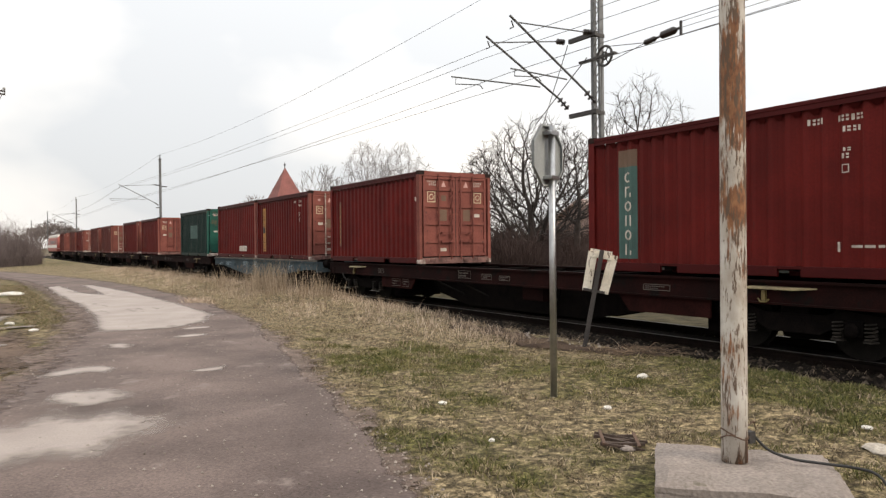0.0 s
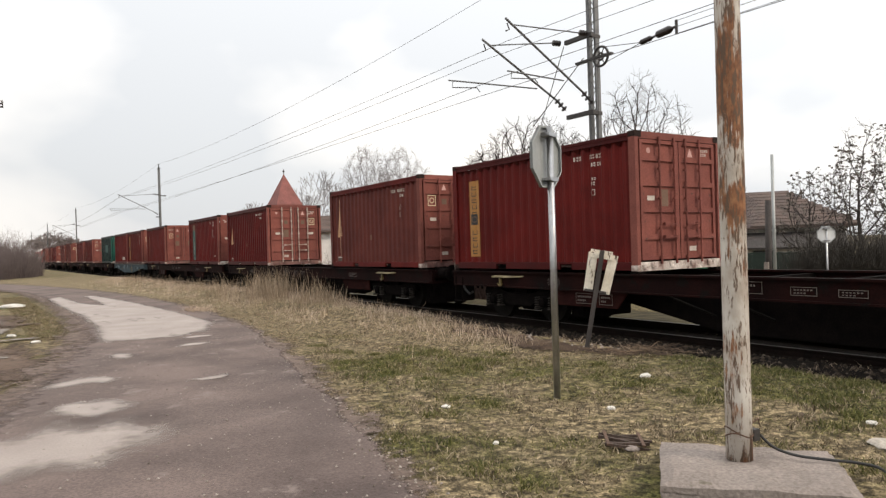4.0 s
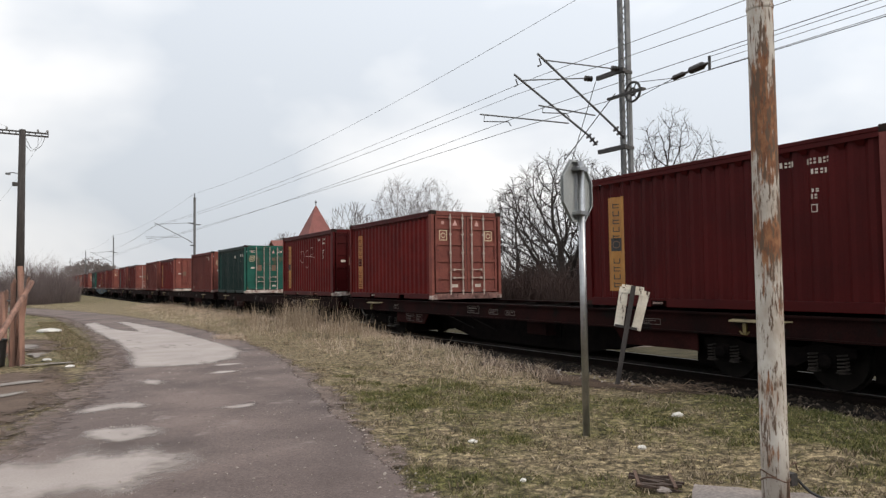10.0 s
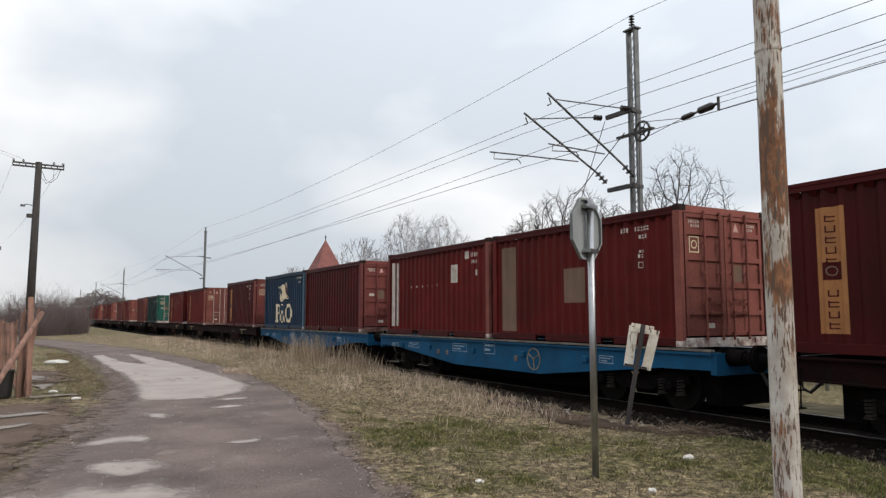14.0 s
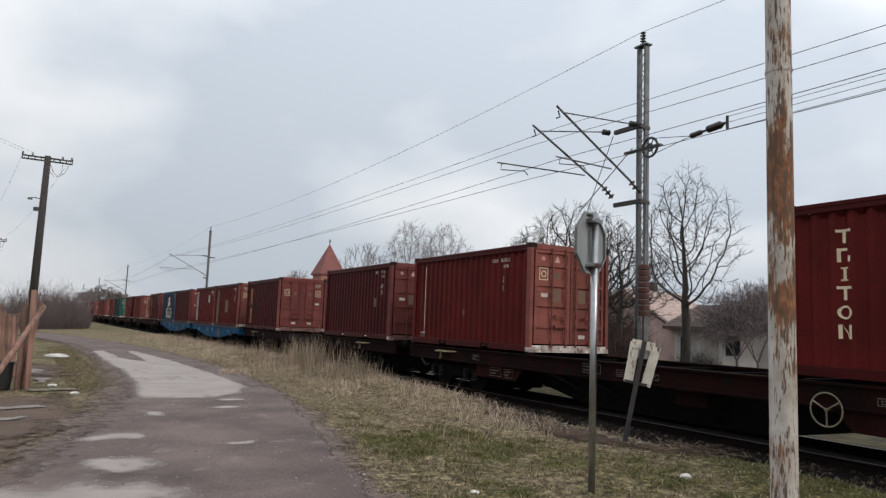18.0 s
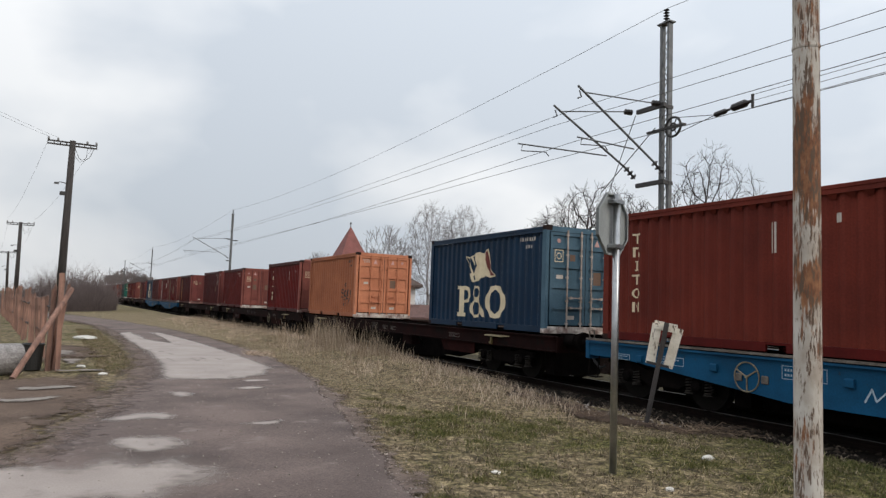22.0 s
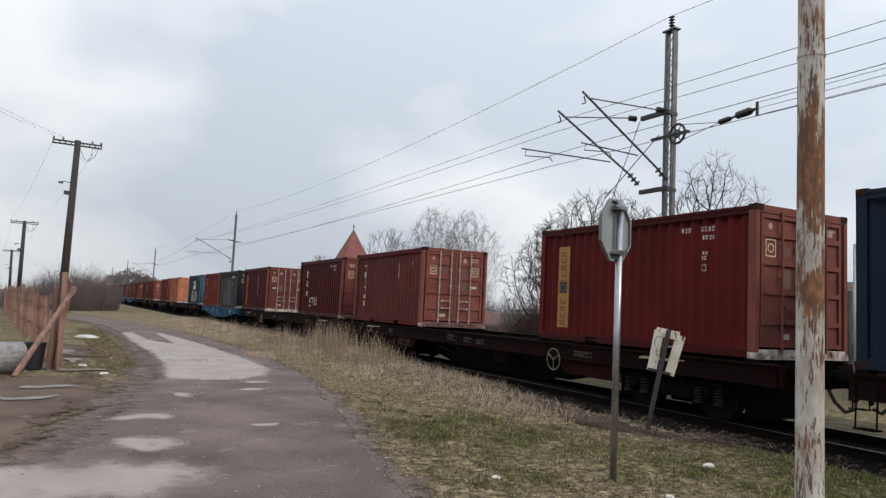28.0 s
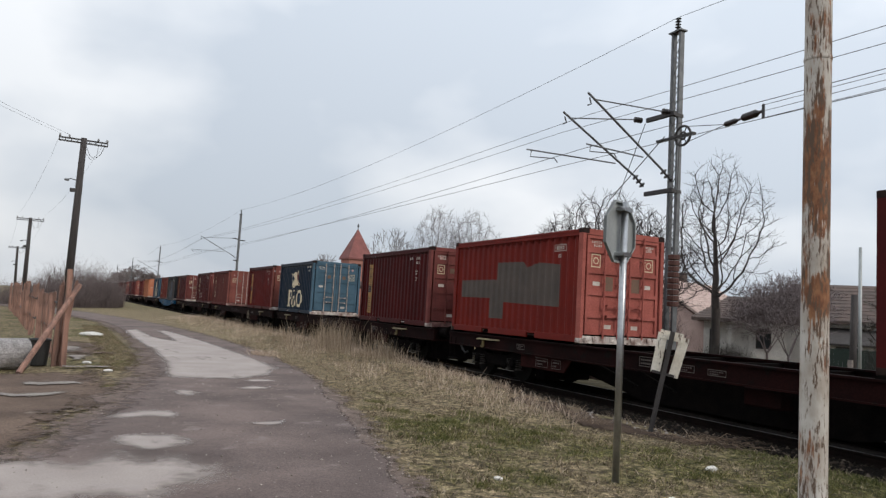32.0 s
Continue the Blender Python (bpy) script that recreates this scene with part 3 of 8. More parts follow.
# ---- mesh helpers ----
class Shape:
    """Collects boxes, tubes and prisms, and becomes one mesh."""

    def __init__(self):
        self.v, self.f = [], []

    def add(self, verts, faces):
        k = len(self.v)
        self.v += [tuple(p) for p in verts]
        self.f += [tuple(i + k for i in q) for q in faces]
        return self

    def box(self, x0, x1, y0, y1, z0, z1, m=None, c=0.0):
        if c:
            prof = [(x0 + c, z0), (x1 - c, z0), (x1, z0 + c), (x1, z1 - c), (x1 - c, z1), (x0 + c, z1), (x0, z1 - c), (x0, z0 + c)]
            return self.prism([(x, y0, z) for x, z in prof], (0, y1 - y0, 0), m)
        p = [(x, y, z) for z in (z0, z1) for y in (y0, y1) for x in (x0, x1)]
        if m is not None:
            p = [m @ Vector(q) for q in p]
        return self.add(p, [(0, 2, 3, 1), (4, 5, 7, 6), (0, 1, 5, 4), (2, 6, 7, 3), (0, 4, 6, 2), (1, 3, 7, 5)])

    def prism(self, ring, by, m=None):
        by, n = Vector(by), len(ring)
        a = [Vector(p) for p in ring]
        p = a + [q + by for q in a]
        if m is not None:
            p = [m @ q for q in p]
        return self.add(p, [tuple(range(n))[::-1], tuple(range(n, 2 * n))] + [(i, (i + 1) % n, (i + 1) % n + n, i + n) for i in range(n)])

    def tube(self, a, b, r0, r1=None, n=8, caps=True):
        a, b = Vector(a), Vector(b)
        r1 = r0 if r1 is None else r1
        d = b - a
        if d.length < 1e-6:
            return self
        d.normalize()
        u = d.orthogonal().normalized()
        w = d.cross(u)
        cs = [(math.cos(2 * math.pi * i / n), math.sin(2 * math.pi * i / n)) for i in range(n)]
        p = [a + (u * c + w * s) * r0 for c, s in cs] + [b + (u * c + w * s) * r1 for c, s in cs]
        f = [(i, (i + 1) % n, (i + 1) % n + n, i + n) for i in range(n)]
        if caps:
            f += [tuple(range(n))[::-1], tuple(range(n, 2 * n))]
        return self.add(p, f)

    def path(self, pts, r, n=6):
        """One unbroken bent tube."""
        pts = [Vector(p) for p in pts]
        k, u = len(self.v), None
        for i, p in enumerate(pts):
            d = (pts[min(i + 1, len(pts) - 1)] - pts[max(i - 1, 0)]).normalized()
            u = d.orthogonal().normalized() if u is None else (u - d * u.dot(d)).normalized()
            w = d.cross(u)
            self.v += [tuple(p + (u * math.cos(2 * math.pi * j / n) + w * math.sin(2 * math.pi * j / n)) * r) for j in range(n)]
        for i in range(len(pts) - 1):
            self.f += [(k + i * n + j, k + i * n + (j + 1) % n, k + (i + 1) * n + (j + 1) % n, k + (i + 1) * n + j) for j in range(n)]
        return self

    def lathe(self, prof, a, axis, n=16):
        """prof: (distance along axis, radius)."""
        a, d = Vector(a), Vector(axis).normalized()
        u = d.orthogonal().normalized()
        w = d.cross(u)
        k, m = len(self.v), len(prof)
        for s, r in prof:
            for i in range(n):
                t = 2 * math.pi * i / n
                self.v.append(tuple(a + d * s + (u * math.cos(t) + w * math.sin(t)) * r))
        for j in range(m - 1):
            for i in range(n):
                self.f.append((k + j * n + i, k + j * n + (i + 1) % n, k + (j + 1) * n + (i + 1) % n, k + (j + 1) * n + i))
        self.f.append(tuple(k + i for i in range(n))[::-1])
        self.f.append(tuple(k + (m - 1) * n + i for i in range(n)))
        return self

    def ring(self, c, axis, R, r, n=20, k=6):
        c, d = Vector(c), Vector(axis).normalized()
        u = d.orthogonal().normalized()
        w = d.cross(u)
        pts = [c + (u * math.cos(2 * math.pi * i / n) + w * math.sin(2 * math.pi * i / n)) * R for i in range(n + 1)]
        return self.path(pts, r, k)

    def mesh(self, name, smooth=False):
        me = bpy.data.meshes.new(name)
        me.from_pydata(self.v, [], self.f)
        if smooth:
            me.shade_smooth()
        me.update()
        return me


def part(name, geo, material, parent=None, label="", m=None, smooth=False):
    """ONE mesh object, from a Shape or a shared mesh, under a thing or a part. The material sits on the object."""
    me = geo.mesh(name, smooth) if isinstance(geo, Shape) else geo
    if not me.materials:
        me.materials.append(None)
    ob = new(name, me)
    ob.material_slots[0].link = "OBJECT"
    ob.material_slots[0].material = material
    if parent is not None:
        ob.parent = parent
    if m is not None:
        ob.matrix_basis = m
    return tagged(ob, label) if label else ob


def thing(name, label, category, group="", m=None, kind=""):
    ob = new(name)
    ob.empty_display_size = 0.2
    if m is not None:
        ob.matrix_basis = m
    return tagged(ob, label, category, group, kind)


def numpy_mesh(name, verts, faces, material, label="", kind="stuff", category=""):
    me = bpy.data.meshes.new(name)
    me.from_pydata(verts, [], faces)
    me.materials.append(material)
    ob = new(name, me)
    return tagged(ob, label, category, "", kind)


# ---- ground, road, track ----
RAIL_Z, TRACK_X = -0.077, 11.86


def bend(y):
    """Sideways shift of the track: a wide curve that ends 60 m ahead, straight beyond it."""
    if y < -10:
        return -1.078 + 0.0308 * (y + 10)
    return -0.00022 * max(0.0, 60 - y) ** 2


def track_x(y):
    return TRACK_X + bend(y)


def ramp01(v, a, b):
    t = min(1.0, max(0.0, (v - a) / (b - a)))
    return t * t * (3 - 2 * t)


def ground_z(x, y):
    """Level by the road, a shallow hollow under the track, lower land behind it."""
    a = x - bend(y)
    z = -0.30 * ramp01(a, 8.75, 10.1) - 0.62 * ramp01(x, 14.6, 19.5)
    bank = math.exp(-((x - 8.1) / 0.9) ** 2) * ramp01(y, 9, 18) * 0.22
    if x < 14 and abs(y) < 70 and abs(x) < 30:
        bumps = (noise.noise((x * 0.7, y * 0.7, 0)) * 0.035 + noise.noise((x * 2.6, y * 2.6, 5)) * 0.016)
        z += bumps * ramp01(abs(x - road_mid(y)), 1.6, 2.6) * (1 - ramp01(a, 9.6, 10.2))
    return z + bank


ROAD_R = ((-8, 0.9), (0, 1.55), (4.05, 2.32), (6.2, 2.92), (8.5, 3.45), (11.3, 4.09), (14.4, 4.75), (18, 5.15), (23, 5.4), (30, 5.3), (38, 4.7), (48, 3.3), (56, 1.6), (70, -2.5), (110, -17))
ROAD_L = ((-8, -3.6), (0, -2.2), (4, -1.3), (7.2, -0.35), (10, 0.45), (12.3, 1.0), (15.1, 1.6), (19, 2.08), (25.3, 2.32), (32, 2.27), (40, 2.0), (48, 0.6), (56, -1.5), (70, -6.0), (110, -21))


def along(table, y):
    for (y0, x0), (y1, x1) in zip(table, table[1:]):
        if y <= y1:
            return x0 + (x1 - x0) * (y - y0) / (y1 - y0)
    return table[-1][1]


def road_mid(y):
    return 0.5 * (along(ROAD_R, y) + along(ROAD_L, y))


def axis_steps(spans):
    out = []
    for a, b, s in spans:
        n = max(1, round((b - a) / s))
        out += [a + (b - a) * i / n for i in range(n)]
    return out + [spans[-1][1]]


gx = axis_steps([(-3000, -300, 500), (-300, -40, 30), (-40, -6, 3), (-6, 10.4, 0.3), (10.4, 20, 0.6), (20, 60, 5), (60, 300, 40), (300, 3000, 500)])
gy = axis_steps([(-3000, -300, 500), (-300, -30, 30), (-30, 1, 3), (1, 26, 0.3), (26, 60, 0.8), (60, 120, 6), (120, 400, 40), (400, 3000, 400)])
gv = [(x, y, ground_z(x, y)) for y in gy for x in gx]
nx = len(gx)
gf = [(j * nx + i, j * nx + i + 1, (j + 1) * nx + i + 1, (j + 1) * nx + i) for j in range(len(gy) - 1) for i in range(nx - 1)]
def lush(x, y):
    """How green the grass is: 0 straw, 1 fresh green."""
    v = 0.33 + 0.36 * noise.noise((x * 0.55, y * 0.42, 0)) + 0.55 * noise.noise((x * 2.1, y * 1.7, 3)) + 0.3 * noise.noise((x * 5, y * 4, 2))
    v += 0.14 * ramp01(x, 5.6, 6.6) * (1 - ramp01(y, 5.0, 7.0))
    for cx, cy, r in ((3.8, 3.5, 0.7), (4.9, 7.6, 0.9), (4.3, 6.0, 0.6), (3.3, 4.6, 0.6), (4.6, 11.2, 0.7), (5.0, 9.3, 0.8), (5.7, 7.5, 0.9), (6.6, 5.9, 0.9), (4.5, 8.6, 0.5), (5.6, 9.3, 0.5), (8.3, 4.3, 1.5), (3.7, 3.0, 0.6)):
        v += (0.2 if cx not in (4.5, 5.6, 8.3, 3.7) else 0.55) * math.exp(-((x - cx) ** 2 + (y - cy) ** 2) / r ** 2)
    v -= 0.75 * ramp01(x, 5.9, 7.0) * ramp01(y, 8.5, 11.5) + 0.5 * ramp01(y, 11, 18) * (x > 3)
    if x < 2.2:
        v += 0.08
    return min(1.1, max(-0.1, v))


ground = numpy_mesh("ground", gv, gf, GRASS, "winter grass, straw-coloured with green patches and bare soil", "structure", "ground")
ground.data.shade_smooth()
lush_at = ground.data.attributes.new("lush", "FLOAT", "POINT")
lush_at.data.foreach_set("value", [lush(x, y) if -10 < x < 12 and 0 < y < 70 else 0.45 for x, y, z in gv])


def strip(name, left, right, z, material, label, y0, y1, step, jitter, seed, rim=0.1, rim_left=None, lie=False):
    """A road or path sheet between two edge tables, fading out at its edges."""
    v, f, fade = [], [], []
    ys = axis_steps([(y0, y1, step)])
    lead = rim if rim_left is None else rim_left
    ks = sorted({0, lead, max(lead, 0.3), 0.5, min(0.7, 1 - rim), 1 - rim, 1})
    for y in ys:
        a, b = along(left, y), along(right, y)
        a += noise.noise((seed, y * 1.3, 0)) * jitter
        b += noise.noise((seed + 9, y * 1.3, 0)) * jitter
        for k in ks:
            px = a + (b - a) * k
            v.append((px, y, z + (ground_z(px, y) if lie else 0)))
            fade.append(0.0 if k in (0, 1) else 1.0)
    c = len(ks)
    for j in range(len(ys) - 1):
        for i in range(c - 1):
            f.append((j * c + i, j * c + i + 1, (j + 1) * c + i + 1, (j + 1) * c + i))
    ob = numpy_mesh(name, v, f, material, label, "structure", "road")
    set_fade(ob, fade)
    return ob


shift = lambda table, d: tuple((y, x + d) for y, x in table)
strip("road_edge", shift(ROAD_L, -0.8), shift(ROAD_R, 0.5), 0.040, VERGE, "crumbling gravelly edge of the road", -8, 90, 0.35, 0.3, 3.3, 0.16, 0.3)
strip("road", shift(ROAD_L, -0.25), shift(ROAD_R, 0.12), 0.046, ROAD, "worn grey-brown asphalt lane with puddles", -8, 100, 0.35, 0.12, 1.7, 0.06, 0.28)
SOIL_L = ((0, 9.8), (4.7, 9.5), (5.6, 8.5), (7.2, 7.3), (8.6, 6.95), (11, 7.6), (14, 8.5), (20, 8.9), (60, 9.2))
strip("soil_strip", SOIL_L, tuple((y, 10.5 + bend(y)) for y in range(0, 61, 10)), 0.012, SOIL, "bare dark soil with scraps of ballast beside the track", 0, 60, 0.3, 0.5, 6.1, 0.1, 0.22, True)


def flat_patch(name, outline, z, material, label, category, kind="structure", soft_by=0.2, warp=0.05):
    """A thin ground patch whose outline fades out over soft_by metres either side."""
    o = np.array(outline, float)
    lo, hi = o.min(0) - soft_by, o.max(0) + soft_by
    nx_, ny_ = (int(min(46, max(10, (h - l) / 0.07))) for l, h in zip(lo, hi))
    X, Y = np.meshgrid(np.linspace(lo[0], hi[0], nx_), np.linspace(lo[1], hi[1], ny_))
    P = np.stack([X.ravel(), Y.ravel()], 1)
    W = P + np.array([[noise.noise((x * 2.6, y * 1.3, 1)), 2 * noise.noise((x * 2.2, y * 1.1, 7))] for x, y in P]) * warp
    a, b = o, np.roll(o, -1, 0)
    ab = b - a
    k = np.clip(((W[:, None] - a) * ab).sum(2) / (ab ** 2).sum(1), 0, 1)
    d = np.sqrt(((W[:, None] - a - k[..., None] * ab) ** 2).sum(2)).min(1)
    cross = (a[:, 1] > W[:, None, 1]) != (b[:, 1] > W[:, None, 1])
    with np.errstate(divide="ignore", invalid="ignore"):
        at = a[:, 0] + (W[:, None, 1] - a[:, 1]) / ab[:, 1] * ab[:, 0]
    inside = (cross & (W[:, None, 0] < at)).sum(1) % 2 == 1
    fade = np.clip(0.42 + np.where(inside, d, -d) / (2 * soft_by), 0, 1)
    faces = [(j * nx_ + i, j * nx_ + i + 1, (j + 1) * nx_ + i + 1, (j + 1) * nx_ + i) for j in range(ny_ - 1) for i in range(nx_ - 1)]
    faces = [q for q in faces if fade[list(q)].max() > 0]
    ob = numpy_mesh(name, [(x, y, z) for x, y in P.tolist()], faces, material, label, kind, category)
    set_fade(ob, fade.tolist())
    return ob


def oval(x, y, a, b, n=16):
    return [(x + a * math.cos(2 * math.pi * i / n), y + b * math.sin(2 * math.pi * i / n)) for i in range(n)]


PZ = 0.052
PUDDLES = [  # outline, softness of the edge
    ([(1.95, 14.7), (2.3, 17.6), (2.42, 21.1), (2.35, 26.7), (2.42, 32.0), (2.95, 33.5), (3.05, 27.5), (3.6, 25.5), (3.75, 33), (4.15, 32.6), (4.55, 26), (4.66, 20.6), (4.62, 16.5), (3.8, 14.8), (3.2, 14.35), (2.5, 14.4)], 0.2),
    (oval(1.08, 10.05, 0.40, 0.24), 0.2), (oval(0.97, 8.2, 0.36, 0.36), 0.2),
    ([(-0.6, 7.5), (0.3, 7.55), (0.9, 7.35), (1.3, 7.0), (1.3, 6.6), (1.05, 6.25), (0.55, 6.15), (-0.6, 6.1)], 0.5),
    (oval(2.48, 9.25, 0.24, 0.13), 0.12), (oval(1.92, 12.25, 0.2, 0.34), 0.2), (oval(3.6, 14.0, 0.27, 0.17), 0.12), (oval(3.23, 12.9, 0.28, 0.22), 0.2),
]
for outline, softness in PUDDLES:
    flat_patch("puddle", outline, PZ, SILT, "shallow silty rain puddle, pale in colour", "puddle", "structure", softness, 0.24 if len(outline) != 16 or softness > 0.25 else 0.1)
for outline in ([(-6, 3), (-2.0, 4.5), (-0.6, 7.5), (0.2, 10.2), (0.9, 13), (0.6, 15.5), (-0.5, 15), (-2.5, 14.5), (-6, 13)],
                [(-0.3, 19), (0.9, 20.5), (0.9, 24), (0.1, 24.5), (-0.4, 22)]):
    flat_patch("bare_earth", outline, 0.034, DIRT, "trodden bare earth beside the road", "soil", "structure", 0.9, 0.5)
for outline in (oval(0.05, 13.5, 0.38, 0.3), oval(-0.3, 12.2, 0.55, 0.2), oval(0.52, 18.8, 0.22, 0.7), oval(0.55, 16.5, 0.3, 0.16), oval(0.36, 21.5, 0.16, 0.7)):
    flat_patch("concrete_scrap", outline, 0.05, SCRAP, "broken slab of old concrete sunk in the verge", "rubble", "", 0.2, 0.3)

# ballast bed and rails
bed = Shape()
prof = [(-1.75, -0.31), (-1.45, -0.24), (1.45, -0.24), (2.3, -0.36)]
ys = axis_steps([(-160, -20, 20), (-20, 60, 2), (60, 700, 40)])
for y0, y1 in zip(ys, ys[1:]):
    for (xa, za), (xb, zb) in zip(prof, prof[1:]):
        bed.add([(track_x(y0) + xa, y0, za), (track_x(y0) + xb, y0, zb), (track_x(y1) + xb, y1, zb), (track_x(y1) + xa, y1, za)], [(0, 1, 2, 3)])
tagged(part("track_bed", bed, BALLAST), "dirty stone ballast under the railway track, darkened for the train's shade", "ballast", "", "structure")

strip("track_path", ((-150, 13.2), (700, 13.2)), ((-150, 20.5), (700, 20.5)), 0.03, CINDER, "grey gravel path along the far side of the track", -30, 120, 1.2, 0.5, 4.4, 0.2, 0.08, True)
rng = random.Random(5)


def rock(sh, x, y, z, r, rg):
    k = len(sh.v)
    q = []
    for dx, dy, dz in ((1, 0, 0), (-1, 0, 0), (0, 1, 0), (0, -1, 0), (0, 0, 1), (0, 0, -0.6)):
        s = r * rg.uniform(0.6, 1.25)
        q.append((x + dx * s + rg.uniform(-.2, .2) * r, y + dy * s + rg.uniform(-.2, .2) * r, z + dz * s * 0.8))
    sh.add(q, [(0, 2, 4), (2, 1, 4), (1, 3, 4), (3, 0, 4), (2, 0, 5), (1, 2, 5), (3, 1, 5), (0, 3, 5)])


stones = Shape()
for i in range(9000):
    y = rng.uniform(2, 30) if rng.random() < 0.75 else rng.uniform(30, 75)
    side = rng.random()
    off = rng.uniform(-2.1, -0.8) if side < 0.45 else rng.uniform(0.7, 2.7)
    x = track_x(y) + off
    z = -0.235 if abs(off) < 1.6 else -0.24 - 0.17 * (abs(off) - 1.6)
    rock(stones, x, y, z, rng.uniform(0.018, 0.05), rng)
tagged(part("ballast_stones", stones, STONES), "loose ballast stones along the rails", "stones", "", "stuff")


def swept(ring):
    """A closed section drawn along the whole curve of the track."""
    sh, n = Shape(), len(ring)
    steps = axis_steps([(-160, -20, 20), (-20, 64, 4), (64, 700, 106)])
    sh.v = [(bend(y) + a, y, b) for y in steps for a, b in ring]
    for j in range(len(steps) - 1):
        sh.f += [(j * n + i, j * n + (i + 1) % n, (j + 1) * n + (i + 1) % n, (j + 1) * n + i) for i in range(n)]
    return sh


def rail(x):
    """One rail: foot, web, head; its running surface is a sheet of its own."""
    t = thing("rail", "rusty steel rail darkened for the train's shade, with a polished running surface", "rail", "rails of the track", pose(TRACK_X + x, 0, RAIL_Z), "structure")
    sh = Shape()
    ring = [(-0.07, -0.17), (0.07, -0.17), (0.07, -0.155), (0.012, -0.13), (0.012, -0.045), (0.036, -0.03), (0.036, -0.004), (-0.036, -0.004), (-0.036, -0.03), (-0.012, -0.045), (-0.012, -0.13), (-0.07, -0.155)]
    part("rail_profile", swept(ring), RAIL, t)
    part("running_surface", swept([(-0.03, -0.004), (0.03, -0.004), (0.03, 0.0), (-0.03, 0.0)]), RAILTOP, t)


for x in (-0.7535, 0.7535):
    rail(x)

sl = Shape().box(-1.25, 1.25, -0.13, 0.13, -0.15, 0.0, c=0.02).mesh("sleeper")
sleepers = thing("sleepers", "tarred wooden sleepers under the rails, darkened for the train's shade", "sleepers", "", pose(TRACK_X, 0, RAIL_Z - 0.172), "structure")
y = -1.0
while y < 60:
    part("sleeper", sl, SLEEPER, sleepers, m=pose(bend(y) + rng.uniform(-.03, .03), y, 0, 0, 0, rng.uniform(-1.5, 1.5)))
    y += 0.62


# ---- containers ----
CL, CW, CH = 6.058, 1.219, 2.591
PITCH, Y_A, Y_B = 0.278, -0.17, -5.888     # corrugation and the ends of the side sheet
BREAKS = []
yy = Y_A
while yy > Y_B + 0.05:
    BREAKS += [(yy, 0.0), (yy - 0.072, 0.0), (yy - 0.14, 0.042), (yy - 0.21, 0.042)]
    yy -= PITCH
BREAKS = [b for b in BREAKS if b[0] > Y_B] + [(Y_B, 0.0)]


def dip(y):
    """How far the corrugated side lies behind its outer face at y."""
    if y >= BREAKS[0][0] or y <= BREAKS[-1][0]:
        return 0.0
    for (a, da), (b, db) in zip(BREAKS, BREAKS[1:]):
        if b <= y <= a:
            return da + (db - da) * (a - y) / (a - b)
    return 0.0


SX = CW - 0.045            # outer face of the corrugated sheet
GEO = {}


def geo(name, make):
    if name not in GEO:
        GEO[name] = make().mesh(name)
    return GEO[name]


def g_side():
    sh = Shape()
    for (a, da), (b, db) in zip(BREAKS, BREAKS[1:]):
        xa, xb = -(SX - da), -(SX - db)
        sh.add([(xa, a, 0.165), (xb, b, 0.165), (xb, b, 2.43), (xa, a, 2.43)], [(0, 1, 2, 3)])
        sh.add([(xa + 0.05, a, 0.165), (xb + 0.05, b, 0.165), (xb + 0.05, b, 2.43), (xa + 0.05, a, 2.43)], [(3, 2, 1, 0)])
    return sh


def folded(n, a0, a1, top, low, thick, share):
    """Outline of a corrugated sheet: points along it, first on its outer face, then back along its inner face."""
    face = []
    for i in range(n):
        p, q, r = a0 + (a1 - a0) * i / n, a0 + (a1 - a0) * (i + share) / n, a0 + (a1 - a0) * (i + 1) / n
        e = (r - p) * 0.08
        face += [(p + e, top), (q - e, top), (q + e, low), (r - e, low)]
    return face + [(a, b - thick) for a, b in reversed(face)]


def g_front():
    return Shape().prism([(x, y, 0.165) for x, y in folded(8, -1.1, 1.1, -0.012, -0.052, 0.04, 0.5)], (0, 0, 2.31))


def g_roof():
    return Shape().prism([(-1.14, y, z) for y, z in folded(26, -0.2, -5.86, 2.565, 2.545, 0.03, 0.55)], (2.28, 0, 0))


def g_casting():
    return Shape().box(-0.089, 0.089, -0.081, 0.081, -0.059, 0.059, c=0.012)


def g_toprail():
    sh = Shape().box(-0.03, 0.03, -5.9, -0.16, 2.5, 2.566, c=0.008).box(-0.018, 0.03, -5.9, -0.16, 2.43, 2.5).box(-0.034, -0.018, -5.9, -0.16, 2.425, 2.443)
    for (a, da), (b, db) in zip(BREAKS, BREAKS[1:]):
        if da > 0.03 and db > 0.03:
            sh.add([(-0.018, a + 0.05, 2.426), (-0.018, b - 0.05, 2.426), (0.03, b, 2.35), (0.03, a, 2.35)], [(0, 1, 2, 3)])
    return sh


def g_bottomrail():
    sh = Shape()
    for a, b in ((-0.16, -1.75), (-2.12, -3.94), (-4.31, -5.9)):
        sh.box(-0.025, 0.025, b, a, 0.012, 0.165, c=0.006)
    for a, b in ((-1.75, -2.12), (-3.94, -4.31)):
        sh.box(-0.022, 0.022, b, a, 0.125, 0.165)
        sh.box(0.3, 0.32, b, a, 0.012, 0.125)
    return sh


def g_post():
    return Shape().box(-0.045, 0.045, -0.079, 0.079, 0.1, 2.49, c=0.01)


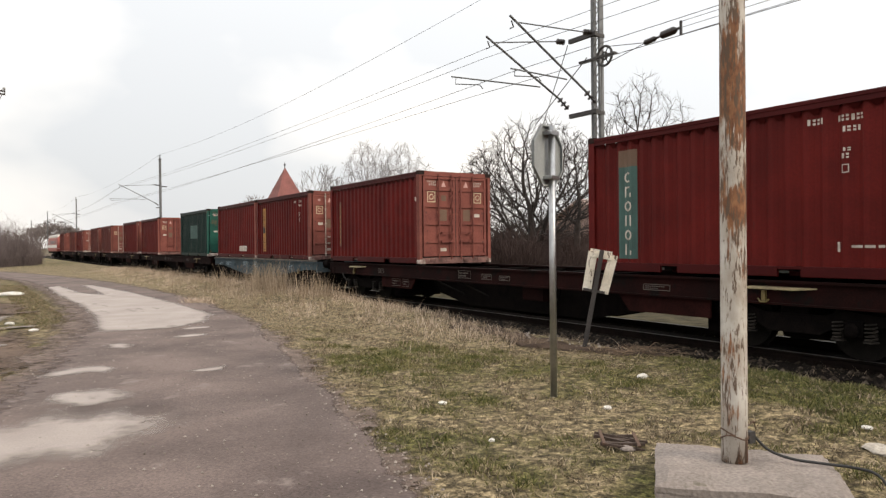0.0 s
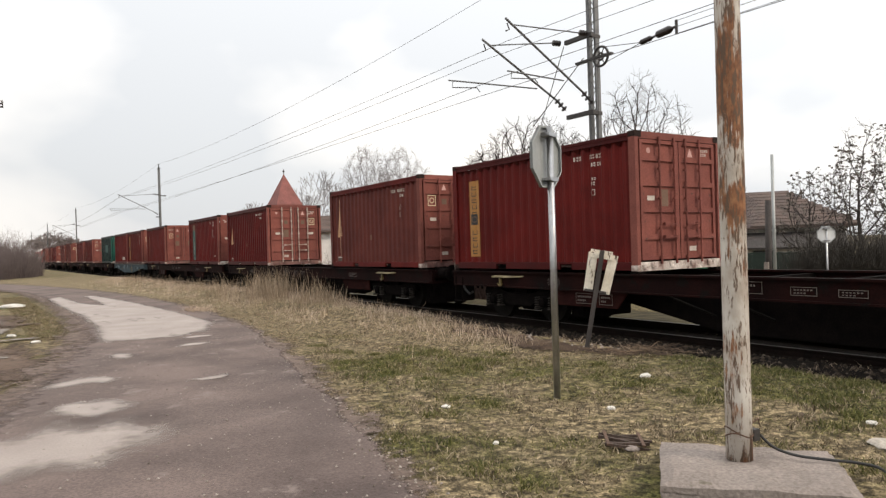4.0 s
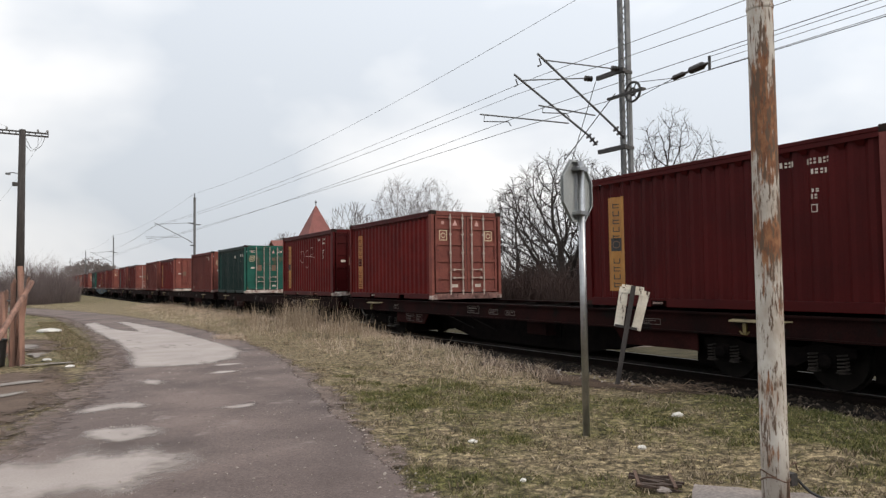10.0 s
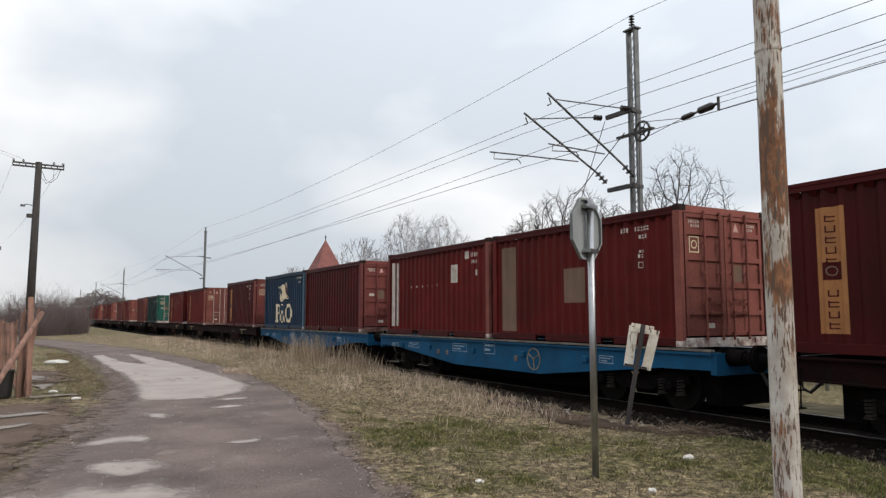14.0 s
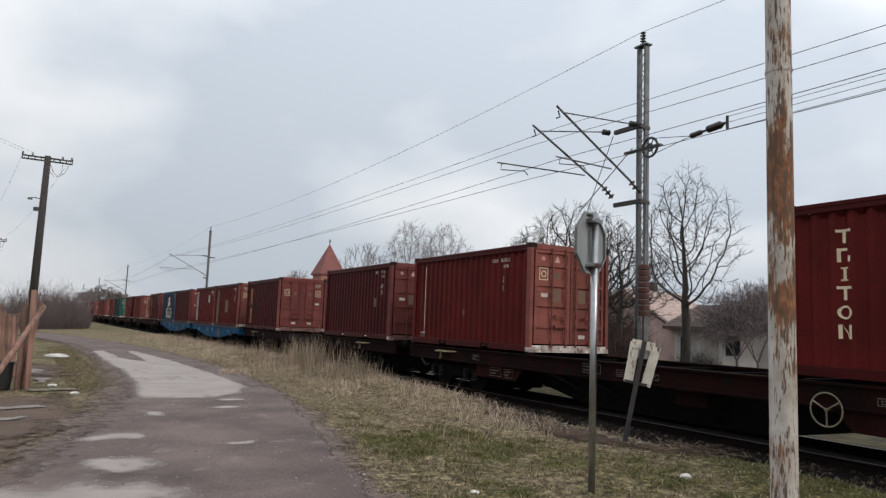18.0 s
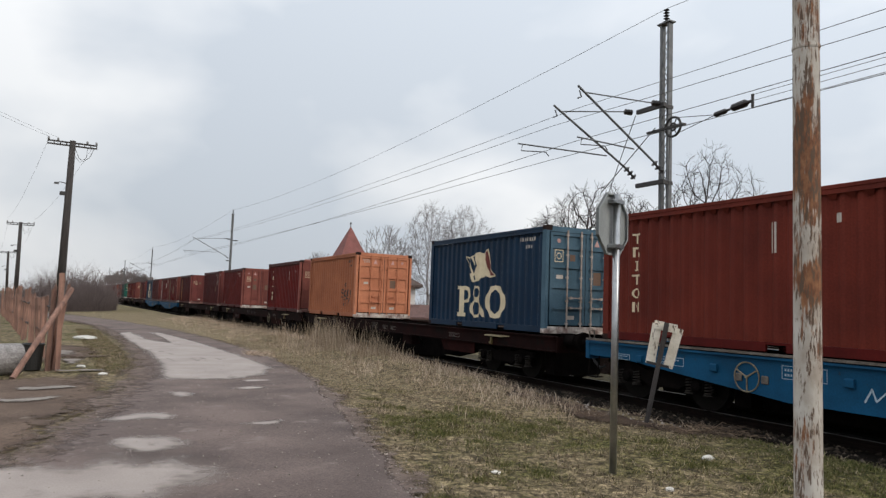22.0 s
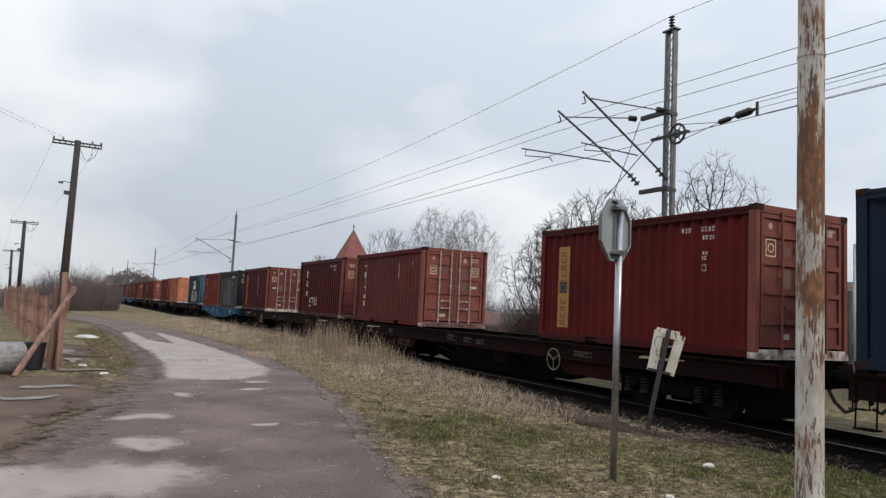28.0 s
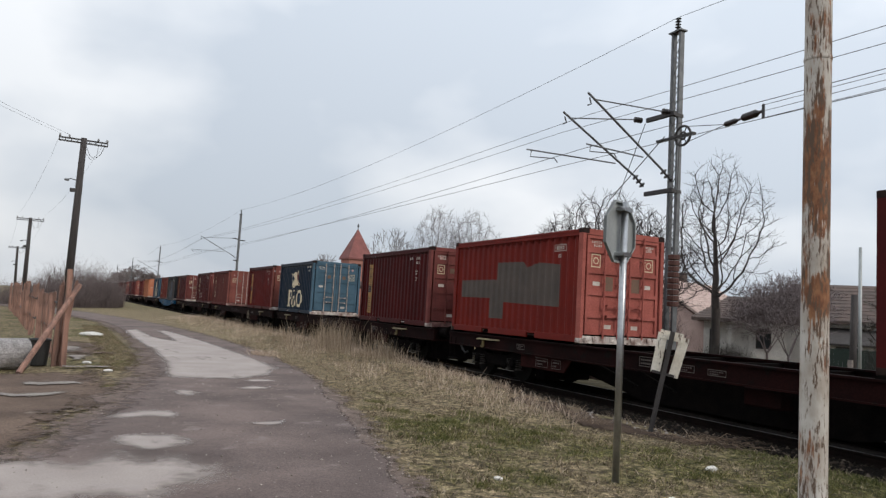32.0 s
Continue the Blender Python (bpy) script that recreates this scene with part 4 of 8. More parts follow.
def g_door():
    """One door leaf with recessed panels between flat stiles and rails, as one connected sheet."""
    w, z0, z1 = 1.07, 0.2, 2.44
    xs = [0.012, 0.09, w - 0.07, w]
    rows = [0.62, 1.13, 1.62, 2.09]
    zs = [z0, z0 + 0.07] + [q for r in rows for q in (r - 0.045, r + 0.045)] + [z1 - 0.07, z1]
    deep = lambda i, j: -0.012 if i == 1 and j % 2 == 1 else -0.05
    sh = Shape()
    nx_, nz = len(xs) - 1, len(zs) - 1
    for i in range(nx_):
        for j in range(nz):
            d = deep(i, j)
            sh.add([(xs[i], d, zs[j]), (xs[i + 1], d, zs[j]), (xs[i + 1], d, zs[j + 1]), (xs[i], d, zs[j + 1])], [(0, 1, 2, 3)])
            if i + 1 < nx_ and deep(i + 1, j) != d:
                e = deep(i + 1, j)
                sh.add([(xs[i + 1], d, zs[j]), (xs[i + 1], e, zs[j]), (xs[i + 1], e, zs[j + 1]), (xs[i + 1], d, zs[j + 1])], [(0, 1, 2, 3)])
            if j + 1 < nz and deep(i, j + 1) != d:
                e = deep(i, j + 1)
                sh.add([(xs[i], d, zs[j + 1]), (xs[i + 1], d, zs[j + 1]), (xs[i + 1], e, zs[j + 1]), (xs[i], e, zs[j + 1])], [(0, 1, 2, 3)])
    for i in range(nx_):
        for z, e in ((z0, 0), (z1, nz - 1)):
            sh.add([(xs[i], -0.05, z), (xs[i + 1], -0.05, z), (xs[i + 1], 0.03, z), (xs[i], 0.03, z)], [(0, 1, 2, 3)])
    for j in range(nz):
        for x in (xs[0], xs[-1]):
            sh.add([(x, -0.05, zs[j]), (x, -0.05, zs[j + 1]), (x, 0.03, zs[j + 1]), (x, 0.03, zs[j])], [(0, 1, 2, 3)])
    sh.add([(xs[0], 0.03, z0), (xs[-1], 0.03, z0), (xs[-1], 0.03, z1), (xs[0], 0.03, z1)], [(3, 2, 1, 0)])
    bm = bmesh.new()
    me = sh.mesh("leaf")
    bm.from_mesh(me)
    bmesh.ops.remove_doubles(bm, verts=bm.verts[:], dist=1e-4)
    out = Shape()
    bm.verts.index_update()
    out.add([v.co for v in bm.verts], [tuple(v.index for v in q.verts) for q in bm.faces])
    bm.free()
    bpy.data.meshes.remove(me)
    return out


def g_rod():
    sh = Shape().tube((0, -0.085, 0.12), (0, -0.085, 2.5), 0.021, n=8)
    for z in (0.24, 0.78, 1.35, 1.9, 2.38):
        sh.box(-0.032, 0.032, -0.1, -0.05, z - 0.022, z + 0.022)
    return sh


def g_handle():
    return Shape().box(0, 0.32, -0.118, -0.102, -0.012, 0.014, c=0.004).box(0.27, 0.33, -0.122, -0.05, -0.03, 0.03).box(-0.03, 0.03, -0.122, -0.07, -0.025, 0.03)


def g_sill():
    sh = Shape().box(-1.14, 1.14, -0.03, 0.06, 0.0, 0.165, c=0.008)
    for x in (-0.8, -0.3, 0.3, 0.8):
        sh.box(x - 0.06, x + 0.06, -0.06, -0.03, 0.06, 0.15)
    return sh


def decal(name, polygons, material, parent, lift=0.004):
    """Flat shapes, given as outlines of (metres from the leading end, height), laid on the corrugated near side."""
    bm = bmesh.new()
    for poly in polygons:
        bm.faces.new([bm.verts.new((0, -a, z)) for a, z in poly])
    ys = [v.co.y for v in bm.verts]
    lo, hi = min(ys), max(ys)
    for b, _ in BREAKS:
        if lo < b < hi:
            bmesh.ops.bisect_plane(bm, geom=bm.verts[:] + bm.edges[:] + bm.faces[:], plane_co=(0, b, 0), plane_no=(0, 1, 0))
    for v in bm.verts:
        v.co.x = -(SX - dip(v.co.y)) - lift
    me = bpy.data.meshes.new(name)
    bm.to_mesh(me)
    bm.free()
    ob = part(name, me, material, parent)
    if len(polygons) > 1 and name.endswith(("mark", "scuff")):
        tagged(ob, "", "", "", "stuff")
    return ob


def rect(a, b, z0, z1):
    return [(a, z0), (b, z0), (b, z1), (a, z1)]


def arc_block(ca, cz, ra, rz, ta, tz, n=18):
    """A round letter-like ring as quads."""
    out = []
    for i in range(n):
        t, u = 2 * math.pi * i / n, 2 * math.pi * (i + 1) / n
        out.append([(ca + ra * math.cos(t), cz + rz * math.sin(t)), (ca + ra * math.cos(u), cz + rz * math.sin(u)),
                    (ca + (ra - ta) * math.cos(u), cz + (rz - tz) * math.sin(u)), (ca + (ra - ta) * math.cos(t), cz + (rz - tz) * math.sin(t))])
    return out


def scrawl(points, w):
    """A hand-drawn line as quads, thinner towards its end."""
    out = []
    for i, ((a, b), (c, d)) in enumerate(zip(points, points[1:])):
        n = math.hypot(c - a, d - b)
        u, v = (d - b) / n, (a - c) / n
        p, q = w * (1 - 0.4 * i / len(points)) / 2, w * (1 - 0.4 * (i + 1) / len(points)) / 2
        e, f = (c - a) / n * p * 0.7, (d - b) / n * p * 0.7
        out.append([(a - e + u * p, b - f + v * p), (c + e + u * q, d + f + v * q), (c + e - u * q, d + f - v * q), (a - e - u * p, b - f - v * p)])
    return out


def text_mesh(name, body, size, bold=0.0):
    cu = bpy.data.curves.new(name, "FONT")
    cu.body, cu.size, cu.resolution_u, cu.offset = body, size, 2, bold
    ob = bpy.data.objects.new(name, cu)
    me = bpy.data.meshes.new_from_object(ob)
    bpy.data.objects.remove(ob)
    return me


def written(name, body, a, z, size, material, parent, slant=0.0, bold=0.0):
    """Readable writing on the near side: a metres from the leading end, baseline z."""
    me = text_mesh(name, body, size, bold)
    bm = bmesh.new()
    bm.from_mesh(me)
    for v in bm.verts:
        v.co = (0, -(a + v.co.x), z + v.co.y + slant * v.co.x)
    ys = [v.co.y for v in bm.verts]
    lo, hi = min(ys), max(ys)
    for b, _ in BREAKS:
        if lo < b < hi:
            bmesh.ops.bisect_plane(bm, geom=bm.verts[:] + bm.edges[:] + bm.faces[:], plane_co=(0, b, 0), plane_no=(0, 1, 0))
    for v in bm.verts:
        v.co.x = -(SX - dip(v.co.y)) - 0.005
    bm.to_mesh(me)
    bm.free()
    return part(name, me, material, parent)


def bars(a, z, widths, h):
    """Unreadable marks: a row of small bars."""
    out = []
    for w in widths:
        out.append(rect(a, a + w, z, z + h))
        a += w + 0.035
    return out


def fine_bars(a, z, n, h):
    """A row of n slim marks, every other one broken in two."""
    out = []
    for i in range(n):
        x = a + i * 0.062
        out += [rect(x, x + 0.036, z, z + h)] if i % 3 == 0 else [rect(x, x + 0.036, z + h * 0.62, z + h), rect(x, x + 0.036, z, z + h * 0.38)]
    return out


def frame_of(a, z, w, h, t=0.014):
    return [rect(a, a + w, z, z + t), rect(a, a + w, z + h - t, z + h), rect(a, a + t, z + t, z + h - t), rect(a + w - t, a + w, z + t, z + h - t)]


def id_marks(t, rg, a=4.3, z=2.2):
    p = fine_bars(a + 0.1, z, 4, 0.085) + fine_bars(a + 0.52, z, 6, 0.085) + fine_bars(a + 0.6, z - 0.15, 4, 0.075)
    p += fine_bars(a + 0.6, z - 0.42, 2, 0.05) + fine_bars(a + 0.58, z - 0.52, 2, 0.07) + frame_of(a + 0.58, z - 0.72, 0.1, 0.12)
    decal("identity_mark", p, WHITE, t)


def tag(t, a, z, k, lift=0.006):
    """A two-line black spray tag that cannot be read, a small ring over it and a dash under it."""
    lines = (((0.26, 0.5), (0.12, 0.55), (0.06, 0.47), (0.24, 0.38), (0.22, 0.28), (0.04, 0.3)), ((0.42, 0.52), (0.34, 0.44), (0.38, 0.32), (0.5, 0.34), (0.52, 0.46), (0.42, 0.52)),
             ((0.5, 0.38), (0.58, 0.28)), ((0.62, 0.52), (0.6, 0.34), (0.72, 0.32), (0.74, 0.53)), ((0.98, 0.54), (0.84, 0.5), (0.85, 0.3)), ((0.84, 0.42), (0.95, 0.44)),
             ((0.36, 0.2), (0.24, 0.22), (0.22, 0.14), (0.36, 0.08), (0.34, 0.0), (0.22, 0.02)), ((0.42, 0.22), (0.62, 0.24)), ((0.52, 0.23), (0.51, 0.0)), ((0.66, 0.24), (0.72, 0.0), (0.82, 0.25)))
    for line in lines:
        decal("graffiti_stroke", scrawl([(a + x * k, z + y * k) for x, y in line], 0.05), BLACKP, t, lift)
    decal("graffiti_stroke", arc_block(a + 0.42 * k, z + 0.7 * k, 0.085, 0.085, 0.035, 0.035, 10), BLACKP, t, lift)


def make_marks(t, kind, rg):
    """What is painted on the near side."""
    if kind == "yellow_worn":
        make_marks(t, "yellow_old", rg)
        decal("scratch", [rect(3.62, 3.65, 0.95, 2.15), rect(4.0, 4.03, 1.8, 2.15), rect(4.02, 4.05, 2.0, 2.2)], DOORPINK, t)
        decal("faint_mark", fine_bars(4.62, 0.85, 2, 0.12) + fine_bars(4.62, 0.62, 2, 0.14), TAN, t)
    elif kind in ("yellow", "yellow_old", "mustard"):
        decal("yellow_strip", [rect(0.61, 1.07, 0.3, 2.15)], YELLOW if kind == "yellow" else MUSTARD if kind == "mustard" else OCHRE, t)
        step = 1.72 / 11
        dark = PAINT["darkred"] if kind == "yellow_old" else BLACKP
        p = []
        for i in range(11):
            z = 2.03 - i * step
            if i in (5, 6):
                continue
            p += [rect(0.77, 0.91, z - 0.1, z - 0.082), rect(0.77, 0.795, z - 0.082, z)] + ([rect(0.885, 0.91, z - 0.082, z)] if i % 2 else [rect(0.795, 0.91, z - 0.035, z - 0.017)])
        decal("strip_mark", p, dark, t, 0.008)
        decal("strip_emblem", [rect(0.7, 0.98, 1.08, 1.34)], BLACKP if kind != "yellow_old" else PAINT["darkred"], t, 0.008)
        decal("emblem_line", arc_block(0.84, 1.21, 0.085, 0.075, 0.022, 0.02, 12), TAN, t, 0.012)
        if kind != "yellow_old":
            id_marks(t, rg)
    elif kind == "strip_old":
        decal("faded_strip", [rect(0.6, 0.8, 0.5, 2.0)], TAN, t)
        decal("strip_mark", [rect(0.65, 0.76, 0.6 + i * 0.17, 0.7 + i * 0.17) for i in range(8)], YELLOW, t, 0.008)
        decal("small_plate", [rect(5.75, 5.88, 1.75, 1.86)], WHITE, t)
    elif kind == "teal":
        decal("green_strip", [rect(0.76, 1.18, 0.24, 1.95)], TEAL, t)
        decal("pale_top_square", [rect(0.76, 1.18, 1.95, 2.26)], TAN, t)
        for i in range(6):
            z = 1.68 - i * 0.268
            if i in (0, 2, 4):
                ring = arc_block(0.97, z + 0.07, 0.1, 0.1, 0.035, 0.035, 14)
                decal("white_block", ring[2:-2] if i == 0 else ring, WHITE, t, 0.008)
            else:
                decal("white_block", [rect(0.88, 0.915, z - 0.03, z + 0.17), rect(1.025, 1.06, z - 0.03, z + (0.17 if i == 3 else 0.05))] + ([rect(0.915, 1.025, z + 0.135, z + 0.17)] if i == 1 else []), WHITE, t, 0.008)
        id_marks(t, rg)
        decal("lower_mark", [rect(4.8, 4.84, 0.38, 0.52)] + bars(5.0, 0.44, [0.15, 0.12, 0.1], 0.035), WHITE, t)
    elif kind in ("line", "taper"):
        decal("white_line", [rect(0.62, 0.655, 0.35, 2.28)] + ([[(0.52, 1.0), (0.61, 1.0), (0.625, 2.0), (0.605, 2.0)]] if kind == "taper" else []), SANDY if kind == "taper" else CREAM, t)
        decal("grey_patch", [rect(0.5, 0.78, 0.19, 0.285)], OLIVE, t)
        decal("line_foot", [rect(0.5, 0.78, 0.3, 0.34)], WHITE, t)
        if kind == "taper":
            decal("ladder_mark", [rect(0.675, 0.71 + 0.009 * i, 1.96 - i * 0.066, 1.99 - i * 0.066) for i in range(15)], SANDY, t)
        id_marks(t, rg, 4.2)
        decal("pale_patch", [rect(2.9, 3.02, 0.85, 1.0)], TAN, t)
    elif kind == "white_column":
        decal("white_column", [rect(0.22, 0.42, 0.25, 2.3), rect(0.54, 0.62, 0.25, 2.28)], WHITE, t)
        decal("column_mark", [rect(0.45, 0.51, 0.32 + i * 0.13, 0.4 + i * 0.13 + 0.02 * (i % 3)) for i in range(14)], BLACKP, t)
        decal("pale_square", [rect(4.0, 4.42, 1.5, 2.0)], WHITE, t)
        decal("identity_plate", [rect(4.75, 5.0, 2.12, 2.32)], WHITE, t)
        decal("identity_mark", bars(5.06, 2.16, [0.035] * 6, 0.11) + bars(5.1, 1.98, [0.035] * 4, 0.09) + [rect(5.3, 5.42, 1.65, 1.8)], WHITE, t)
        decal("scuff", [rect(1.6 + i * 0.33, 1.63 + i * 0.33, 1.42 + 0.02 * (i % 2), 1.5) for i in range(6)], WHITE, t)
    elif kind == "tan":
        decal("tan_column", [rect(0.3, 0.9, 0.2, 2.25)], TAN, t)
        decal("tan_square", [rect(2.75, 3.4, 0.85, 1.6)], TAN, t)
        id_marks(t, rg, 4.4)
    elif kind == "letters_down":
        for i in range(6):
            z = 1.95 - i * 0.275
            if i == 4:
                q = arc_block(0.92, z + 0.1, 0.11, 0.1, 0.04, 0.03, 14)
            elif i in (0, 3):
                q = [rect(0.81, 1.03, z + 0.16, z + 0.2), rect(0.895, 0.945, z, z + 0.16)]
            elif i == 2:
                q = [rect(0.895, 0.945, z, z + 0.2), rect(0.86, 0.98, z, z + 0.025), rect(0.86, 0.98, z + 0.175, z + 0.2)]
            else:
                q = [rect(0.82, 0.865, z, z + 0.2), rect(0.975, 1.02, z, z + (0.2 if i == 5 else 0.09)), rect(0.865, 0.975, z + 0.16, z + 0.2) if i == 1 else [(0.865, 0.2 + z), (0.975, z), (0.975, z + 0.06), (0.865, z + 0.2)][:3]]
            decal("letter_block", q, CREAM, t)
        decal("identity_mark", bars(4.0, 1.6, [0.04] * 2, 0.5) + [rect(5.1, 5.2, 2.0, 2.14)], WHITE, t)
    elif kind == "emblem":
        # cream letter-like blocks under a flag shape
        placed = lambda polys: [[(a - 0.25, 0.12 + 0.92 * z) for a, z in poly] for poly in polys]
        disc = lambda ca, cz, ra, rz, n=16: [(ca + ra * math.cos(6.2832 * q / n), cz + rz * math.sin(6.2832 * q / n)) for q in range(n)]
        decal("cream_block", placed([[(1.93, 0.18), (2.45, 0.18), (2.45, 0.3), (2.29, 0.3), (2.29, 0.6), (2.55, 0.62), (2.72, 0.8), (2.68, 1.02), (2.45, 1.13), (1.93, 1.13), (1.93, 1.03), (2.09, 1.03), (2.09, 0.3), (1.93, 0.3)]]), CREAM, t)
        decal("cream_block", placed(arc_block(3.0, 0.92, 0.2, 0.21, 0.085, 0.07, 14) + arc_block(2.99, 0.44, 0.3, 0.28, 0.11, 0.085, 16) + [[(3.0, 0.78), (3.12, 0.74), (3.5, 0.2), (3.32, 0.2)]]), CREAM, t)
        decal("cream_block", placed([disc(4.0, 0.65, 0.48, 0.49)]), CREAM, t)
        decal("dark_core", placed([disc(2.42, 0.85, 0.12, 0.16)]), PAINT["blue"], t, 0.008)
        decal("dark_core", placed([disc(4.0, 0.65, 0.24, 0.36)]), PAINT["blue"], t, 0.008)
        decal("flag_shape", placed([[(2.4, 2.06), (2.62, 2.0), (2.86, 2.1), (3.1, 2.16), (3.34, 2.1), (3.58, 2.22), (3.66, 1.9), (3.76, 1.62), (3.96, 1.4), (3.72, 1.34), (3.5, 1.42), (3.28, 1.36), (3.02, 1.26), (2.76, 1.24), (2.62, 1.55), (2.52, 1.8)]]), CREAM, t)
        decal("flag_dark", placed([[(2.44, 2.02), (2.54, 1.98), (2.74, 1.52), (2.66, 1.5)], [(2.6, 1.98), (2.7, 2.0), (2.9, 1.62), (2.8, 1.5)], [(2.76, 2.02), (2.86, 2.06), (3.02, 1.74), (2.94, 1.6)], [(2.78, 1.42), (2.88, 1.48), (2.98, 1.32), (2.86, 1.28)]]), PAINT["blue"], t, 0.008)
        decal("flag_red", placed([[(3.4, 2.06), (3.56, 2.18), (3.63, 1.9), (3.73, 1.62), (3.92, 1.42), (3.74, 1.42), (3.6, 1.6), (3.5, 1.85)]]), PAINT["door_dull"], t, 0.008)
        decal("identity_mark", bars(4.9, 2.25, [0.04] * 9, 0.09) + bars(5.1, 2.07, [0.04] * 4, 0.08), WHITE, t)
    elif kind == "green_marks":
        decal("identity_mark", bars(3.7, 1.95, [0.22, 0.12], 0.14) + bars(5.0, 2.0, [0.1, 0.08], 0.14) + [rect(5.45, 5.55, 1.95, 2.12), rect(5.1, 5.2, 0.75, 0.9)], WHITE, t)
        decal("lighter_panel", [rect(0.3, 0.75, 0.25, 2.2)], mat("lighter_green_paint", (0.004, 0.045, 0.036), (0.003, 0.032, 0.027), 1.5, 30, 0.65, fine_amount=0.08, spec=0.22, bump=0), t)
        written("size_code", "2", 5.0, 1.72, 0.22, WHITE, t)
    elif kind == "green_far":
        decal("pale_panel", [rect(2.2, 3.8, 1.0, 1.75)], mat("faded_green", (0.06, 0.11, 0.1)), t)
    elif kind == "orange_marks":
        tag(t, 4.25, 0.42, 1.25)
        decal("identity_mark", fine_bars(5.0, 2.2, 6, 0.1) + fine_bars(5.1, 2.03, 4, 0.08), BLACKP, t)
    elif kind == "grey_marks":
        decal("brown_panel", [rect(0.22, 5.84, 0.19, 2.12)], mat("brown_black_primer", (0.034, 0.0195, 0.0165), (0.024, 0.0148, 0.013), 1.3, 30, 0.7, spots=(0.03, 0.016, 0.012), spot_at=0.66, fine_amount=0.12, bump=0), t)
        decal("repainted_panel", [[(1.55, 0.2), (4.0, 0.2), (4.0, 1.2), (3.62, 1.2), (3.62, 1.98), (2.6, 1.98), (2.6, 1.05), (1.55, 1.05)]], mat("repainted_grey", (0.052, 0.06, 0.075), (0.04, 0.045, 0.057), 1.5, 30, 0.7, fine_amount=0.1, bump=0), t, 0.008)
        decal("identity_mark", bars(4.1, 2.05, [0.18, 0.14, 0.14, 0.2], 0.16) + bars(4.1, 1.6, [0.12, 0.1], 0.13), WHITE, t)
        tag(t, 1.6, 0.32, 1.1, 0.012)
    elif kind == "tex":
        for z, q in ((1.78, [rect(1.03, 1.1, 0, 0.36), rect(0.94, 1.2, 0.22, 0.27)]), (1.36, arc_block(1.08, 0.14, 0.13, 0.14, 0.05, 0.045, 14)[:-1] + [rect(0.99, 1.17, 0.12, 0.16)]),
                     (0.9, [[(0.93, 0), (1.0, 0), (1.23, 0.28), (1.16, 0.28)], [(1.16, 0), (1.23, 0), (1.0, 0.28), (0.93, 0.28)]])):
            decal("letter_block", [[(a, z + b) for a, b in poly] for poly in q], CREAM, t)
        written("graffiti", "STU.", 1.55, 0.42, 0.6, WHITE, t, 0.06, 0.003)
        id_marks(t, rg, 4.2)
    elif kind == "olive":
        decal("olive_patch", [[(0.42, 0.98), (1.98, 0.96), (1.98, 0.42), (2.75, 0.42), (2.75, 0.86), (5.2, 0.78), (5.2, 1.78), (4.3, 1.86), (3.75, 1.74), (3.6, 1.9), (2.35, 1.92), (2.35, 1.46), (0.42, 1.46)]], OLIVE, t)
        decal("identity_mark", fine_bars(5.0, 2.14, 5, 0.08) + fine_bars(5.05, 1.95, 3, 0.08), WHITE, t)
        decal("identity_plate", frame_of(4.95, 2.1, 0.4, 0.16), WHITE, t)
    elif kind == "scrawl":
        make_marks(t, "yellow", rg)
        for line in (((2.2, 1.5), (2.3, 1.41), (2.46, 1.38), (2.62, 1.44), (2.72, 1.56), (2.75, 1.7), (2.68, 1.81), (2.52, 1.87), (2.36, 1.86), (2.26, 1.8)), ((2.26, 1.82), (2.32, 1.6), (2.4, 1.4)),
                     ((3.18, 1.8), (3.1, 1.88), (2.98, 1.85), (2.9, 1.74), (2.86, 1.55), (2.88, 1.36), (2.95, 1.2), (3.05, 1.15), (3.14, 1.22), (3.19, 1.4), (3.2, 1.62), (2.98, 1.64)), ((3.2, 1.62), (3.4, 1.61), (3.62, 1.6)),
                     ((3.42, 1.88), (3.46, 1.62), (3.5, 1.38)), ((3.42, 1.88), (3.54, 1.97), (3.68, 1.98), (3.78, 1.9), (3.76, 1.8), (3.66, 1.71), (3.5, 1.64), (3.7, 1.58), (3.9, 1.56))):
            decal("graffiti_stroke", scrawl(line, 0.03), MIST, t)
    elif kind == "plate":
        decal("pale_plate", [rect(3.5, 4.6, 0.3, 0.55)], WHITE, t)
    elif kind == "blank":
        decal("small_mark", fine_bars(5.3, 2.2, 3, 0.05), TAN, t)
    elif kind == "plain":
        decal("small_mark", bars(4.6, 1.1, [0.03, 0.1], 0.3), TAN, t)
        id_marks(t, rg, 4.6, 2.25)


TONE = {"red": "red-brown", "rust": "rusty red", "darkred": "dark red", "brown": "faded red-brown", "bright": "bright red", "orange": "orange", "green": "dark green", "blue": "dark blue", "navy": "navy blue", "grey": "dark grey"}
MARKS = {"yellow": "with a yellow vertical strip", "yellow_old": "with a worn strip of marks", "yellow_worn": "with an orange strip and faint scratches", "mustard": "with a dull mustard strip", "strip_old": "with a faded narrow strip", "teal": "with a green lettered strip", "line": "with a thin white line",
         "taper": "with a tapering white line", "white_column": "with white column and square", "tan": "with tan primer patches", "letters_down": "with white blocks running down", "emblem": "with cream emblem and flag",
         "green_marks": "with white marks", "green_far": "with a pale panel", "orange_marks": "with black graffiti", "grey_marks": "with repainted panels", "tex": "with cream letters and graffiti",
         "olive": "with a large grey-brown patch", "scrawl": "with yellow strip and graffiti", "plate": "with a pale plate", "plain": "with few marks", "blank": "without lettering"}


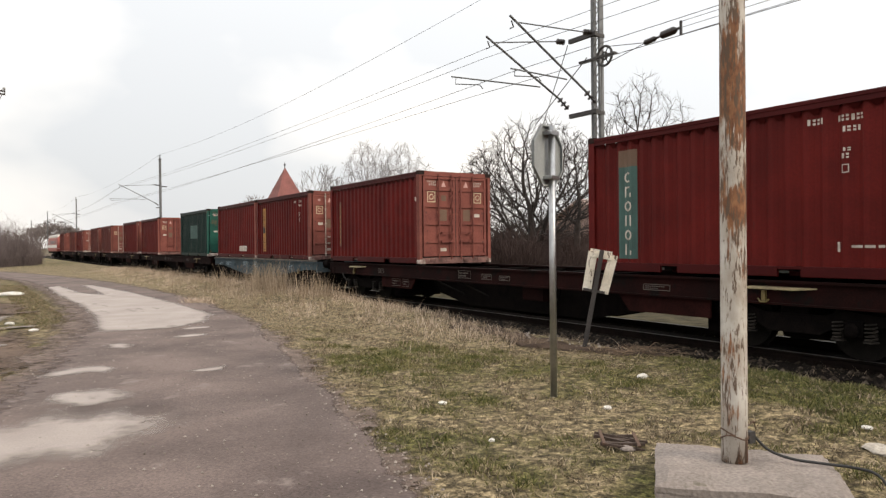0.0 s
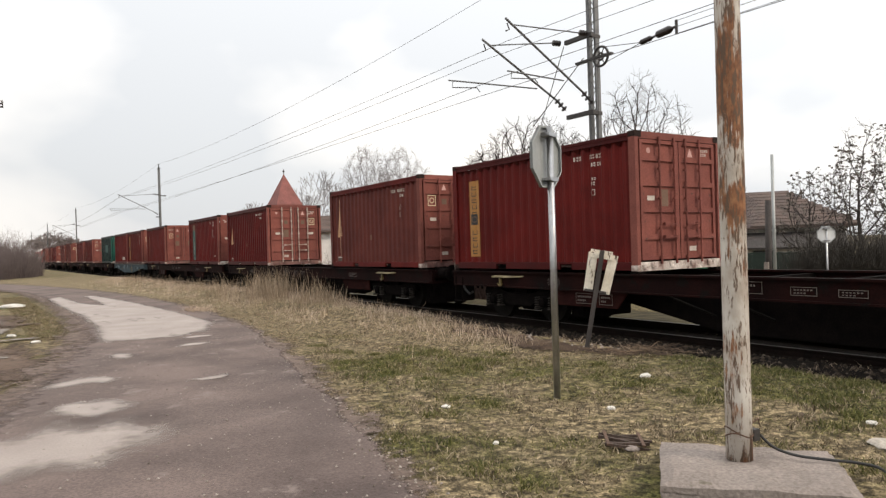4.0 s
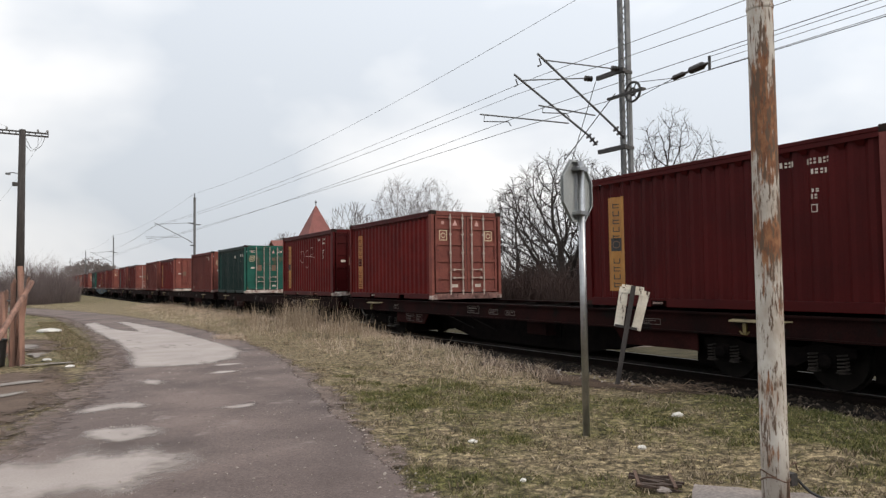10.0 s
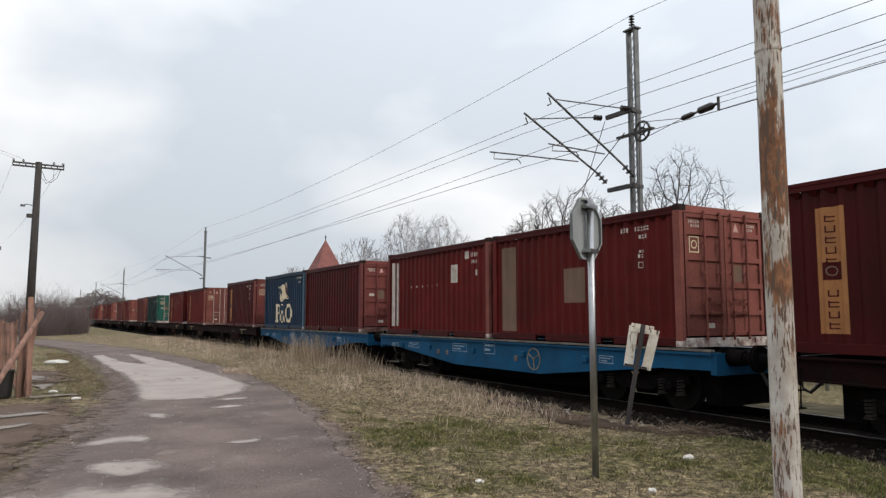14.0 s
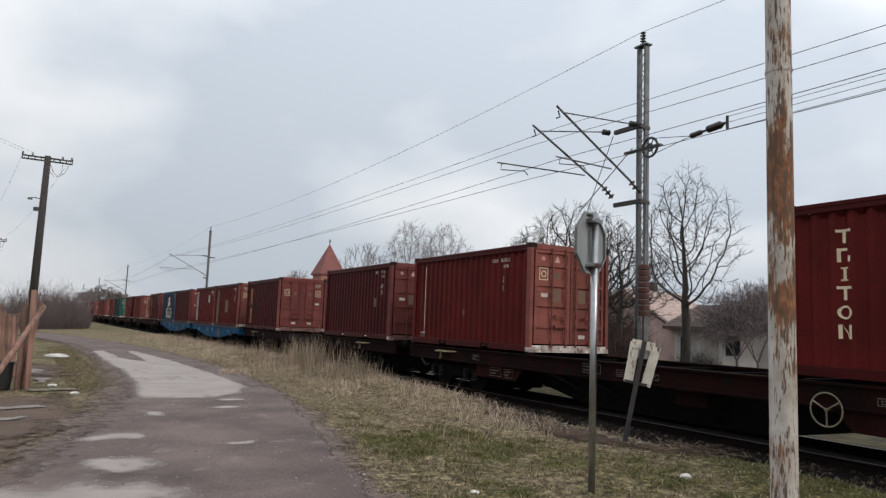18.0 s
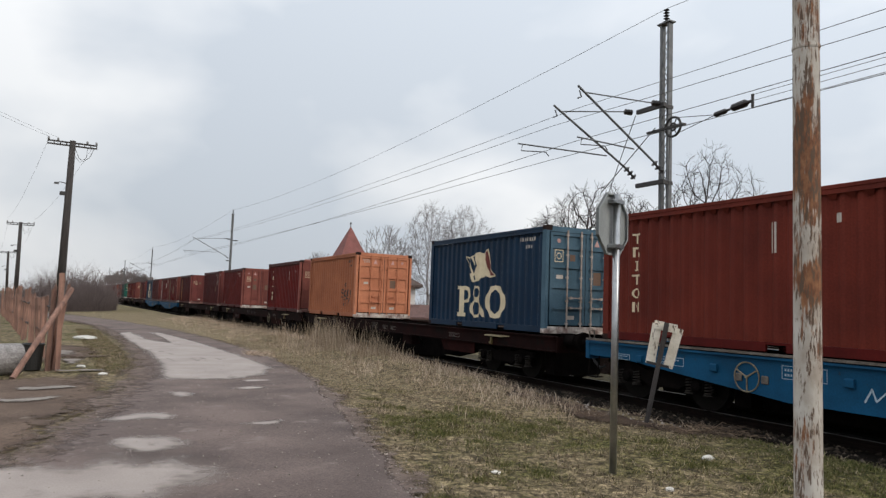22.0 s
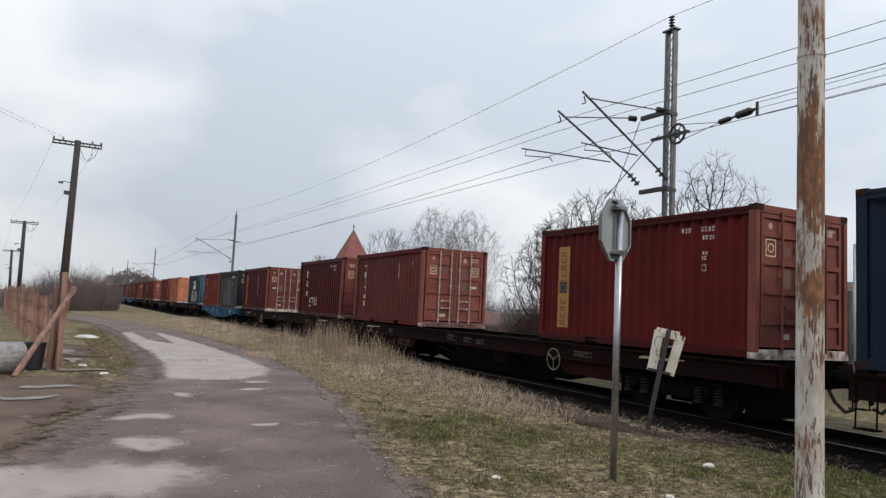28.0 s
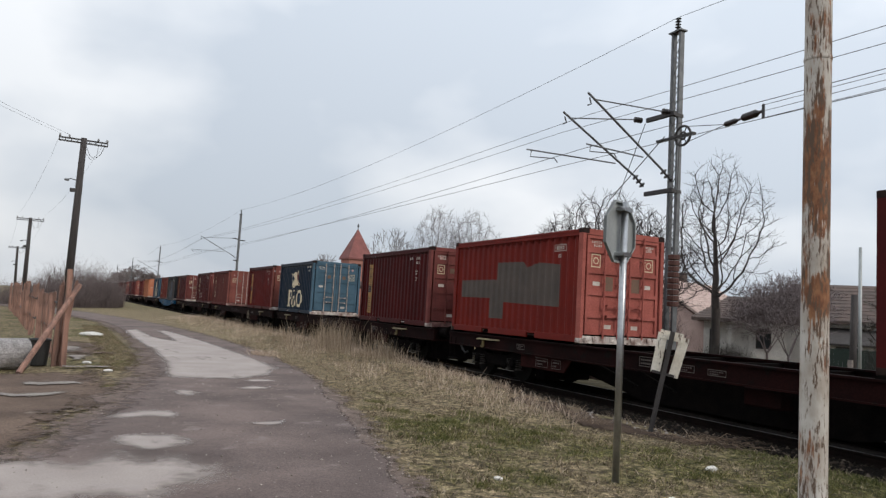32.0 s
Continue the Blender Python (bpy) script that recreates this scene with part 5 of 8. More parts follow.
def door_marks(door, rg):
    """Stickers and stencils on one leaf: a framed emblem, small plates, a warning triangle, a disc."""
    low = 1.3 + 0.03 * rg.random()
    choices = [("emblem", frame_of(0.66, 1.72, 0.26, 0.3, 0.02) + arc_block(0.79, 1.87, 0.08, 0.08, 0.02, 0.02, 12), CREAM),
               ("plate", [rect(0.66, 0.86, low, low + 0.09)], WHITE), ("plate", [rect(0.3, 0.5, 0.34, 0.43)], WHITE), ("plate", [rect(0.3, 0.46, 1.76, 1.92)], TAN),
               ("triangle", [[(0.3, 2.16), (0.46, 2.16), (0.38, 2.34)]], DOORPINK), ("disc", [[(0.8 + 0.055 * math.cos(q), 2.24 + 0.055 * math.sin(q)) for q in (0, 0.8, 1.6, 2.4, 3.2, 4.0, 4.8, 5.5)]], DOORPINK),
               ("stencil", fine_bars(0.64, 2.27, 5, 0.05) + fine_bars(0.64, 2.19, 4, 0.05), WHITE), ("patch", [rect(0.28, 0.52, 1.2, 1.52)], TAN)]
    for what, polys, paint in rg.sample(choices, rg.randint(3, 6)):
        sh = Shape()
        for poly in polys:
            sh.add([(a, -0.0165, z) for a, z in poly], [tuple(range(len(poly)))])
        tagged(part("door_mark", sh, paint, door), "", "", "", "stuff")


def shipping_container(tone, marks, seed):
    """A 20-foot box, leading end at y = 0, doors at the trailing end."""
    rg = random.Random(seed)
    t = thing("shipping_container", f"{TONE[tone]} shipping container {MARKS[marks]}", "container", "containers on the train")
    p = PAINT[tone]
    # door end gets the sunlit tone, except on the scrawled box
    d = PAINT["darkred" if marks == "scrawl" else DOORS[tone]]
    bar = GALV if tone in ("grey", "blue", "navy", "green") or random.Random(seed + 5).random() < 0.3 else d
    flip = Matrix.Diagonal((-1, 1, 1, 1))
    part("side_panel", geo("c_side", g_side), p, t)
    part("side_panel", geo("c_side", g_side), p, t, m=pose(0, -CL, 0, 0, 0, 180))
    part("front_panel", geo("c_front", g_front), p, t)
    part("roof", geo("c_roof", g_roof), p, t)
    part("floor", geo("c_floor", lambda: Shape().box(-1.17, 1.17, -5.95, -0.1, 0.1, 0.16)), IRON, t)
    for k, s in ((0, -1), (1, 1)):
        # top rail a tone darker: roof-edge dirt and the shadow line, both in the paint
        part("top_rail", geo("c_top", g_toprail), PAINT[{"red": "darkred", "brown": "red"}.get(tone, tone)], t, m=pose(s * (CW - 0.03), 0 if s < 0 else -CL, 0, 0, 0, 0 if s < 0 else 180))
        # bottom rail takes a deeper red in place of the shadow it lies in
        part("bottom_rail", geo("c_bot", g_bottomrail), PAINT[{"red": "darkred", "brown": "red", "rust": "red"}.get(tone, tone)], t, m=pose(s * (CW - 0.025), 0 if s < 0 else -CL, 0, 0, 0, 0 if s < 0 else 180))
        for y in (-0.081, -CL + 0.081):
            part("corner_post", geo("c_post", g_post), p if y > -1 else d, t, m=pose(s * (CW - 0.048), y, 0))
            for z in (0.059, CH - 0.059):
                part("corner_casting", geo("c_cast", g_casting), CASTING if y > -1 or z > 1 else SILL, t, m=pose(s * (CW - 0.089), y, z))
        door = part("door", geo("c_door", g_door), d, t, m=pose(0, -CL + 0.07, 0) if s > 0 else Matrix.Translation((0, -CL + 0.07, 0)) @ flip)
        for x in (0.16, 0.58):
            part("locking_rod", geo("c_rod", g_rod), bar, door, m=pose(x, 0, 0))
        for z in (0.62, 0.86):
            part("handle", geo("c_handle", g_handle), bar, door, m=pose(0.17, 0, z))
        door_marks(door, rg)
    part("door_sill", geo("c_sill", g_sill), GALV if tone == "grey" else SILL if tone in ("orange", "green", "blue", "navy") or seed % 3 == 0 else SILLDARK, t, m=pose(0, -CL + 0.03, 0))
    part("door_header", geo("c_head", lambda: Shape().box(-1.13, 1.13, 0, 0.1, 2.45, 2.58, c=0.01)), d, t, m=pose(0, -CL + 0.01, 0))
    part("gasket", geo("c_gasket", lambda: Shape().box(-0.012, 0.012, 0.005, 0.05, 0.2, 2.44)), RUBBER, t, m=pose(0, -CL + 0.03, 0))
    make_marks(t, marks, rg)
    return t


# ---- wagons: leading coupling at y = 0, rail top at z = 0 ----
DECK = 1.165
RUNNING_GEAR = ("bogie", "buffer", "coupling_hook", "brake_hose", "shunter_step", "hand_rail")


def lower_body(t):
    """The superstructure sits 8 cm down on its bogies."""
    for c in t.children:
        if not c.name.startswith(RUNNING_GEAR):
            c.matrix_basis = Matrix.Translation((0, 0, -0.08)) @ c.matrix_basis


def g_bogie_side():
    """Cast side frame of a bogie with its axlebox horns and springs."""
    sh = Shape()
    ring = [(-1.3, 0.52), (-1.3, 0.66), (-0.75, 0.72), (-0.45, 0.62), (0.45, 0.62), (0.75, 0.72), (1.3, 0.66), (1.3, 0.52), (0.6, 0.45), (0.4, 0.34), (-0.4, 0.34), (-0.6, 0.45)]
    sh.prism([(-0.05, a, b) for a, b in ring], (0.1, 0, 0))
    for y in (-0.9, 0.9):
        sh.box(-0.1, 0.1, y - 0.13, y + 0.13, 0.34, 0.58, c=0.03)
        sh.lathe([(0, 0.1), (0.06, 0.1), (0.08, 0.06)], (-0.1, y, 0.46), (-1, 0, 0), 10)
    return sh


WHEELSETS = []


SPRING = mat("dusty_spring_steel", (0.03, 0.025, 0.021), (0.01, 0.0085, 0.0075), 8, 50, 0.7, spec=0.2)


def g_spring():
    """A coil spring of five turns on its seat."""
    sh = Shape().lathe([(0, 0.02), (0, 0.1), (0.02, 0.1), (0.02, 0.02)], (0, 0, 0), (0, 0, 1), 10)
    sh.path([(0.075 * math.cos(k * 0.9), 0.075 * math.sin(k * 0.9), 0.02 + k * 0.0075) for k in range(34)], 0.014, 5)
    return sh


def bogie(t, y):
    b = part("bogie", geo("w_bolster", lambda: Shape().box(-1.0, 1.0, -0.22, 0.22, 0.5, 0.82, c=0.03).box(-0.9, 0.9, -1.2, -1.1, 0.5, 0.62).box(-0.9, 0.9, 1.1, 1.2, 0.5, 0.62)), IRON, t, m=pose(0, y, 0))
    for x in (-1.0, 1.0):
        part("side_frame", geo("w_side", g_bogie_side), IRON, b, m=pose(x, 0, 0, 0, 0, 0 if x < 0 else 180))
    # solid blocks in place of brake gear, added to black out the bogie gaps
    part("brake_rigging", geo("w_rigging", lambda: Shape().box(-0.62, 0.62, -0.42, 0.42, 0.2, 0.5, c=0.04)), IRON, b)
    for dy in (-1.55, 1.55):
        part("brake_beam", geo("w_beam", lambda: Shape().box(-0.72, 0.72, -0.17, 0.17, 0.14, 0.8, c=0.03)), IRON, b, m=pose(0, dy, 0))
    for dy in (-1.12, -0.68, 0.68, 1.12):
        part("coil_spring", geo("w_spring", g_spring), SPRING, b, "dusty coil spring", pose(-1.06, dy, 0.3))
    for dy in (-0.9, 0.9):
        sh = geo("w_wheelset", lambda: wheelset_shape())
        w = part("wheelset", sh, WHEEL, b, m=pose(0, dy, 0.46))
        WHEELSETS.append((w, dy))


def wheelset_shape():
    sh = Shape()
    for s in (-1, 1):
        prof = [(-0.075, 0.12), (-0.07, 0.33), (-0.07, 0.455), (0.045, 0.46), (0.05, 0.485), (0.068, 0.485), (0.072, 0.36), (0.06, 0.12)]
        sh.lathe(prof if s < 0 else prof, (s * 0.75, 0, 0), (-s, 0, 0), 22)
        for k in range(4):   # lightening pads on the wheel plate
            a = math.pi / 2 * k
            sh.box(s * 0.75 - 0.085, s * 0.75 + 0.085, 0.22 * math.cos(a) - 0.03, 0.22 * math.cos(a) + 0.03, 0.22 * math.sin(a) - 0.03, 0.22 * math.sin(a) + 0.03)
    sh.lathe([(-1.05, 0.06), (-0.8, 0.07), (-0.78, 0.095), (0.78, 0.095), (0.8, 0.07), (1.05, 0.06)], (0, 0, 0), (1, 0, 0), 12)
    return sh


def g_buffer():
    sh = Shape().box(-0.17, 0.17, -0.05, 0.0, -0.17, 0.17)
    sh.lathe([(0, 0.13), (0.03, 0.15), (0.32, 0.13), (0.33, 0.09), (0.52, 0.09), (0.53, 0.22), (0.555, 0.225), (0.565, 0.19), (0.57, 0.05)], (0, 0, 0), (0, 1, 0), 18)
    return sh


def coupling(t, y, s):
    """Buffer beam gear at one end; s: +1 leading, -1 trailing."""
    turn = 0 if s > 0 else 180
    for x in (-0.875, 0.875):
        part("buffer", geo("w_buffer", g_buffer), IRON, t, m=pose(x, y - s * 0.57, 1.02, 0, 0, turn))
    sh = Shape().box(-0.06, 0.06, -0.1, 0.25, -0.07, 0.07, c=0.02).path([(0, 0.2, 0), (0.03, 0.35, -0.18), (0, 0.5, -0.3), (-0.03, 0.42, -0.42)], 0.035, 6)
    part("coupling_hook", geo("w_hook", lambda: sh), IRON, t, m=pose(0, y - s * 0.57, 1.0, 0, 0, turn))
    hose = Shape().path([(0.35, 0.05, 0), (0.35, 0.2, -0.05), (0.33, 0.32, -0.28), (0.28, 0.46, -0.42), (0.22, 0.56, -0.36)], 0.03, 7)
    part("brake_hose", geo("w_hose", lambda: hose), RUBBER, t, m=pose(0, y - s * 0.57, 0.85, 0, 0, turn))
    steps = Shape().path([(-1.2, 0, 0.95), (-1.24, 0, 0.35), (-1.24, 0.3, 0.35), (-1.2, 0.3, 0.95)], 0.014, 6).box(-1.3, -1.1, 0.0, 0.3, 0.34, 0.36)
    part("shunter_step", geo("w_step", lambda: steps), IRON, t, m=pose(0, y - s * 0.95, 0, 0, 0, turn))
    rail_ = Shape().path([(-1.18, 0, 1.0), (-1.2, 0.02, 1.3), (-1.05, 0.04, 1.32), (-1.02, 0.04, 1.0)], 0.016, 6)
    part("hand_rail", geo("w_grab", lambda: rail_), FLANGE, t, m=pose(0, y - s * 0.62, 0, 0, 0, turn))


INSCR = mat("dull_white_lettering", (0.12, 0.1, 0.09), None, 5, 50, 0.8, bump=0)


def plates(t, spots, z, x, material=INSCR):
    """White-framed inscription fields on the solebar: (distance from the leading end, width, height)."""
    sh = Shape()
    for a, w, h in spots:
        x_ = x - 0.004
        for r in (rect(a, a + w, z, z + 0.01), rect(a, a + w, z + h, z + h + 0.01), rect(a, a + 0.01, z, z + h), rect(a + w - 0.01, a + w, z, z + h),
                  *[rect(a + 0.05 + i * 0.05, a + 0.08 + i * 0.05, z + h * q, z + h * (q + 0.18)) for q, n in ((0.62, int(w * 16)), (0.24, int(w * 11))) for i in range(n)]):
            sh.add([(x_, -p, q) for p, q in r], [(0, 1, 2, 3)])
    return tagged(part("inscription", sh, material, t), "", "", "", "stuff")


def yellow_hook(t, a, z=0.84):
    sh = Shape().box(-1.25, -1.2, -a - 0.03, -a + 0.03, z - 0.1, z + 0.06).path([(-1.24, -a - 0.09, z - 0.07), (-1.25, -a - 0.045, z - 0.115), (-1.25, -a + 0.045, z - 0.115), (-1.24, -a + 0.09, z - 0.07)], 0.013, 6)
    part("towing_hook", geo(f"w_ty{a:.2f}{z:.2f}", lambda: sh), HOOKY, t, "yellow painted towing hook")


def brake_wheel(t, a, z):
    sh = Shape().ring((-1.24, -a, z), (1, 0, 0), 0.24, 0.013, 24, 6)
    for k in range(3):
        q = 2 * math.pi * k / 3 + 0.5
        sh.tube((-1.24, -a, z), (-1.24, -a + 0.24 * math.cos(q), z + 0.24 * math.sin(q)), 0.013, n=6)
    sh.tube((-1.26, -a, z), (-0.9, -a, z), 0.025, n=8)
    part("brake_wheel", sh, mat("pale_yellow_wheel_paint", (0.24, 0.2, 0.13), (0.12, 0.1, 0.07), 5, 40, 0.8), t, "pale spoked hand brake wheel")


def red_wagon(wheel_at):
    """60-foot container flat, open frame with fish-bellied centre."""
    L = 20.325
    t = thing("container_wagon", "brown-red bogie container flat wagon with black running gear", "wagon", "wagons of the train")
    solebar = lambda: Shape().box(-0.06, 0.02, -L + 0.6, -0.6, 0.86, 1.16)
    for s in (-1, 1):
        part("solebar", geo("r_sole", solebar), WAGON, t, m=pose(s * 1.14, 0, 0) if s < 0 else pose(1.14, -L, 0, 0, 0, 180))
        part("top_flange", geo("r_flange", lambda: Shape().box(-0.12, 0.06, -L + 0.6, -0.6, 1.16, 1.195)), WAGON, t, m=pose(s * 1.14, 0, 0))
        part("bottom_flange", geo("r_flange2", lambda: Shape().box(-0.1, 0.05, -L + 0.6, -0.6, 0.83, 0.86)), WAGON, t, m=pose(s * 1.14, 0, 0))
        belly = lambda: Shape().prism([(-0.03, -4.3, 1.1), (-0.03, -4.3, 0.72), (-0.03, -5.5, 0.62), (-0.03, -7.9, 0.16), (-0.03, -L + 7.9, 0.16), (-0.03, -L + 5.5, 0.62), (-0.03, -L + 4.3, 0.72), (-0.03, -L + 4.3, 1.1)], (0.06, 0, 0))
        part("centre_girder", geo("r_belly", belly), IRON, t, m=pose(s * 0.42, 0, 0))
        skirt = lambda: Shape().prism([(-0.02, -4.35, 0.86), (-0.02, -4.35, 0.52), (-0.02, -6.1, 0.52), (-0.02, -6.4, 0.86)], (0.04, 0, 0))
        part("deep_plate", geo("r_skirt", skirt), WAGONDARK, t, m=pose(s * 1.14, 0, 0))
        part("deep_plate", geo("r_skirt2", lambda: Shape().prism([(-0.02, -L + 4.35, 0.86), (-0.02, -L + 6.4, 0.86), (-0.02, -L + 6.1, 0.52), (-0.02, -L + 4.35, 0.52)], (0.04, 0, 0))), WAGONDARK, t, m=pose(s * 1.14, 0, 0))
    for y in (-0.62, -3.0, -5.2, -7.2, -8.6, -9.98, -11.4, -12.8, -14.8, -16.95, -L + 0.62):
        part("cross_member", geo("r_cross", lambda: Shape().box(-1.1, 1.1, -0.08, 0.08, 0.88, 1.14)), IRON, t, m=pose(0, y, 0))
    for y in (-0.6, -L + 0.6):
        part("headstock", geo("r_head", lambda: Shape().box(-1.2, 1.2, -0.06, 0.06, 0.82, 1.18, c=0.01)), WAGON, t, m=pose(0, y, 0))
    for a in (0.65, 6.7, 13.24, 19.3):
        for s in (-1, 1):
            part("container_spigot", geo("r_spig", lambda: Shape().box(-0.1, 0.1, -0.1, 0.1, 1.195, 1.243).box(-0.04, 0.04, -0.04, 0.04, 1.24, 1.28)), IRON, t, m=pose(s * 1.12, -a - (0.09 if a in (0.65, 13.24) else -0.09), 0))
    part("air_tank", geo("r_tank", lambda: Shape().lathe([(-0.5, 0.05), (-0.46, 0.16), (-0.4, 0.19), (0.4, 0.19), (0.46, 0.16), (0.5, 0.05)], (0.75, -9.2, 0.62), (0, 1, 0), 14)), IRON, t)
    part("brake_gear_box", geo("r_box", lambda: Shape().box(-1.0, -0.7, -11.6, -10.9, 0.5, 0.82, c=0.03)), WAGON, t)
    for y, dy in ((-7.0, -0.8), (-8.2, -0.7), (-L + 8.0, 0.8)):
        part("brace", geo(f"r_brace{y:.1f}", lambda: Shape().tube((-1.12, y, 0.9), (-0.5, y + dy, 0.45), 0.022, n=6)), WHEEL, t)
    for a in (2.3, L - 3.6):
        board = Shape().prism([(-1.3, -a, 1.06), (-1.3, -a - 0.75, 1.06), (-1.12, -a - 1.3, 1.1), (-1.12, -a, 1.1)], (0, 0, 0.022))
        part("lever_board", geo(f"r_board{a:.2f}", lambda: board), STEPY, t, "pale yellow lever board")
    yellow_hook(t, 2.55, 0.98)
    yellow_hook(t, L - 3.35, 0.98)
    plates(t, [(5.0, 0.5, 0.2), (5.65, 0.35, 0.2)], 0.58, -1.165)
    plates(t, [(8.6, 0.55, 0.18), (9.6, 0.4, 0.12), (10.3, 0.4, 0.1), (4.2, 0.35, 0.12), (14.6, 0.6, 0.1)], 0.93, -1.205)
    if wheel_at:
        brake_wheel(t, wheel_at, 0.8)
    coupling(t, 0, 1)
    coupling(t, -L, -1)
    bogie(t, -3.0)
    bogie(t, -L + 3.0)
    lower_body(t)
    return t


def blue_wagon(faded):
    """40-foot container flat with deep blue fish-bellied solebars."""
    L = 14.617
    sprayed = faded == "sprayed"
    faded = faded == 1
    coat = WFADED if faded else WBLUE
    t = thing("container_wagon", ("faded blue-grey" if faded else "bright blue") + " bogie container wagon with fish-bellied solebars", "wagon", "wagons of the train")
    ring = [(-0.03, -0.62, 1.14), (-0.03, -0.62, 0.88), (-0.03, -1.8, 0.86), (-0.03, -5.4, 0.5), (-0.03, -L + 5.4, 0.5), (-0.03, -L + 1.8, 0.86), (-0.03, -L + 0.62, 0.88), (-0.03, -L + 0.62, 1.14)]
    for s in (-1, 1):
        part("solebar", geo("b_sole", lambda: Shape().prism(ring, (0.06, 0, 0))), coat, t, m=pose(s * 1.2, 0, 0))
        part("top_flange", geo("b_flange", lambda: Shape().box(-0.1, 0.1, -L + 0.6, -0.6, 1.14, 1.175)), coat, t, m=pose(s * 1.2, 0, 0))
        part("edge_rail", geo("b_edge", lambda: Shape().box(-0.09, 0.0, -L + 0.6, -0.6, 1.195, 1.235)), FLANGE, t, m=pose(s * 1.2, 0, 0))
        part("centre_girder", geo("b_belly", lambda: Shape().prism([(-0.03, -3.8, 1.1), (-0.03, -3.8, 0.6), (-0.03, -4.4, 0.2), (-0.03, -L + 4.4, 0.2), (-0.03, -L + 3.8, 0.6), (-0.03, -L + 3.8, 1.1)], (0.06, 0, 0))), IRON, t, m=pose(s * 0.4, 0, 0))
    part("deck", geo("b_deck", lambda: Shape().box(-1.15, 1.15, -L + 0.6, -0.6, 1.12, 1.17)), IRON, t)
    for y in (-0.6, -L + 0.6):
        part("headstock", geo("b_head", lambda: Shape().box(-1.24, 1.24, -0.06, 0.06, 0.8, 1.18, c=0.01)), coat, t, m=pose(0, y, 0))
    for a in (2.2, 4.0, 6.4, 8.6, 10.8, 12.4):
        part("bracket", geo("b_br", lambda: Shape().box(-1.29, -1.23, -0.07, 0.07, 0.84, 0.98, c=0.02)), coat, t, m=pose(0, -a, 0))
    plates(t, [(1.4, 0.5, 0.1), (2.6, 0.7, 0.14), (5.3, 0.75, 0.2), (6.9, 0.5, 0.3), (12.75 if sprayed else 11.2, 0.3 if sprayed else 0.4, 0.14)], 0.86, -1.235, mat("pale_blue_lettering", (0.35, 0.45, 0.52)))
    for a in (4.5, 5.0, 8.3):
        part("label_holder", geo("b_holder", lambda: Shape().box(-1.255, -1.235, -0.06, 0.06, 0.74, 0.87, c=0.01)), FLANGE, t, m=pose(0, -a, 0))
    yellow_hook(t, 12.2, 0.82)
    brake_wheel(t, 4.65 if sprayed else 9.0, 0.82)
    if sprayed:
        me = text_mesh("graffiti", "KANG", 0.24, 0.002)
        for v in me.vertices:
            v.co = (-1.236, -(11.45 + v.co.x * 1.05), 0.87 + v.co.y + 0.1 * v.co.x * 0.3)
        part("graffiti", me, WHITE, t)
        for k, line in enumerate((((11.35, 1.1), (11.40, 1.03), (11.49, 1.1), (11.45, 1.0), (11.39, 0.97)), ((11.57, 1.0), (11.63, 1.12), (11.71, 1.0), (11.59, 1.05)), ((11.79, 1.12), (11.79, 0.99), (11.89, 1.01), (11.89, 1.12)), ((12.09, 1.12), (11.97, 1.1), (12.07, 1.04), (11.97, 0.99)))):
            quads = Shape()
            for poly in scrawl(line, 0.026):
                quads.add([(-1.236, -a, z) for a, z in poly], [(0, 1, 2, 3)])
            part("graffiti_stroke", quads, WHITE, t)
        for k, a in enumerate((6.6, 7.4, 9.3)):
            quads = Shape()
            for poly in scrawl(((a, 0.68), (a + 0.1, 0.86), (a + 0.16, 0.7), (a + 0.3, 0.84), (a + 0.34, 0.66)), 0.03):
                quads.add([(-1.236, -q, z) for q, z in poly], [(0, 1, 2, 3)])
            part("graffiti_stroke", quads, BLACKP if k == 2 else mat("pale_blue_lettering", (0.35, 0.45, 0.52)), t)
    coupling(t, 0, 1)
    coupling(t, -L, -1)
    bogie(t, -2.6)
    bogie(t, -L + 2.6)
    lower_body(t)
    return t


WAGONS = [  # type, (tone, marks) of the leading and of the trailing container
    ("r", ("brown", "plain"), ("brown", "strip_old")), ("r", ("red", "plain"), ("brown", "plain")), ("r", ("brown", "line"), ("red", "strip_old")),
    ("r", ("red", "strip_old"), ("green", "green_far")), ("b", ("red", "plate"), ("red", "yellow")), ("r", ("red", "strip_old"), ("red", "teal")),
    ("r", ("red", "taper"), ("brown", "taper")), ("r", ("red", "yellow"), ("brown", "line")), ("r", ("green", "green_marks"), ("red", "scrawl")),
    ("r", ("red", "yellow_old"), ("darkred", "yellow")), ("b", ("blue", "emblem"), ("darkred", "blank")), ("b", ("red", "white_column"), ("red", "tan")),
    ("r", ("darkred", "yellow_old"), ("darkred", "plain")), ("r", ("red", "line"), ("red", "letters_down")), ("r", ("orange", "orange_marks"), ("blue", "emblem")),
    ("b", ("rust", "letters_down"), ("grey", "grey_marks")), ("r", ("darkred", "yellow_worn"), ("darkred", "tex")), ("r", ("brown", "letters_down"), ("red", "yellow")),
    ("r", ("navy", "emblem"), ("darkred", "mustard")), ("r", ("bright", "olive"), ("darkred", "plain")),
]
LENGTH = {"r": 20.325, "b": 14.617}
SLOT = {"r": (0.65, 13.24), "b": (1.05, 7.3)}
ROLLING = []       # (wagon, its containers with their slots, metres behind the locomotive's coupling, length)
behind = 0.0
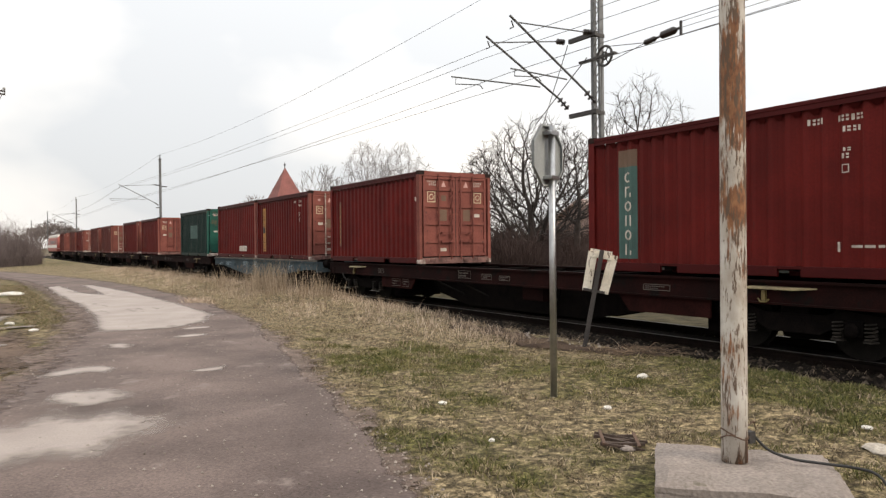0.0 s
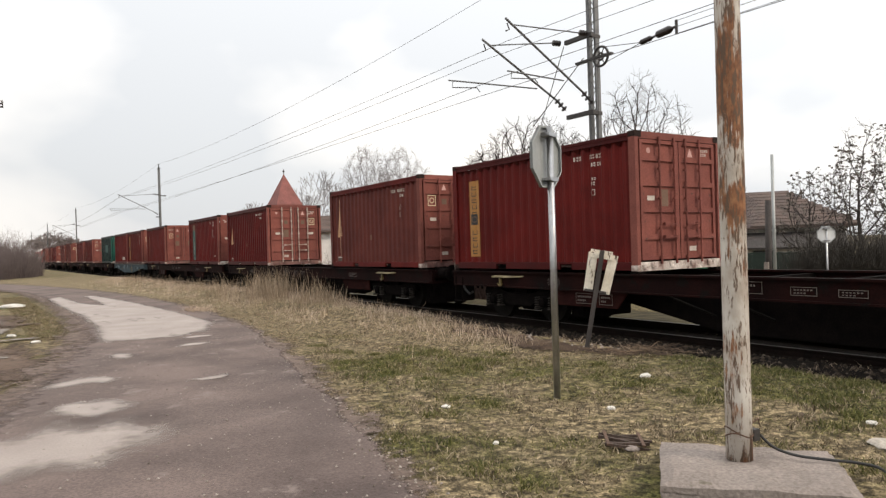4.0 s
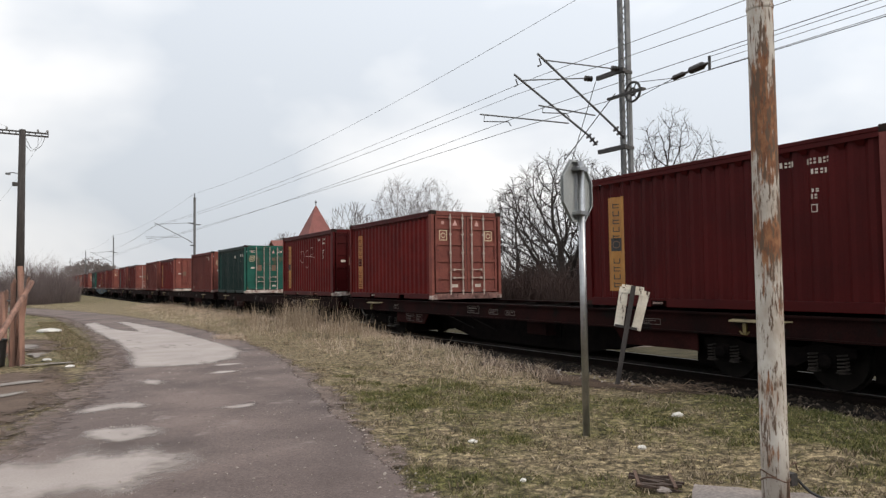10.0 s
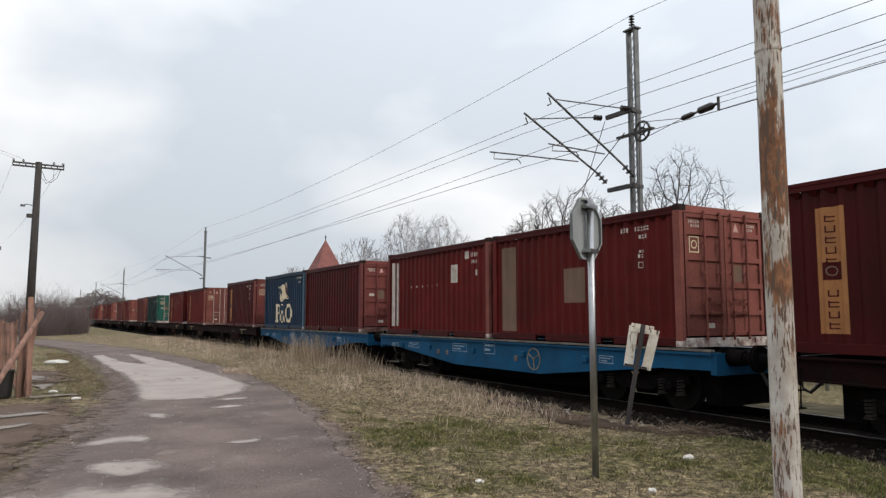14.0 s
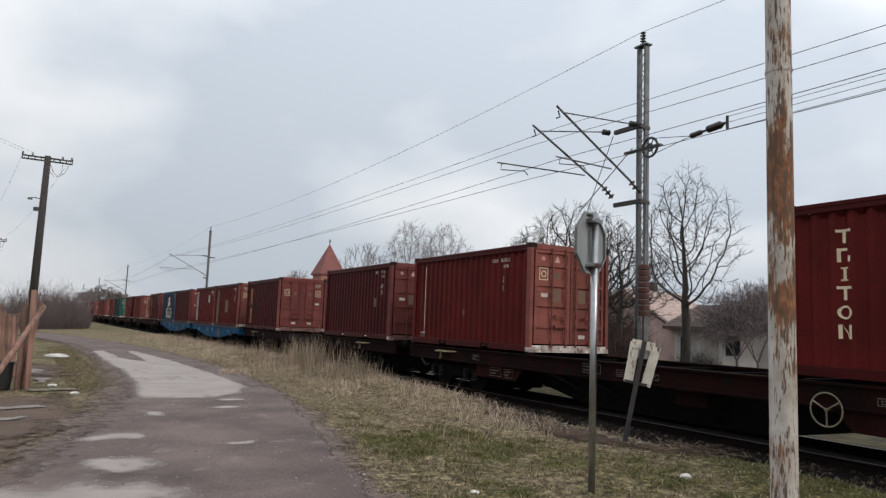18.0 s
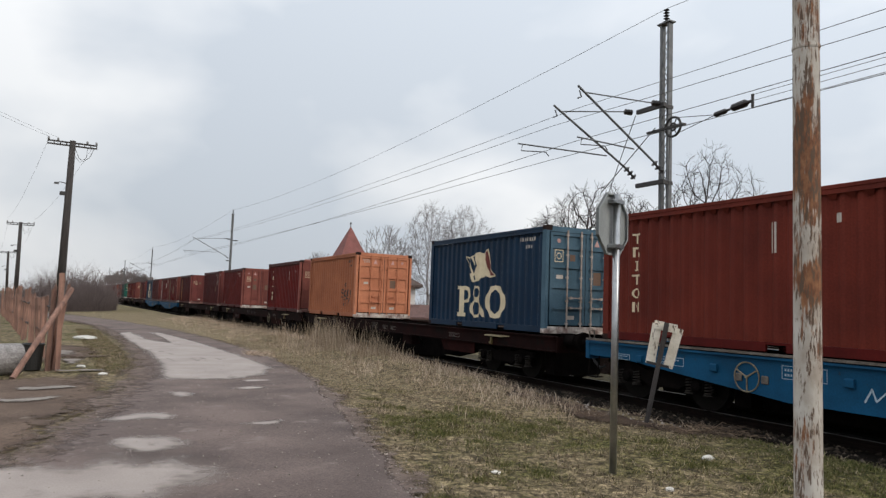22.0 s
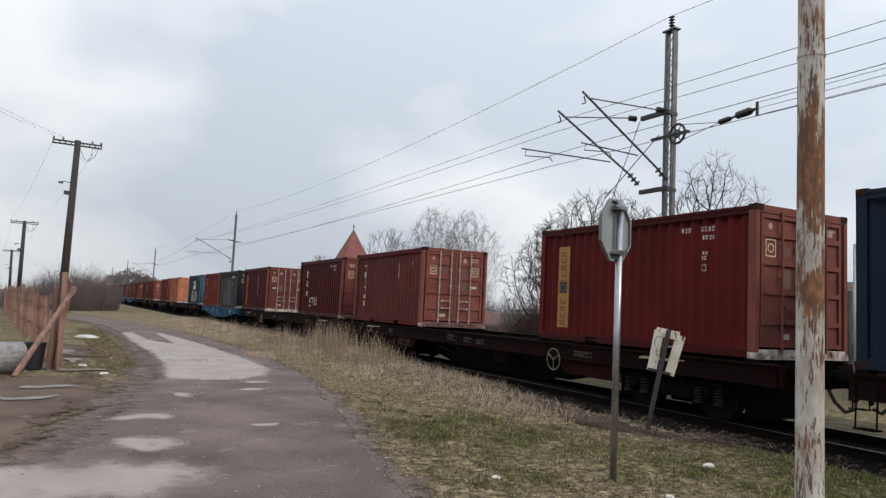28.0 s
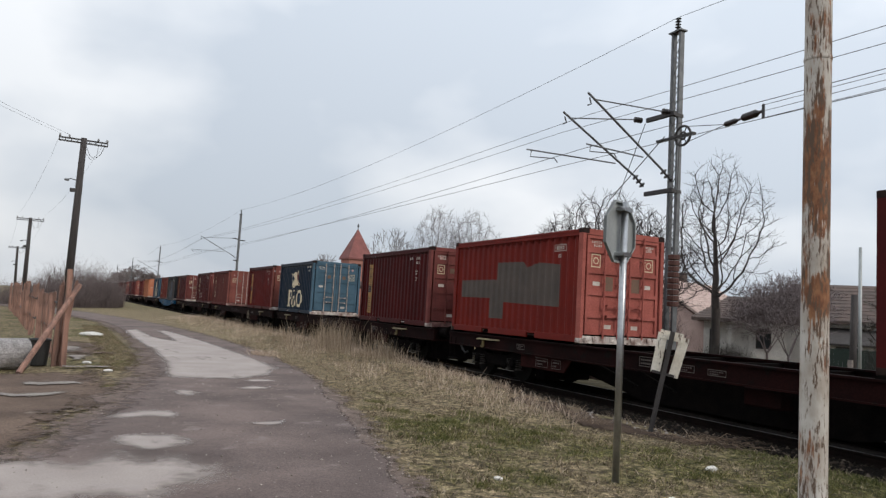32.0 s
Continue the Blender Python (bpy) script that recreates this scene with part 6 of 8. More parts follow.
for number, (kind_, first, second) in enumerate(WAGONS):
    wagon = (red_wagon if kind_ == "r" else blue_wagon)({4: 1, 15: "sprayed", 13: 13.9, 16: 6.05, 17: 13.9}.get(number))
    load = [(shipping_container(tone, marks, 100 + number * 2 + (slot > 2)), slot) for slot, (tone, marks) in zip(SLOT[kind_], (first, second))]
    ROLLING.append((wagon, load, behind, LENGTH[kind_]))
    behind += LENGTH[kind_]


def locomotive():
    """Electric locomotive, trailing coupling at y = 0."""
    t = thing("locomotive", "red and white electric freight locomotive at the head of the train", "locomotive")
    L = 17.0
    ring = [(-1.45, 1.15), (1.45, 1.15), (1.5, 1.4), (1.42, 3.1), (1.1, 3.55), (-1.1, 3.55), (-1.42, 3.1), (-1.5, 1.4)]
    body = Shape().prism([(a, 1.0, b) for a, b in ring], (0, L - 2.0, 0))
    part("body", body, LOCORED, t)
    for y, s in ((1.0, -1), (L - 1.0, 1)):
        cab = Shape().prism([(-1.4, y, 1.2), (-1.4, y + s * 0.55, 1.3), (-1.4, y + s * 0.5, 2.1), (-1.4, y + s * 0.1, 3.3), (-1.4, y, 3.3)], (2.8, 0, 0))
        c = part("cab", cab, LOCORED, t)
        for x in (-0.9, 0.15):
            glass = Shape().add([(x, y + s * 0.5, 2.17), (x + 0.75, y + s * 0.5, 2.17), (x + 0.75, y + s * 0.2, 3.05), (x, y + s * 0.2, 3.05)], [(0, 1, 2, 3)])
            part("windscreen", glass, GLASSD, c)
        part("white_band", Shape().box(-1.42, 1.42, y + min(0, s * 0.565), y + max(0, s * 0.565), 1.55, 1.6), LOCOWHITE, c)
    part("roof_panel", Shape().box(-1.38, 1.38, 1.1, L - 1.1, 3.25, 3.72, c=0.12), LOCOWHITE, t)
    part("side_band", Shape().box(-1.515, 1.515, 1.2, L - 1.2, 1.7, 2.15), LOCOWHITE, t)
    for i in range(5):
        part("side_window", Shape().box(-1.5, -1.46, 3.5 + i * 2.2, 4.3 + i * 2.2, 2.3, 2.8), GLASSD, t)
    part("underframe", Shape().box(-1.4, 1.4, 0.9, L - 0.9, 0.85, 1.15).box(-1.2, 1.2, 6.8, 10.2, 0.35, 0.85), IRON, t)
    for y in (4.0, 13.4):
        bogie(t, y)
    for y in (4.0, 13.0):
        panto = Shape().path([(0, y - 0.6, 3.7), (0, y + 0.7, 4.6), (0, y - 0.3, 5.55 if y < 8 else 4.65)], 0.035, 6).box(-0.8, 0.8, y - 0.35, y - 0.25, (5.55 if y < 8 else 4.65), (5.6 if y < 8 else 4.7)).box(-0.5, 0.5, y - 0.7, y + 0.5, 3.75, 3.8)
        part("pantograph", panto, DARKSTEEL, t)
    for x in (-0.875, 0.875):
        part("buffer", geo("w_buffer", g_buffer), IRON, t, m=pose(x, 0.57, 1.02, 0, 0, 180))
        part("buffer", geo("w_buffer", g_buffer), IRON, t, m=pose(x, L - 0.57, 1.02))
    return t


loco = locomotive()


# ---- overhead line ----
MAST_X = 15.0
MASTS = (14.3, 71.3, 138.0, 196.0, 254.0)


def insulator(sh, a, b, r=0.075, n=4):
    a, b = Vector(a), Vector(b)
    d = (b - a)
    prof = [(0, 0.02)]
    for i in range(n):
        s = d.length * (i + 0.5) / n
        prof += [(s - 0.03, 0.03), (s, r), (s + 0.025, 0.03)]
    sh.lathe(prof + [(d.length, 0.02)], a, d, 12)


def cantilever(t, y, x_tip, z_tip, steady, z_low=5.72):
    """A bracket arm: diagonal tube, top tie, registration arm and insulators."""
    arm = Shape().tube((14.55, y, z_low + 0.12), (x_tip, y, z_tip + 0.12), 0.032, n=8)
    part("diagonal_tube", arm, STEEL, t)
    for a, b, r in (((14.82, y, z_low - 0.1), (14.42, y, z_low + 0.19), 0.105), ((14.68, y, 7.6), (14.36, y, 7.58), 0.09)):
        ins = Shape()
        insulator(ins, a, b, r, 3)
        part("arm_insulator", ins, PORC, t)
    part("top_tie", Shape().tube((14.38, y, 7.58), (x_tip + 0.2, y, z_tip - 0.02), 0.018, n=6), STEEL, t)
    x_s, z_s = steady
    part("registration_arm", Shape().tube((13.7, y, 6.16), (x_s, y, z_s), 0.02, n=6), STEEL, t)
    sa = Shape().path([(x_s + 0.15, y, z_s), (x_s + 0.12, y, z_s - 0.18), (x_s + 0.9, y - 0.05, z_s - 0.12), (x_s + 1.0, y - 0.05, z_s - 0.22)], 0.014, 6)
    part("steady_arm", sa, DARKSTEEL, t)
    part("wire_clamp", Shape().path([(x_tip + 0.05, y, z_tip), (x_tip + 0.12, y, z_tip - 0.16), (x_tip, y, z_tip - 0.22)], 0.02, 6), DARKSTEEL, t)


def catenary_mast(y, full):
    t = thing("catenary_mast", "galvanised lattice mast with brackets of the railway overhead line", "mast", "masts of the overhead line")
    base = ground_z(MAST_X, y) - 0.05
    for x, dy in ((MAST_X, 0.145), (MAST_X, -0.13)):
        u = [(-0.08, -0.05), (0.08, -0.05), (0.08, 0.02), (0.07, 0.02), (0.07, -0.04), (-0.07, -0.04), (-0.07, 0.02), (-0.08, 0.02)]
        ch = Shape().prism([(x + a, y + dy + b, base) for a, b in u], (0, 0, 10.05 - base))
        part("channel_leg", ch, STEEL, t)
    z, flip_ = base + 0.3, 1
    lat = Shape()
    while z < 9.8:
        for x in (MAST_X - 0.075, MAST_X + 0.075):
            lat.tube((x, y - 0.12 * flip_, z), (x, y + 0.12 * flip_, z + 0.38), 0.012, n=4)
        z, flip_ = z + 0.38, -flip_
    part("lattice", lat, STEEL, t)
    part("cap", Shape().box(MAST_X - 0.13, MAST_X + 0.13, y - 0.24, y + 0.24, 10.05, 10.09), STEEL, t)
    top = Shape()
    insulator(top, (MAST_X, y, 10.09), (MAST_X, y, 10.52), 0.09, 5)
    part("top_insulator", top, PORC, t)
    part("footing", Shape().box(MAST_X - 0.45, MAST_X + 0.45, y - 0.45, y + 0.45, base - 0.3, base + 0.25, c=0.03), CONCRETE, t)
    if full:
        for z in (5.35, 7.55):
            part("cross_beam", Shape().box(14.62, 14.72, y - 0.3, y + 0.78, z - 0.06, z + 0.06), DARKSTEEL, t)
            part("beam_bracket", Shape().box(14.722, 15.1, y - 0.2, y - 0.12, z - 0.05, z + 0.05), DARKSTEEL, t)
        cantilever(t, y + 1.0, 11.75, 7.2, (10.58, 6.07))
        cantilever(t, y - 0.1, 11.69, 7.46, (11.7, 6.2))
        part("stay_wire", Shape().tube((14.72, y + 0.9, 7.5), (14.7, y + 2.6, 4.1), 0.012, n=5).tube((14.7, y + 0.1, 6.95), (13.7, y + 1.2, 5.1), 0.014, n=5), DARKSTEEL, t)
        wheel = Shape().ring((14.72, y - 0.55, 6.85), (1, 0, 0), 0.27, 0.035, 24, 8).ring((14.72, y - 0.55, 6.85), (1, 0, 0), 0.1, 0.03, 14, 6)
        for k in range(6):
            q = math.pi / 3 * k
            wheel.tube((14.72, y - 0.55, 6.85), (14.72, y - 0.55 + 0.26 * math.cos(q), 6.85 + 0.26 * math.sin(q)), 0.016, n=5)
        wheel.box(14.66, 14.8, y - 0.95, y + 0.4, 6.82, 6.88)
        part("tension_wheel", wheel, DARKSTEEL, t, "spoked tensioning wheel of the overhead line")
        for k in range(9):
            part("counterweight", geo("m_weight", lambda: Shape().lathe([(0, 0.15), (0.01, 0.16), (0.12, 0.16), (0.13, 0.15)], (0, 0, 0), (0, 0, 1), 14)), mat("brown_cast_weights", (0.09, 0.035, 0.025)), t, m=pose(14.62, y - 0.45, 2.1 + k * 0.16))
        part("weight_rope", Shape().tube((14.62, y - 0.45, 3.5), (14.7, y - 0.45, 6.6), 0.012, n=5), DARKSTEEL, t)
        tens = Shape()
        tens2 = Shape()
        tens.lathe([(0, 0.03), (0.06, 0.07), (0.36, 0.07), (0.44, 0.03), (0.52, 0.03)], (14.7, y - 1.95, 6.86), (-0.04, -1, 0.07), 12)
        tens2.lathe([(0, 0.03), (0.08, 0.095), (0.45, 0.1), (0.55, 0.04), (0.68, 0.03)], (14.66, y - 2.5, 6.9), (-0.04, -1, 0.07), 12)
        part("tension_insulator", tens, PORC, t)
        part("tension_insulator", tens2, PORC, t)
        part("tension_rope", Shape().tube((14.72, y - 0.6, 7.1), (14.7, y - 1.95, 6.87), 0.01, n=5), DARKSTEEL, t)
        part("tension_rope", Shape().tube((14.72, y - 0.6, 6.62), (14.7, y - 1.95, 6.85), 0.01, n=5), DARKSTEEL, t)
        part("clamp_plate", Shape().box(14.58, 14.62, y - 3.22, y - 3.16, 6.74, 7.1), DARKSTEEL, t)
    else:
        for x0, x1, z0 in ((14.6, 15.1, 5.35), (14.6, 15.1, 7.5), (15.1, 15.6, 7.4)):
            part("cross_beam", Shape().box(x0, x1, y - 0.06, y + 0.06, z0, z0 + 0.09), DARKSTEEL, t)
        cantilever(t, y, 11.3, 7.4, (10.5, 6.15))
    return t


for k, y in enumerate(MASTS):
    catenary_mast(y, k == 0)


def sagging(a, b, sag, n=14):
    a, b = Vector(a), Vector(b)
    return [a.lerp(b, i / n) - Vector((0, 0, 4 * sag * (i / n) * (1 - i / n))) for i in range(n + 1)]


def wire(name, label, spans, r=0.009):
    t = thing(name, label, "wire", "overhead wires")
    for a, b, sag in spans:
        part("span", Shape().path(sagging(a, b, sag), r * 0.8, 5), WIRE, t)
    return t


def hung(x0, z0, near_sag, sag, y_first, far_x=11.4, z_far=None, first_sag=0.2):
    """Spans of one wire from behind the viewer to the far masts."""
    pts = [(x0, -43.0, z0), (x0, y_first, z0)] + [(far_x + (0.3 if k % 2 else -0.3), y, z_far or z0) for k, y in enumerate(MASTS[1:])]
    return [(a, b, (near_sag, first_sag)[k] if k < 2 else sag) for k, (a, b) in enumerate(zip(pts, pts[1:]))]


wire("messenger_wire", "upper carrying wire of the overhead line", hung(11.69, 6.97, 0.34, 0.7, 14.2, 11.8, 7.3, 0.3), 0.009)
wire("messenger_wire", "second carrying wire of the overhead line", hung(11.75, 6.74, 0.4, 0.7, 15.3, 11.4, 7.1, 0.32), 0.009)
wire("contact_wire", "contact wire over the track", hung(11.6, 6.06, 0.05, 0.1, 14.2, 12.0, 5.9, 0.28), 0.010)
wire("contact_wire", "second contact wire over the track", hung(11.7, 5.77, 0.1, 0.1, 15.3, 11.4, 5.8, 0.12), 0.010)
wire("feeder_wire", "feeder wire on top of the masts", [((15, a, 10.52), (15, b, 10.52), 0.75) for a, b in zip((-43,) + MASTS, MASTS)], 0.010)
wire("tensioning_wire", "anchored wire running to the tension wheel", [((14.6, 11.1, 7.08), (12.4, -30, 6.6), 0.1), ((14.6, 11.1, 6.76), (12.4, -30, 6.1), 0.02), ((14.6, 11.1, 6.93), (12.4, -30, 6.35), 0.05)], 0.009)


# ---- beside the road ----
POST = mat("dull_zinc_post", (0.42, 0.43, 0.44), (0.27, 0.275, 0.285), 4, 40, 0.3, 0.9, fine_amount=0.08, bump=0.03)


def stop_sign(x, y, z_mid, r, turn, label, z0=0.0, post_r=0.036, back=None):
    t = thing("road_sign", label, "road sign", "octagonal signs at the crossing", pose(x, y, z0, 0, 0, turn))
    part("post", Shape().tube((0, 0, -0.1), (0, 0, z_mid - z0 + r * 0.98), post_r, n=14), POST, t, smooth=True)
    k = [(r / math.cos(math.pi / 8) * math.cos(math.pi / 8 + i * math.pi / 4), r / math.cos(math.pi / 8) * math.sin(math.pi / 8 + i * math.pi / 4)) for i in range(8)]
    zc = z_mid - z0
    face = Shape().prism([(a, 0.06, zc + b) for a, b in k], (0, 0.004, 0))
    part("plate", face, back or SIGNBACK, t)
    rim = Shape()
    for (a, b), (c, d) in zip(k, k[1:] + k[:1]):
        rim.add([(a, 0.03, zc + b), (c, 0.03, zc + d), (c, 0.064, zc + d), (a, 0.064, zc + b)], [(0, 1, 2, 3), (3, 2, 1, 0)])
        rim.add([(a, 0.03, zc + b), (c, 0.03, zc + d), (c * 0.94, 0.03, zc + d * 0.94), (a * 0.94, 0.03, zc + b * 0.94)], [(0, 1, 2, 3)])
    part("folded_rim", rim, SIGNBACK, t)
    for dz in (-r * 0.72, r * 0.72):
        part("clamp", Shape().box(-0.09, 0.09, -0.045, 0.06, zc + dz - 0.02, zc + dz + 0.02, c=0.006), POST, t)
    part("front_face", Shape().prism([(a * 0.97, 0.0645, zc + b * 0.97) for a, b in k], (0, 0.002, 0)), mat("sign_red", (0.4, 0.02, 0.02)), t)
    return t


stop_sign(5.09, 5.51, 2.56, 0.325, 20, "octagonal road sign seen from behind on a galvanised post in grass")

lean = thing("warning_board", "leaning timber post with two peeling white boards", "board", "", pose(7.95, 7.9, -0.02, 0, 10.5, -45))
part("post", Shape().box(-0.035, 0.035, -0.035, 0.035, -0.25, 1.56, c=0.008), OLDWOOD, lean)
for x, a in ((-0.1, -1.0), (0.085, 4.0)):
    part("board", Shape().box(x - 0.075, x + 0.065, 0.037, 0.06, 0.9, 1.52, c=0.004), PEELWOOD, lean, m=pose(0, 0, 0, 0, a, 0))
part("top_batten", Shape().box(-0.175, 0.165, 0.062, 0.08, 1.44, 1.56, c=0.004), PEELWOOD, lean)
part("top_strip", Shape().box(-0.17, 0.17, 0.02, 0.036, 1.43, 1.5, c=0.004), PEELWOOD, lean)
part("bottom_batten", Shape().box(-0.18, 0.16, 0.02, 0.036, 0.89, 0.93), OLDWOOD, lean)

pole = thing("steel_pole", "tall steel pole, white paint peeling off red rust", "pole", "", pose(4.265, 2.84, 0.15, 0, 0.1, 0))
part("tube", Shape().lathe([(k * 0.45, 0.085 - 0.0004 * k) for k in range(17)], (0, 0, 0), (0, 0, 1), 24), RUSTPOLE, pole, smooth=True)
part("weld_collar", Shape().lathe([(0, 0.0855), (0.012, 0.088), (0.03, 0.0855)], (0, 0, 3.28), (0, 0, 1), 20), RUSTPOLE, pole)
part("rusty_wire", Shape().path([(0.09 * math.cos(a), 0.09 * math.sin(a), 0.15 + 0.02 * math.sin(2.3 * a) + 0.006 * a) for a in (k * 0.4 for k in range(26))] + [(0.13, -0.06, 0.26), (0.17, -0.05, 0.2)], 0.005, 5), mat("rusty_scrap", (0.1, 0.055, 0.035)), pole, "twist of rusty wire")
part("cable_clip", Shape().box(0.05, 0.12, -0.08, -0.02, 0.12, 0.2, c=0.01), DARKSTEEL, pole)

bm = bmesh.new()
bmesh.ops.create_cube(bm, size=1.0)
bmesh.ops.scale(bm, verts=bm.verts[:], vec=(1.12, 0.94, 0.26))
bmesh.ops.translate(bm, verts=bm.verts[:], vec=(0, 0, 0.12))
bmesh.ops.subdivide_edges(bm, edges=bm.edges[:], cuts=15, use_grid_fill=True)
for v in bm.verts:
    d = noise.noise((v.co.x * 6, v.co.y * 6, v.co.z * 6)) * 0.016 + noise.noise((v.co.x * 19, v.co.y * 19, v.co.z * 19)) * 0.006
    near_edge = max(abs(v.co.x) / 0.56, abs(v.co.y) / 0.47)
    v.co.z += d - (0.02 * max(0.0, near_edge - 0.93) / 0.07 if v.co.z > 0.2 else 0)
    v.co.x += d
me = bpy.data.meshes.new("slab")
bm.to_mesh(me)
bm.free()
tagged(part("foundation_block", me, CONCRETE, m=pose(4.21, 2.73, -0.1, 0, 0, -50.8)), "weathered concrete foundation block in the grass", "foundation")

cable = thing("cable", "black cable running from the pole into the grass", "cable")
pts = [(4.40, 2.77, 0.30), (4.45, 2.70, 0.22), (4.52, 2.58, 0.18), (4.6, 2.42, 0.175), (4.68, 2.24, 0.175), (4.66, 2.1, 0.165), (4.62, 1.98, 0.06), (4.6, 1.8, 0.03), (4.7, 1.5, 0.02)]
fine = []
for i in range(len(pts) - 1):
    p0, p1, p2, p3 = (Vector(pts[max(0, min(len(pts) - 1, j))]) for j in (i - 1, i, i + 1, i + 2))
    for s in range(5):
        u = s / 5
        fine.append(0.5 * ((2 * p1) + (p2 - p0) * u + (2 * p0 - 5 * p1 + 4 * p2 - p3) * u * u + (3 * p1 - p0 - 3 * p2 + p3) * u ** 3))
part("sheath", Shape().path(fine, 0.0095, 8), RUBBER, cable, smooth=True)

# rubble and litter
rg = random.Random(11)


def lump(name, x, y, r, material, label, category, flat=0.6, group="", seed=0):
    bm = bmesh.new()
    bmesh.ops.create_icosphere(bm, subdivisions=2, radius=r)
    for v in bm.verts:
        k = 1 + 0.35 * noise.noise(v.co * (2.2 / r) + Vector((seed * 3.1, 0, 0)))
        v.co = Vector((v.co.x * k * 1.3, v.co.y * k, v.co.z * k * flat))
    me = bpy.data.meshes.new(name)
    bm.to_mesh(me)
    bm.free()
    ob = part(name, me, material)
    ob.matrix_basis = pose(x, y, ground_z(x, y) + r * flat * 0.45, 0, 0, seed * 47)
    return tagged(ob, label, category, group)


for k, (x, y, r) in enumerate(((6.71, 5.7, 0.06), (5.14, 4.8, 0.042), (6.32, 2.95, 0.036), (3.97, 5.96, 0.035), (3.55, 4.6, 0.026))):
    lump("pale_stone", x, y, r, TRASH, "pale stone lying in the grass", "stone", 0.6, "pale stones in the grass", k)
lump("flat_stone", 5.8, 2.6, 0.11, mat("pale_flat_stone", (0.42, 0.38, 0.33), (0.28, 0.25, 0.21), 8, 40), "flat pale stone half sunk in the grass", "stone", 0.3, "", 9)
lump("litter", 1.05, 28.4, 0.32, TRASH, "white plastic sheet lying on the verge", "litter", 0.3, "", 3)
lump("litter", 0.95, 15.9, 0.09, TRASH, "scrap of white litter on bare earth", "litter", 0.4, "litter by the fence", 5)
lump("litter", 0.6, 17.4, 0.1, TRASH, "scrap of white litter on bare earth", "litter", 0.4, "litter by the fence", 6)

debris = thing("broken_grating", "broken rusty grating lying beside the concrete base", "grating", "", pose(4.28, 3.86, 0.03, 4, 3, -40))
for k in range(7):
    part("bar", Shape().box(-0.17, 0.17, -0.008, 0.008, 0, 0.022), mat("charred_scrap", (0.035, 0.025, 0.02), (0.09, 0.055, 0.04)), debris, m=pose(rg.uniform(-.05, .05), -0.12 + k * 0.04, 0.01 * (k % 2), rg.uniform(-10, 10), rg.uniform(-6, 6), rg.uniform(-22, 22)))
for x in (-0.15, 0.12):
    part("cross_bar", Shape().box(-0.012, 0.012, -0.16, 0.16, 0.03, 0.045), mat("rusty_scrap", (0.1, 0.055, 0.035)), debris, m=pose(x, 0, 0))
for k in range(4):
    lump("rubble", 4.05 + rg.uniform(0, .4), 3.75 + rg.uniform(-.1, .25), rg.uniform(.02, .045), CONCRETE, "chunk of broken concrete near the slab", "rubble", 0.6, "rubble near the slab", 20 + k)


# ---- fence, telegraph poles on the other side of the road ----
fence = thing("picket_fence", "crooked fence of rough reddish pickets of uneven height", "fence", "", pose(0, 0, 0), )
line = [(0.12, 16.9), (-0.26, 22.0), (-0.72, 26.4), (-1.6, 38), (-3.3, 59)]
seg = []
for (x0, y0), (x1, y1) in zip(line, line[1:]):
    n = int(math.hypot(x1 - x0, y1 - y0) / 0.6)
    seg += [(x0 + (x1 - x0) * i / n, y0 + (y1 - y0) * i / n) for i in range(n)]
for k, (x, y) in enumerate(seg):
    if rg.random() < 0.12:
        continue
    h = rg.uniform(1.4, 1.95)
    w = rg.uniform(0.034, 0.052)
    pk = Shape().prism([(-w, -0.02, -0.1), (w, -0.02, -0.1), (w * 0.7, -0.02, h * 0.5), (w * 0.9, -0.02, h - 0.05), (0.0, -0.02, h), (-w * 0.8, -0.02, h - 0.07), (-w * 1.1, -0.02, h * 0.5)], (0, 0.045, 0))
    part("picket", pk, FENCE, fence, m=pose(x + rg.uniform(-.06, .06), y + rg.uniform(-.15, .15), 0, rg.uniform(-5, 5), rg.uniform(-7, 7), rg.uniform(-25, 25)))
for (x0, y0), (x1, y1) in zip(line, line[1:]):
    for z in (0.6, 1.25):
        part("rail", Shape().tube((x0, y0, z), (x1, y1, z + 0.05), 0.022, n=6), OLDWOOD, fence)
for x, y, h in ((0.14, 16.75, 2.05), (0.03, 17.05, 1.95), (-0.04, 16.9, 1.7)):
    part("post", Shape().box(-0.047, 0.047, -0.045, 0.045, -0.2, h, c=0.012), FENCE, fence, m=pose(x, y, 0, 0, rg.uniform(-3, 3), 10))
part("brace", Shape().tube((-0.59, 15.25, 0.02), (0.3, 17.0, 1.72), 0.055, n=8), FENCE, fence, "diagonal brace pole")

drum = thing("concrete_pipe", "short whitened concrete pipe lying behind the fence", "pipe", "", pose(-0.95, 15.95, 0.31, 0, 90, 25))
part("shell", Shape().lathe([(-0.45, 0.24), (-0.45, 0.31), (0.45, 0.31), (0.45, 0.24), (-0.44, 0.24)], (0, 0, 0), (0, 0, 1), 20), mat("whitewashed_concrete", (0.27, 0.255, 0.25), (0.15, 0.14, 0.135), 5, 30), drum, smooth=False)


tub = thing("tub", "black plastic tub standing behind the fence", "tub", "", pose(-0.33, 17.05, 0.0))
part("wall", Shape().lathe([(0.0, 0.15), (0.02, 0.17), (0.5, 0.2), (0.54, 0.22), (0.56, 0.21), (0.55, 0.18), (0.06, 0.15)], (0, 0, 0), (0, 0, 1), 18), RUBBER, tub, smooth=False)


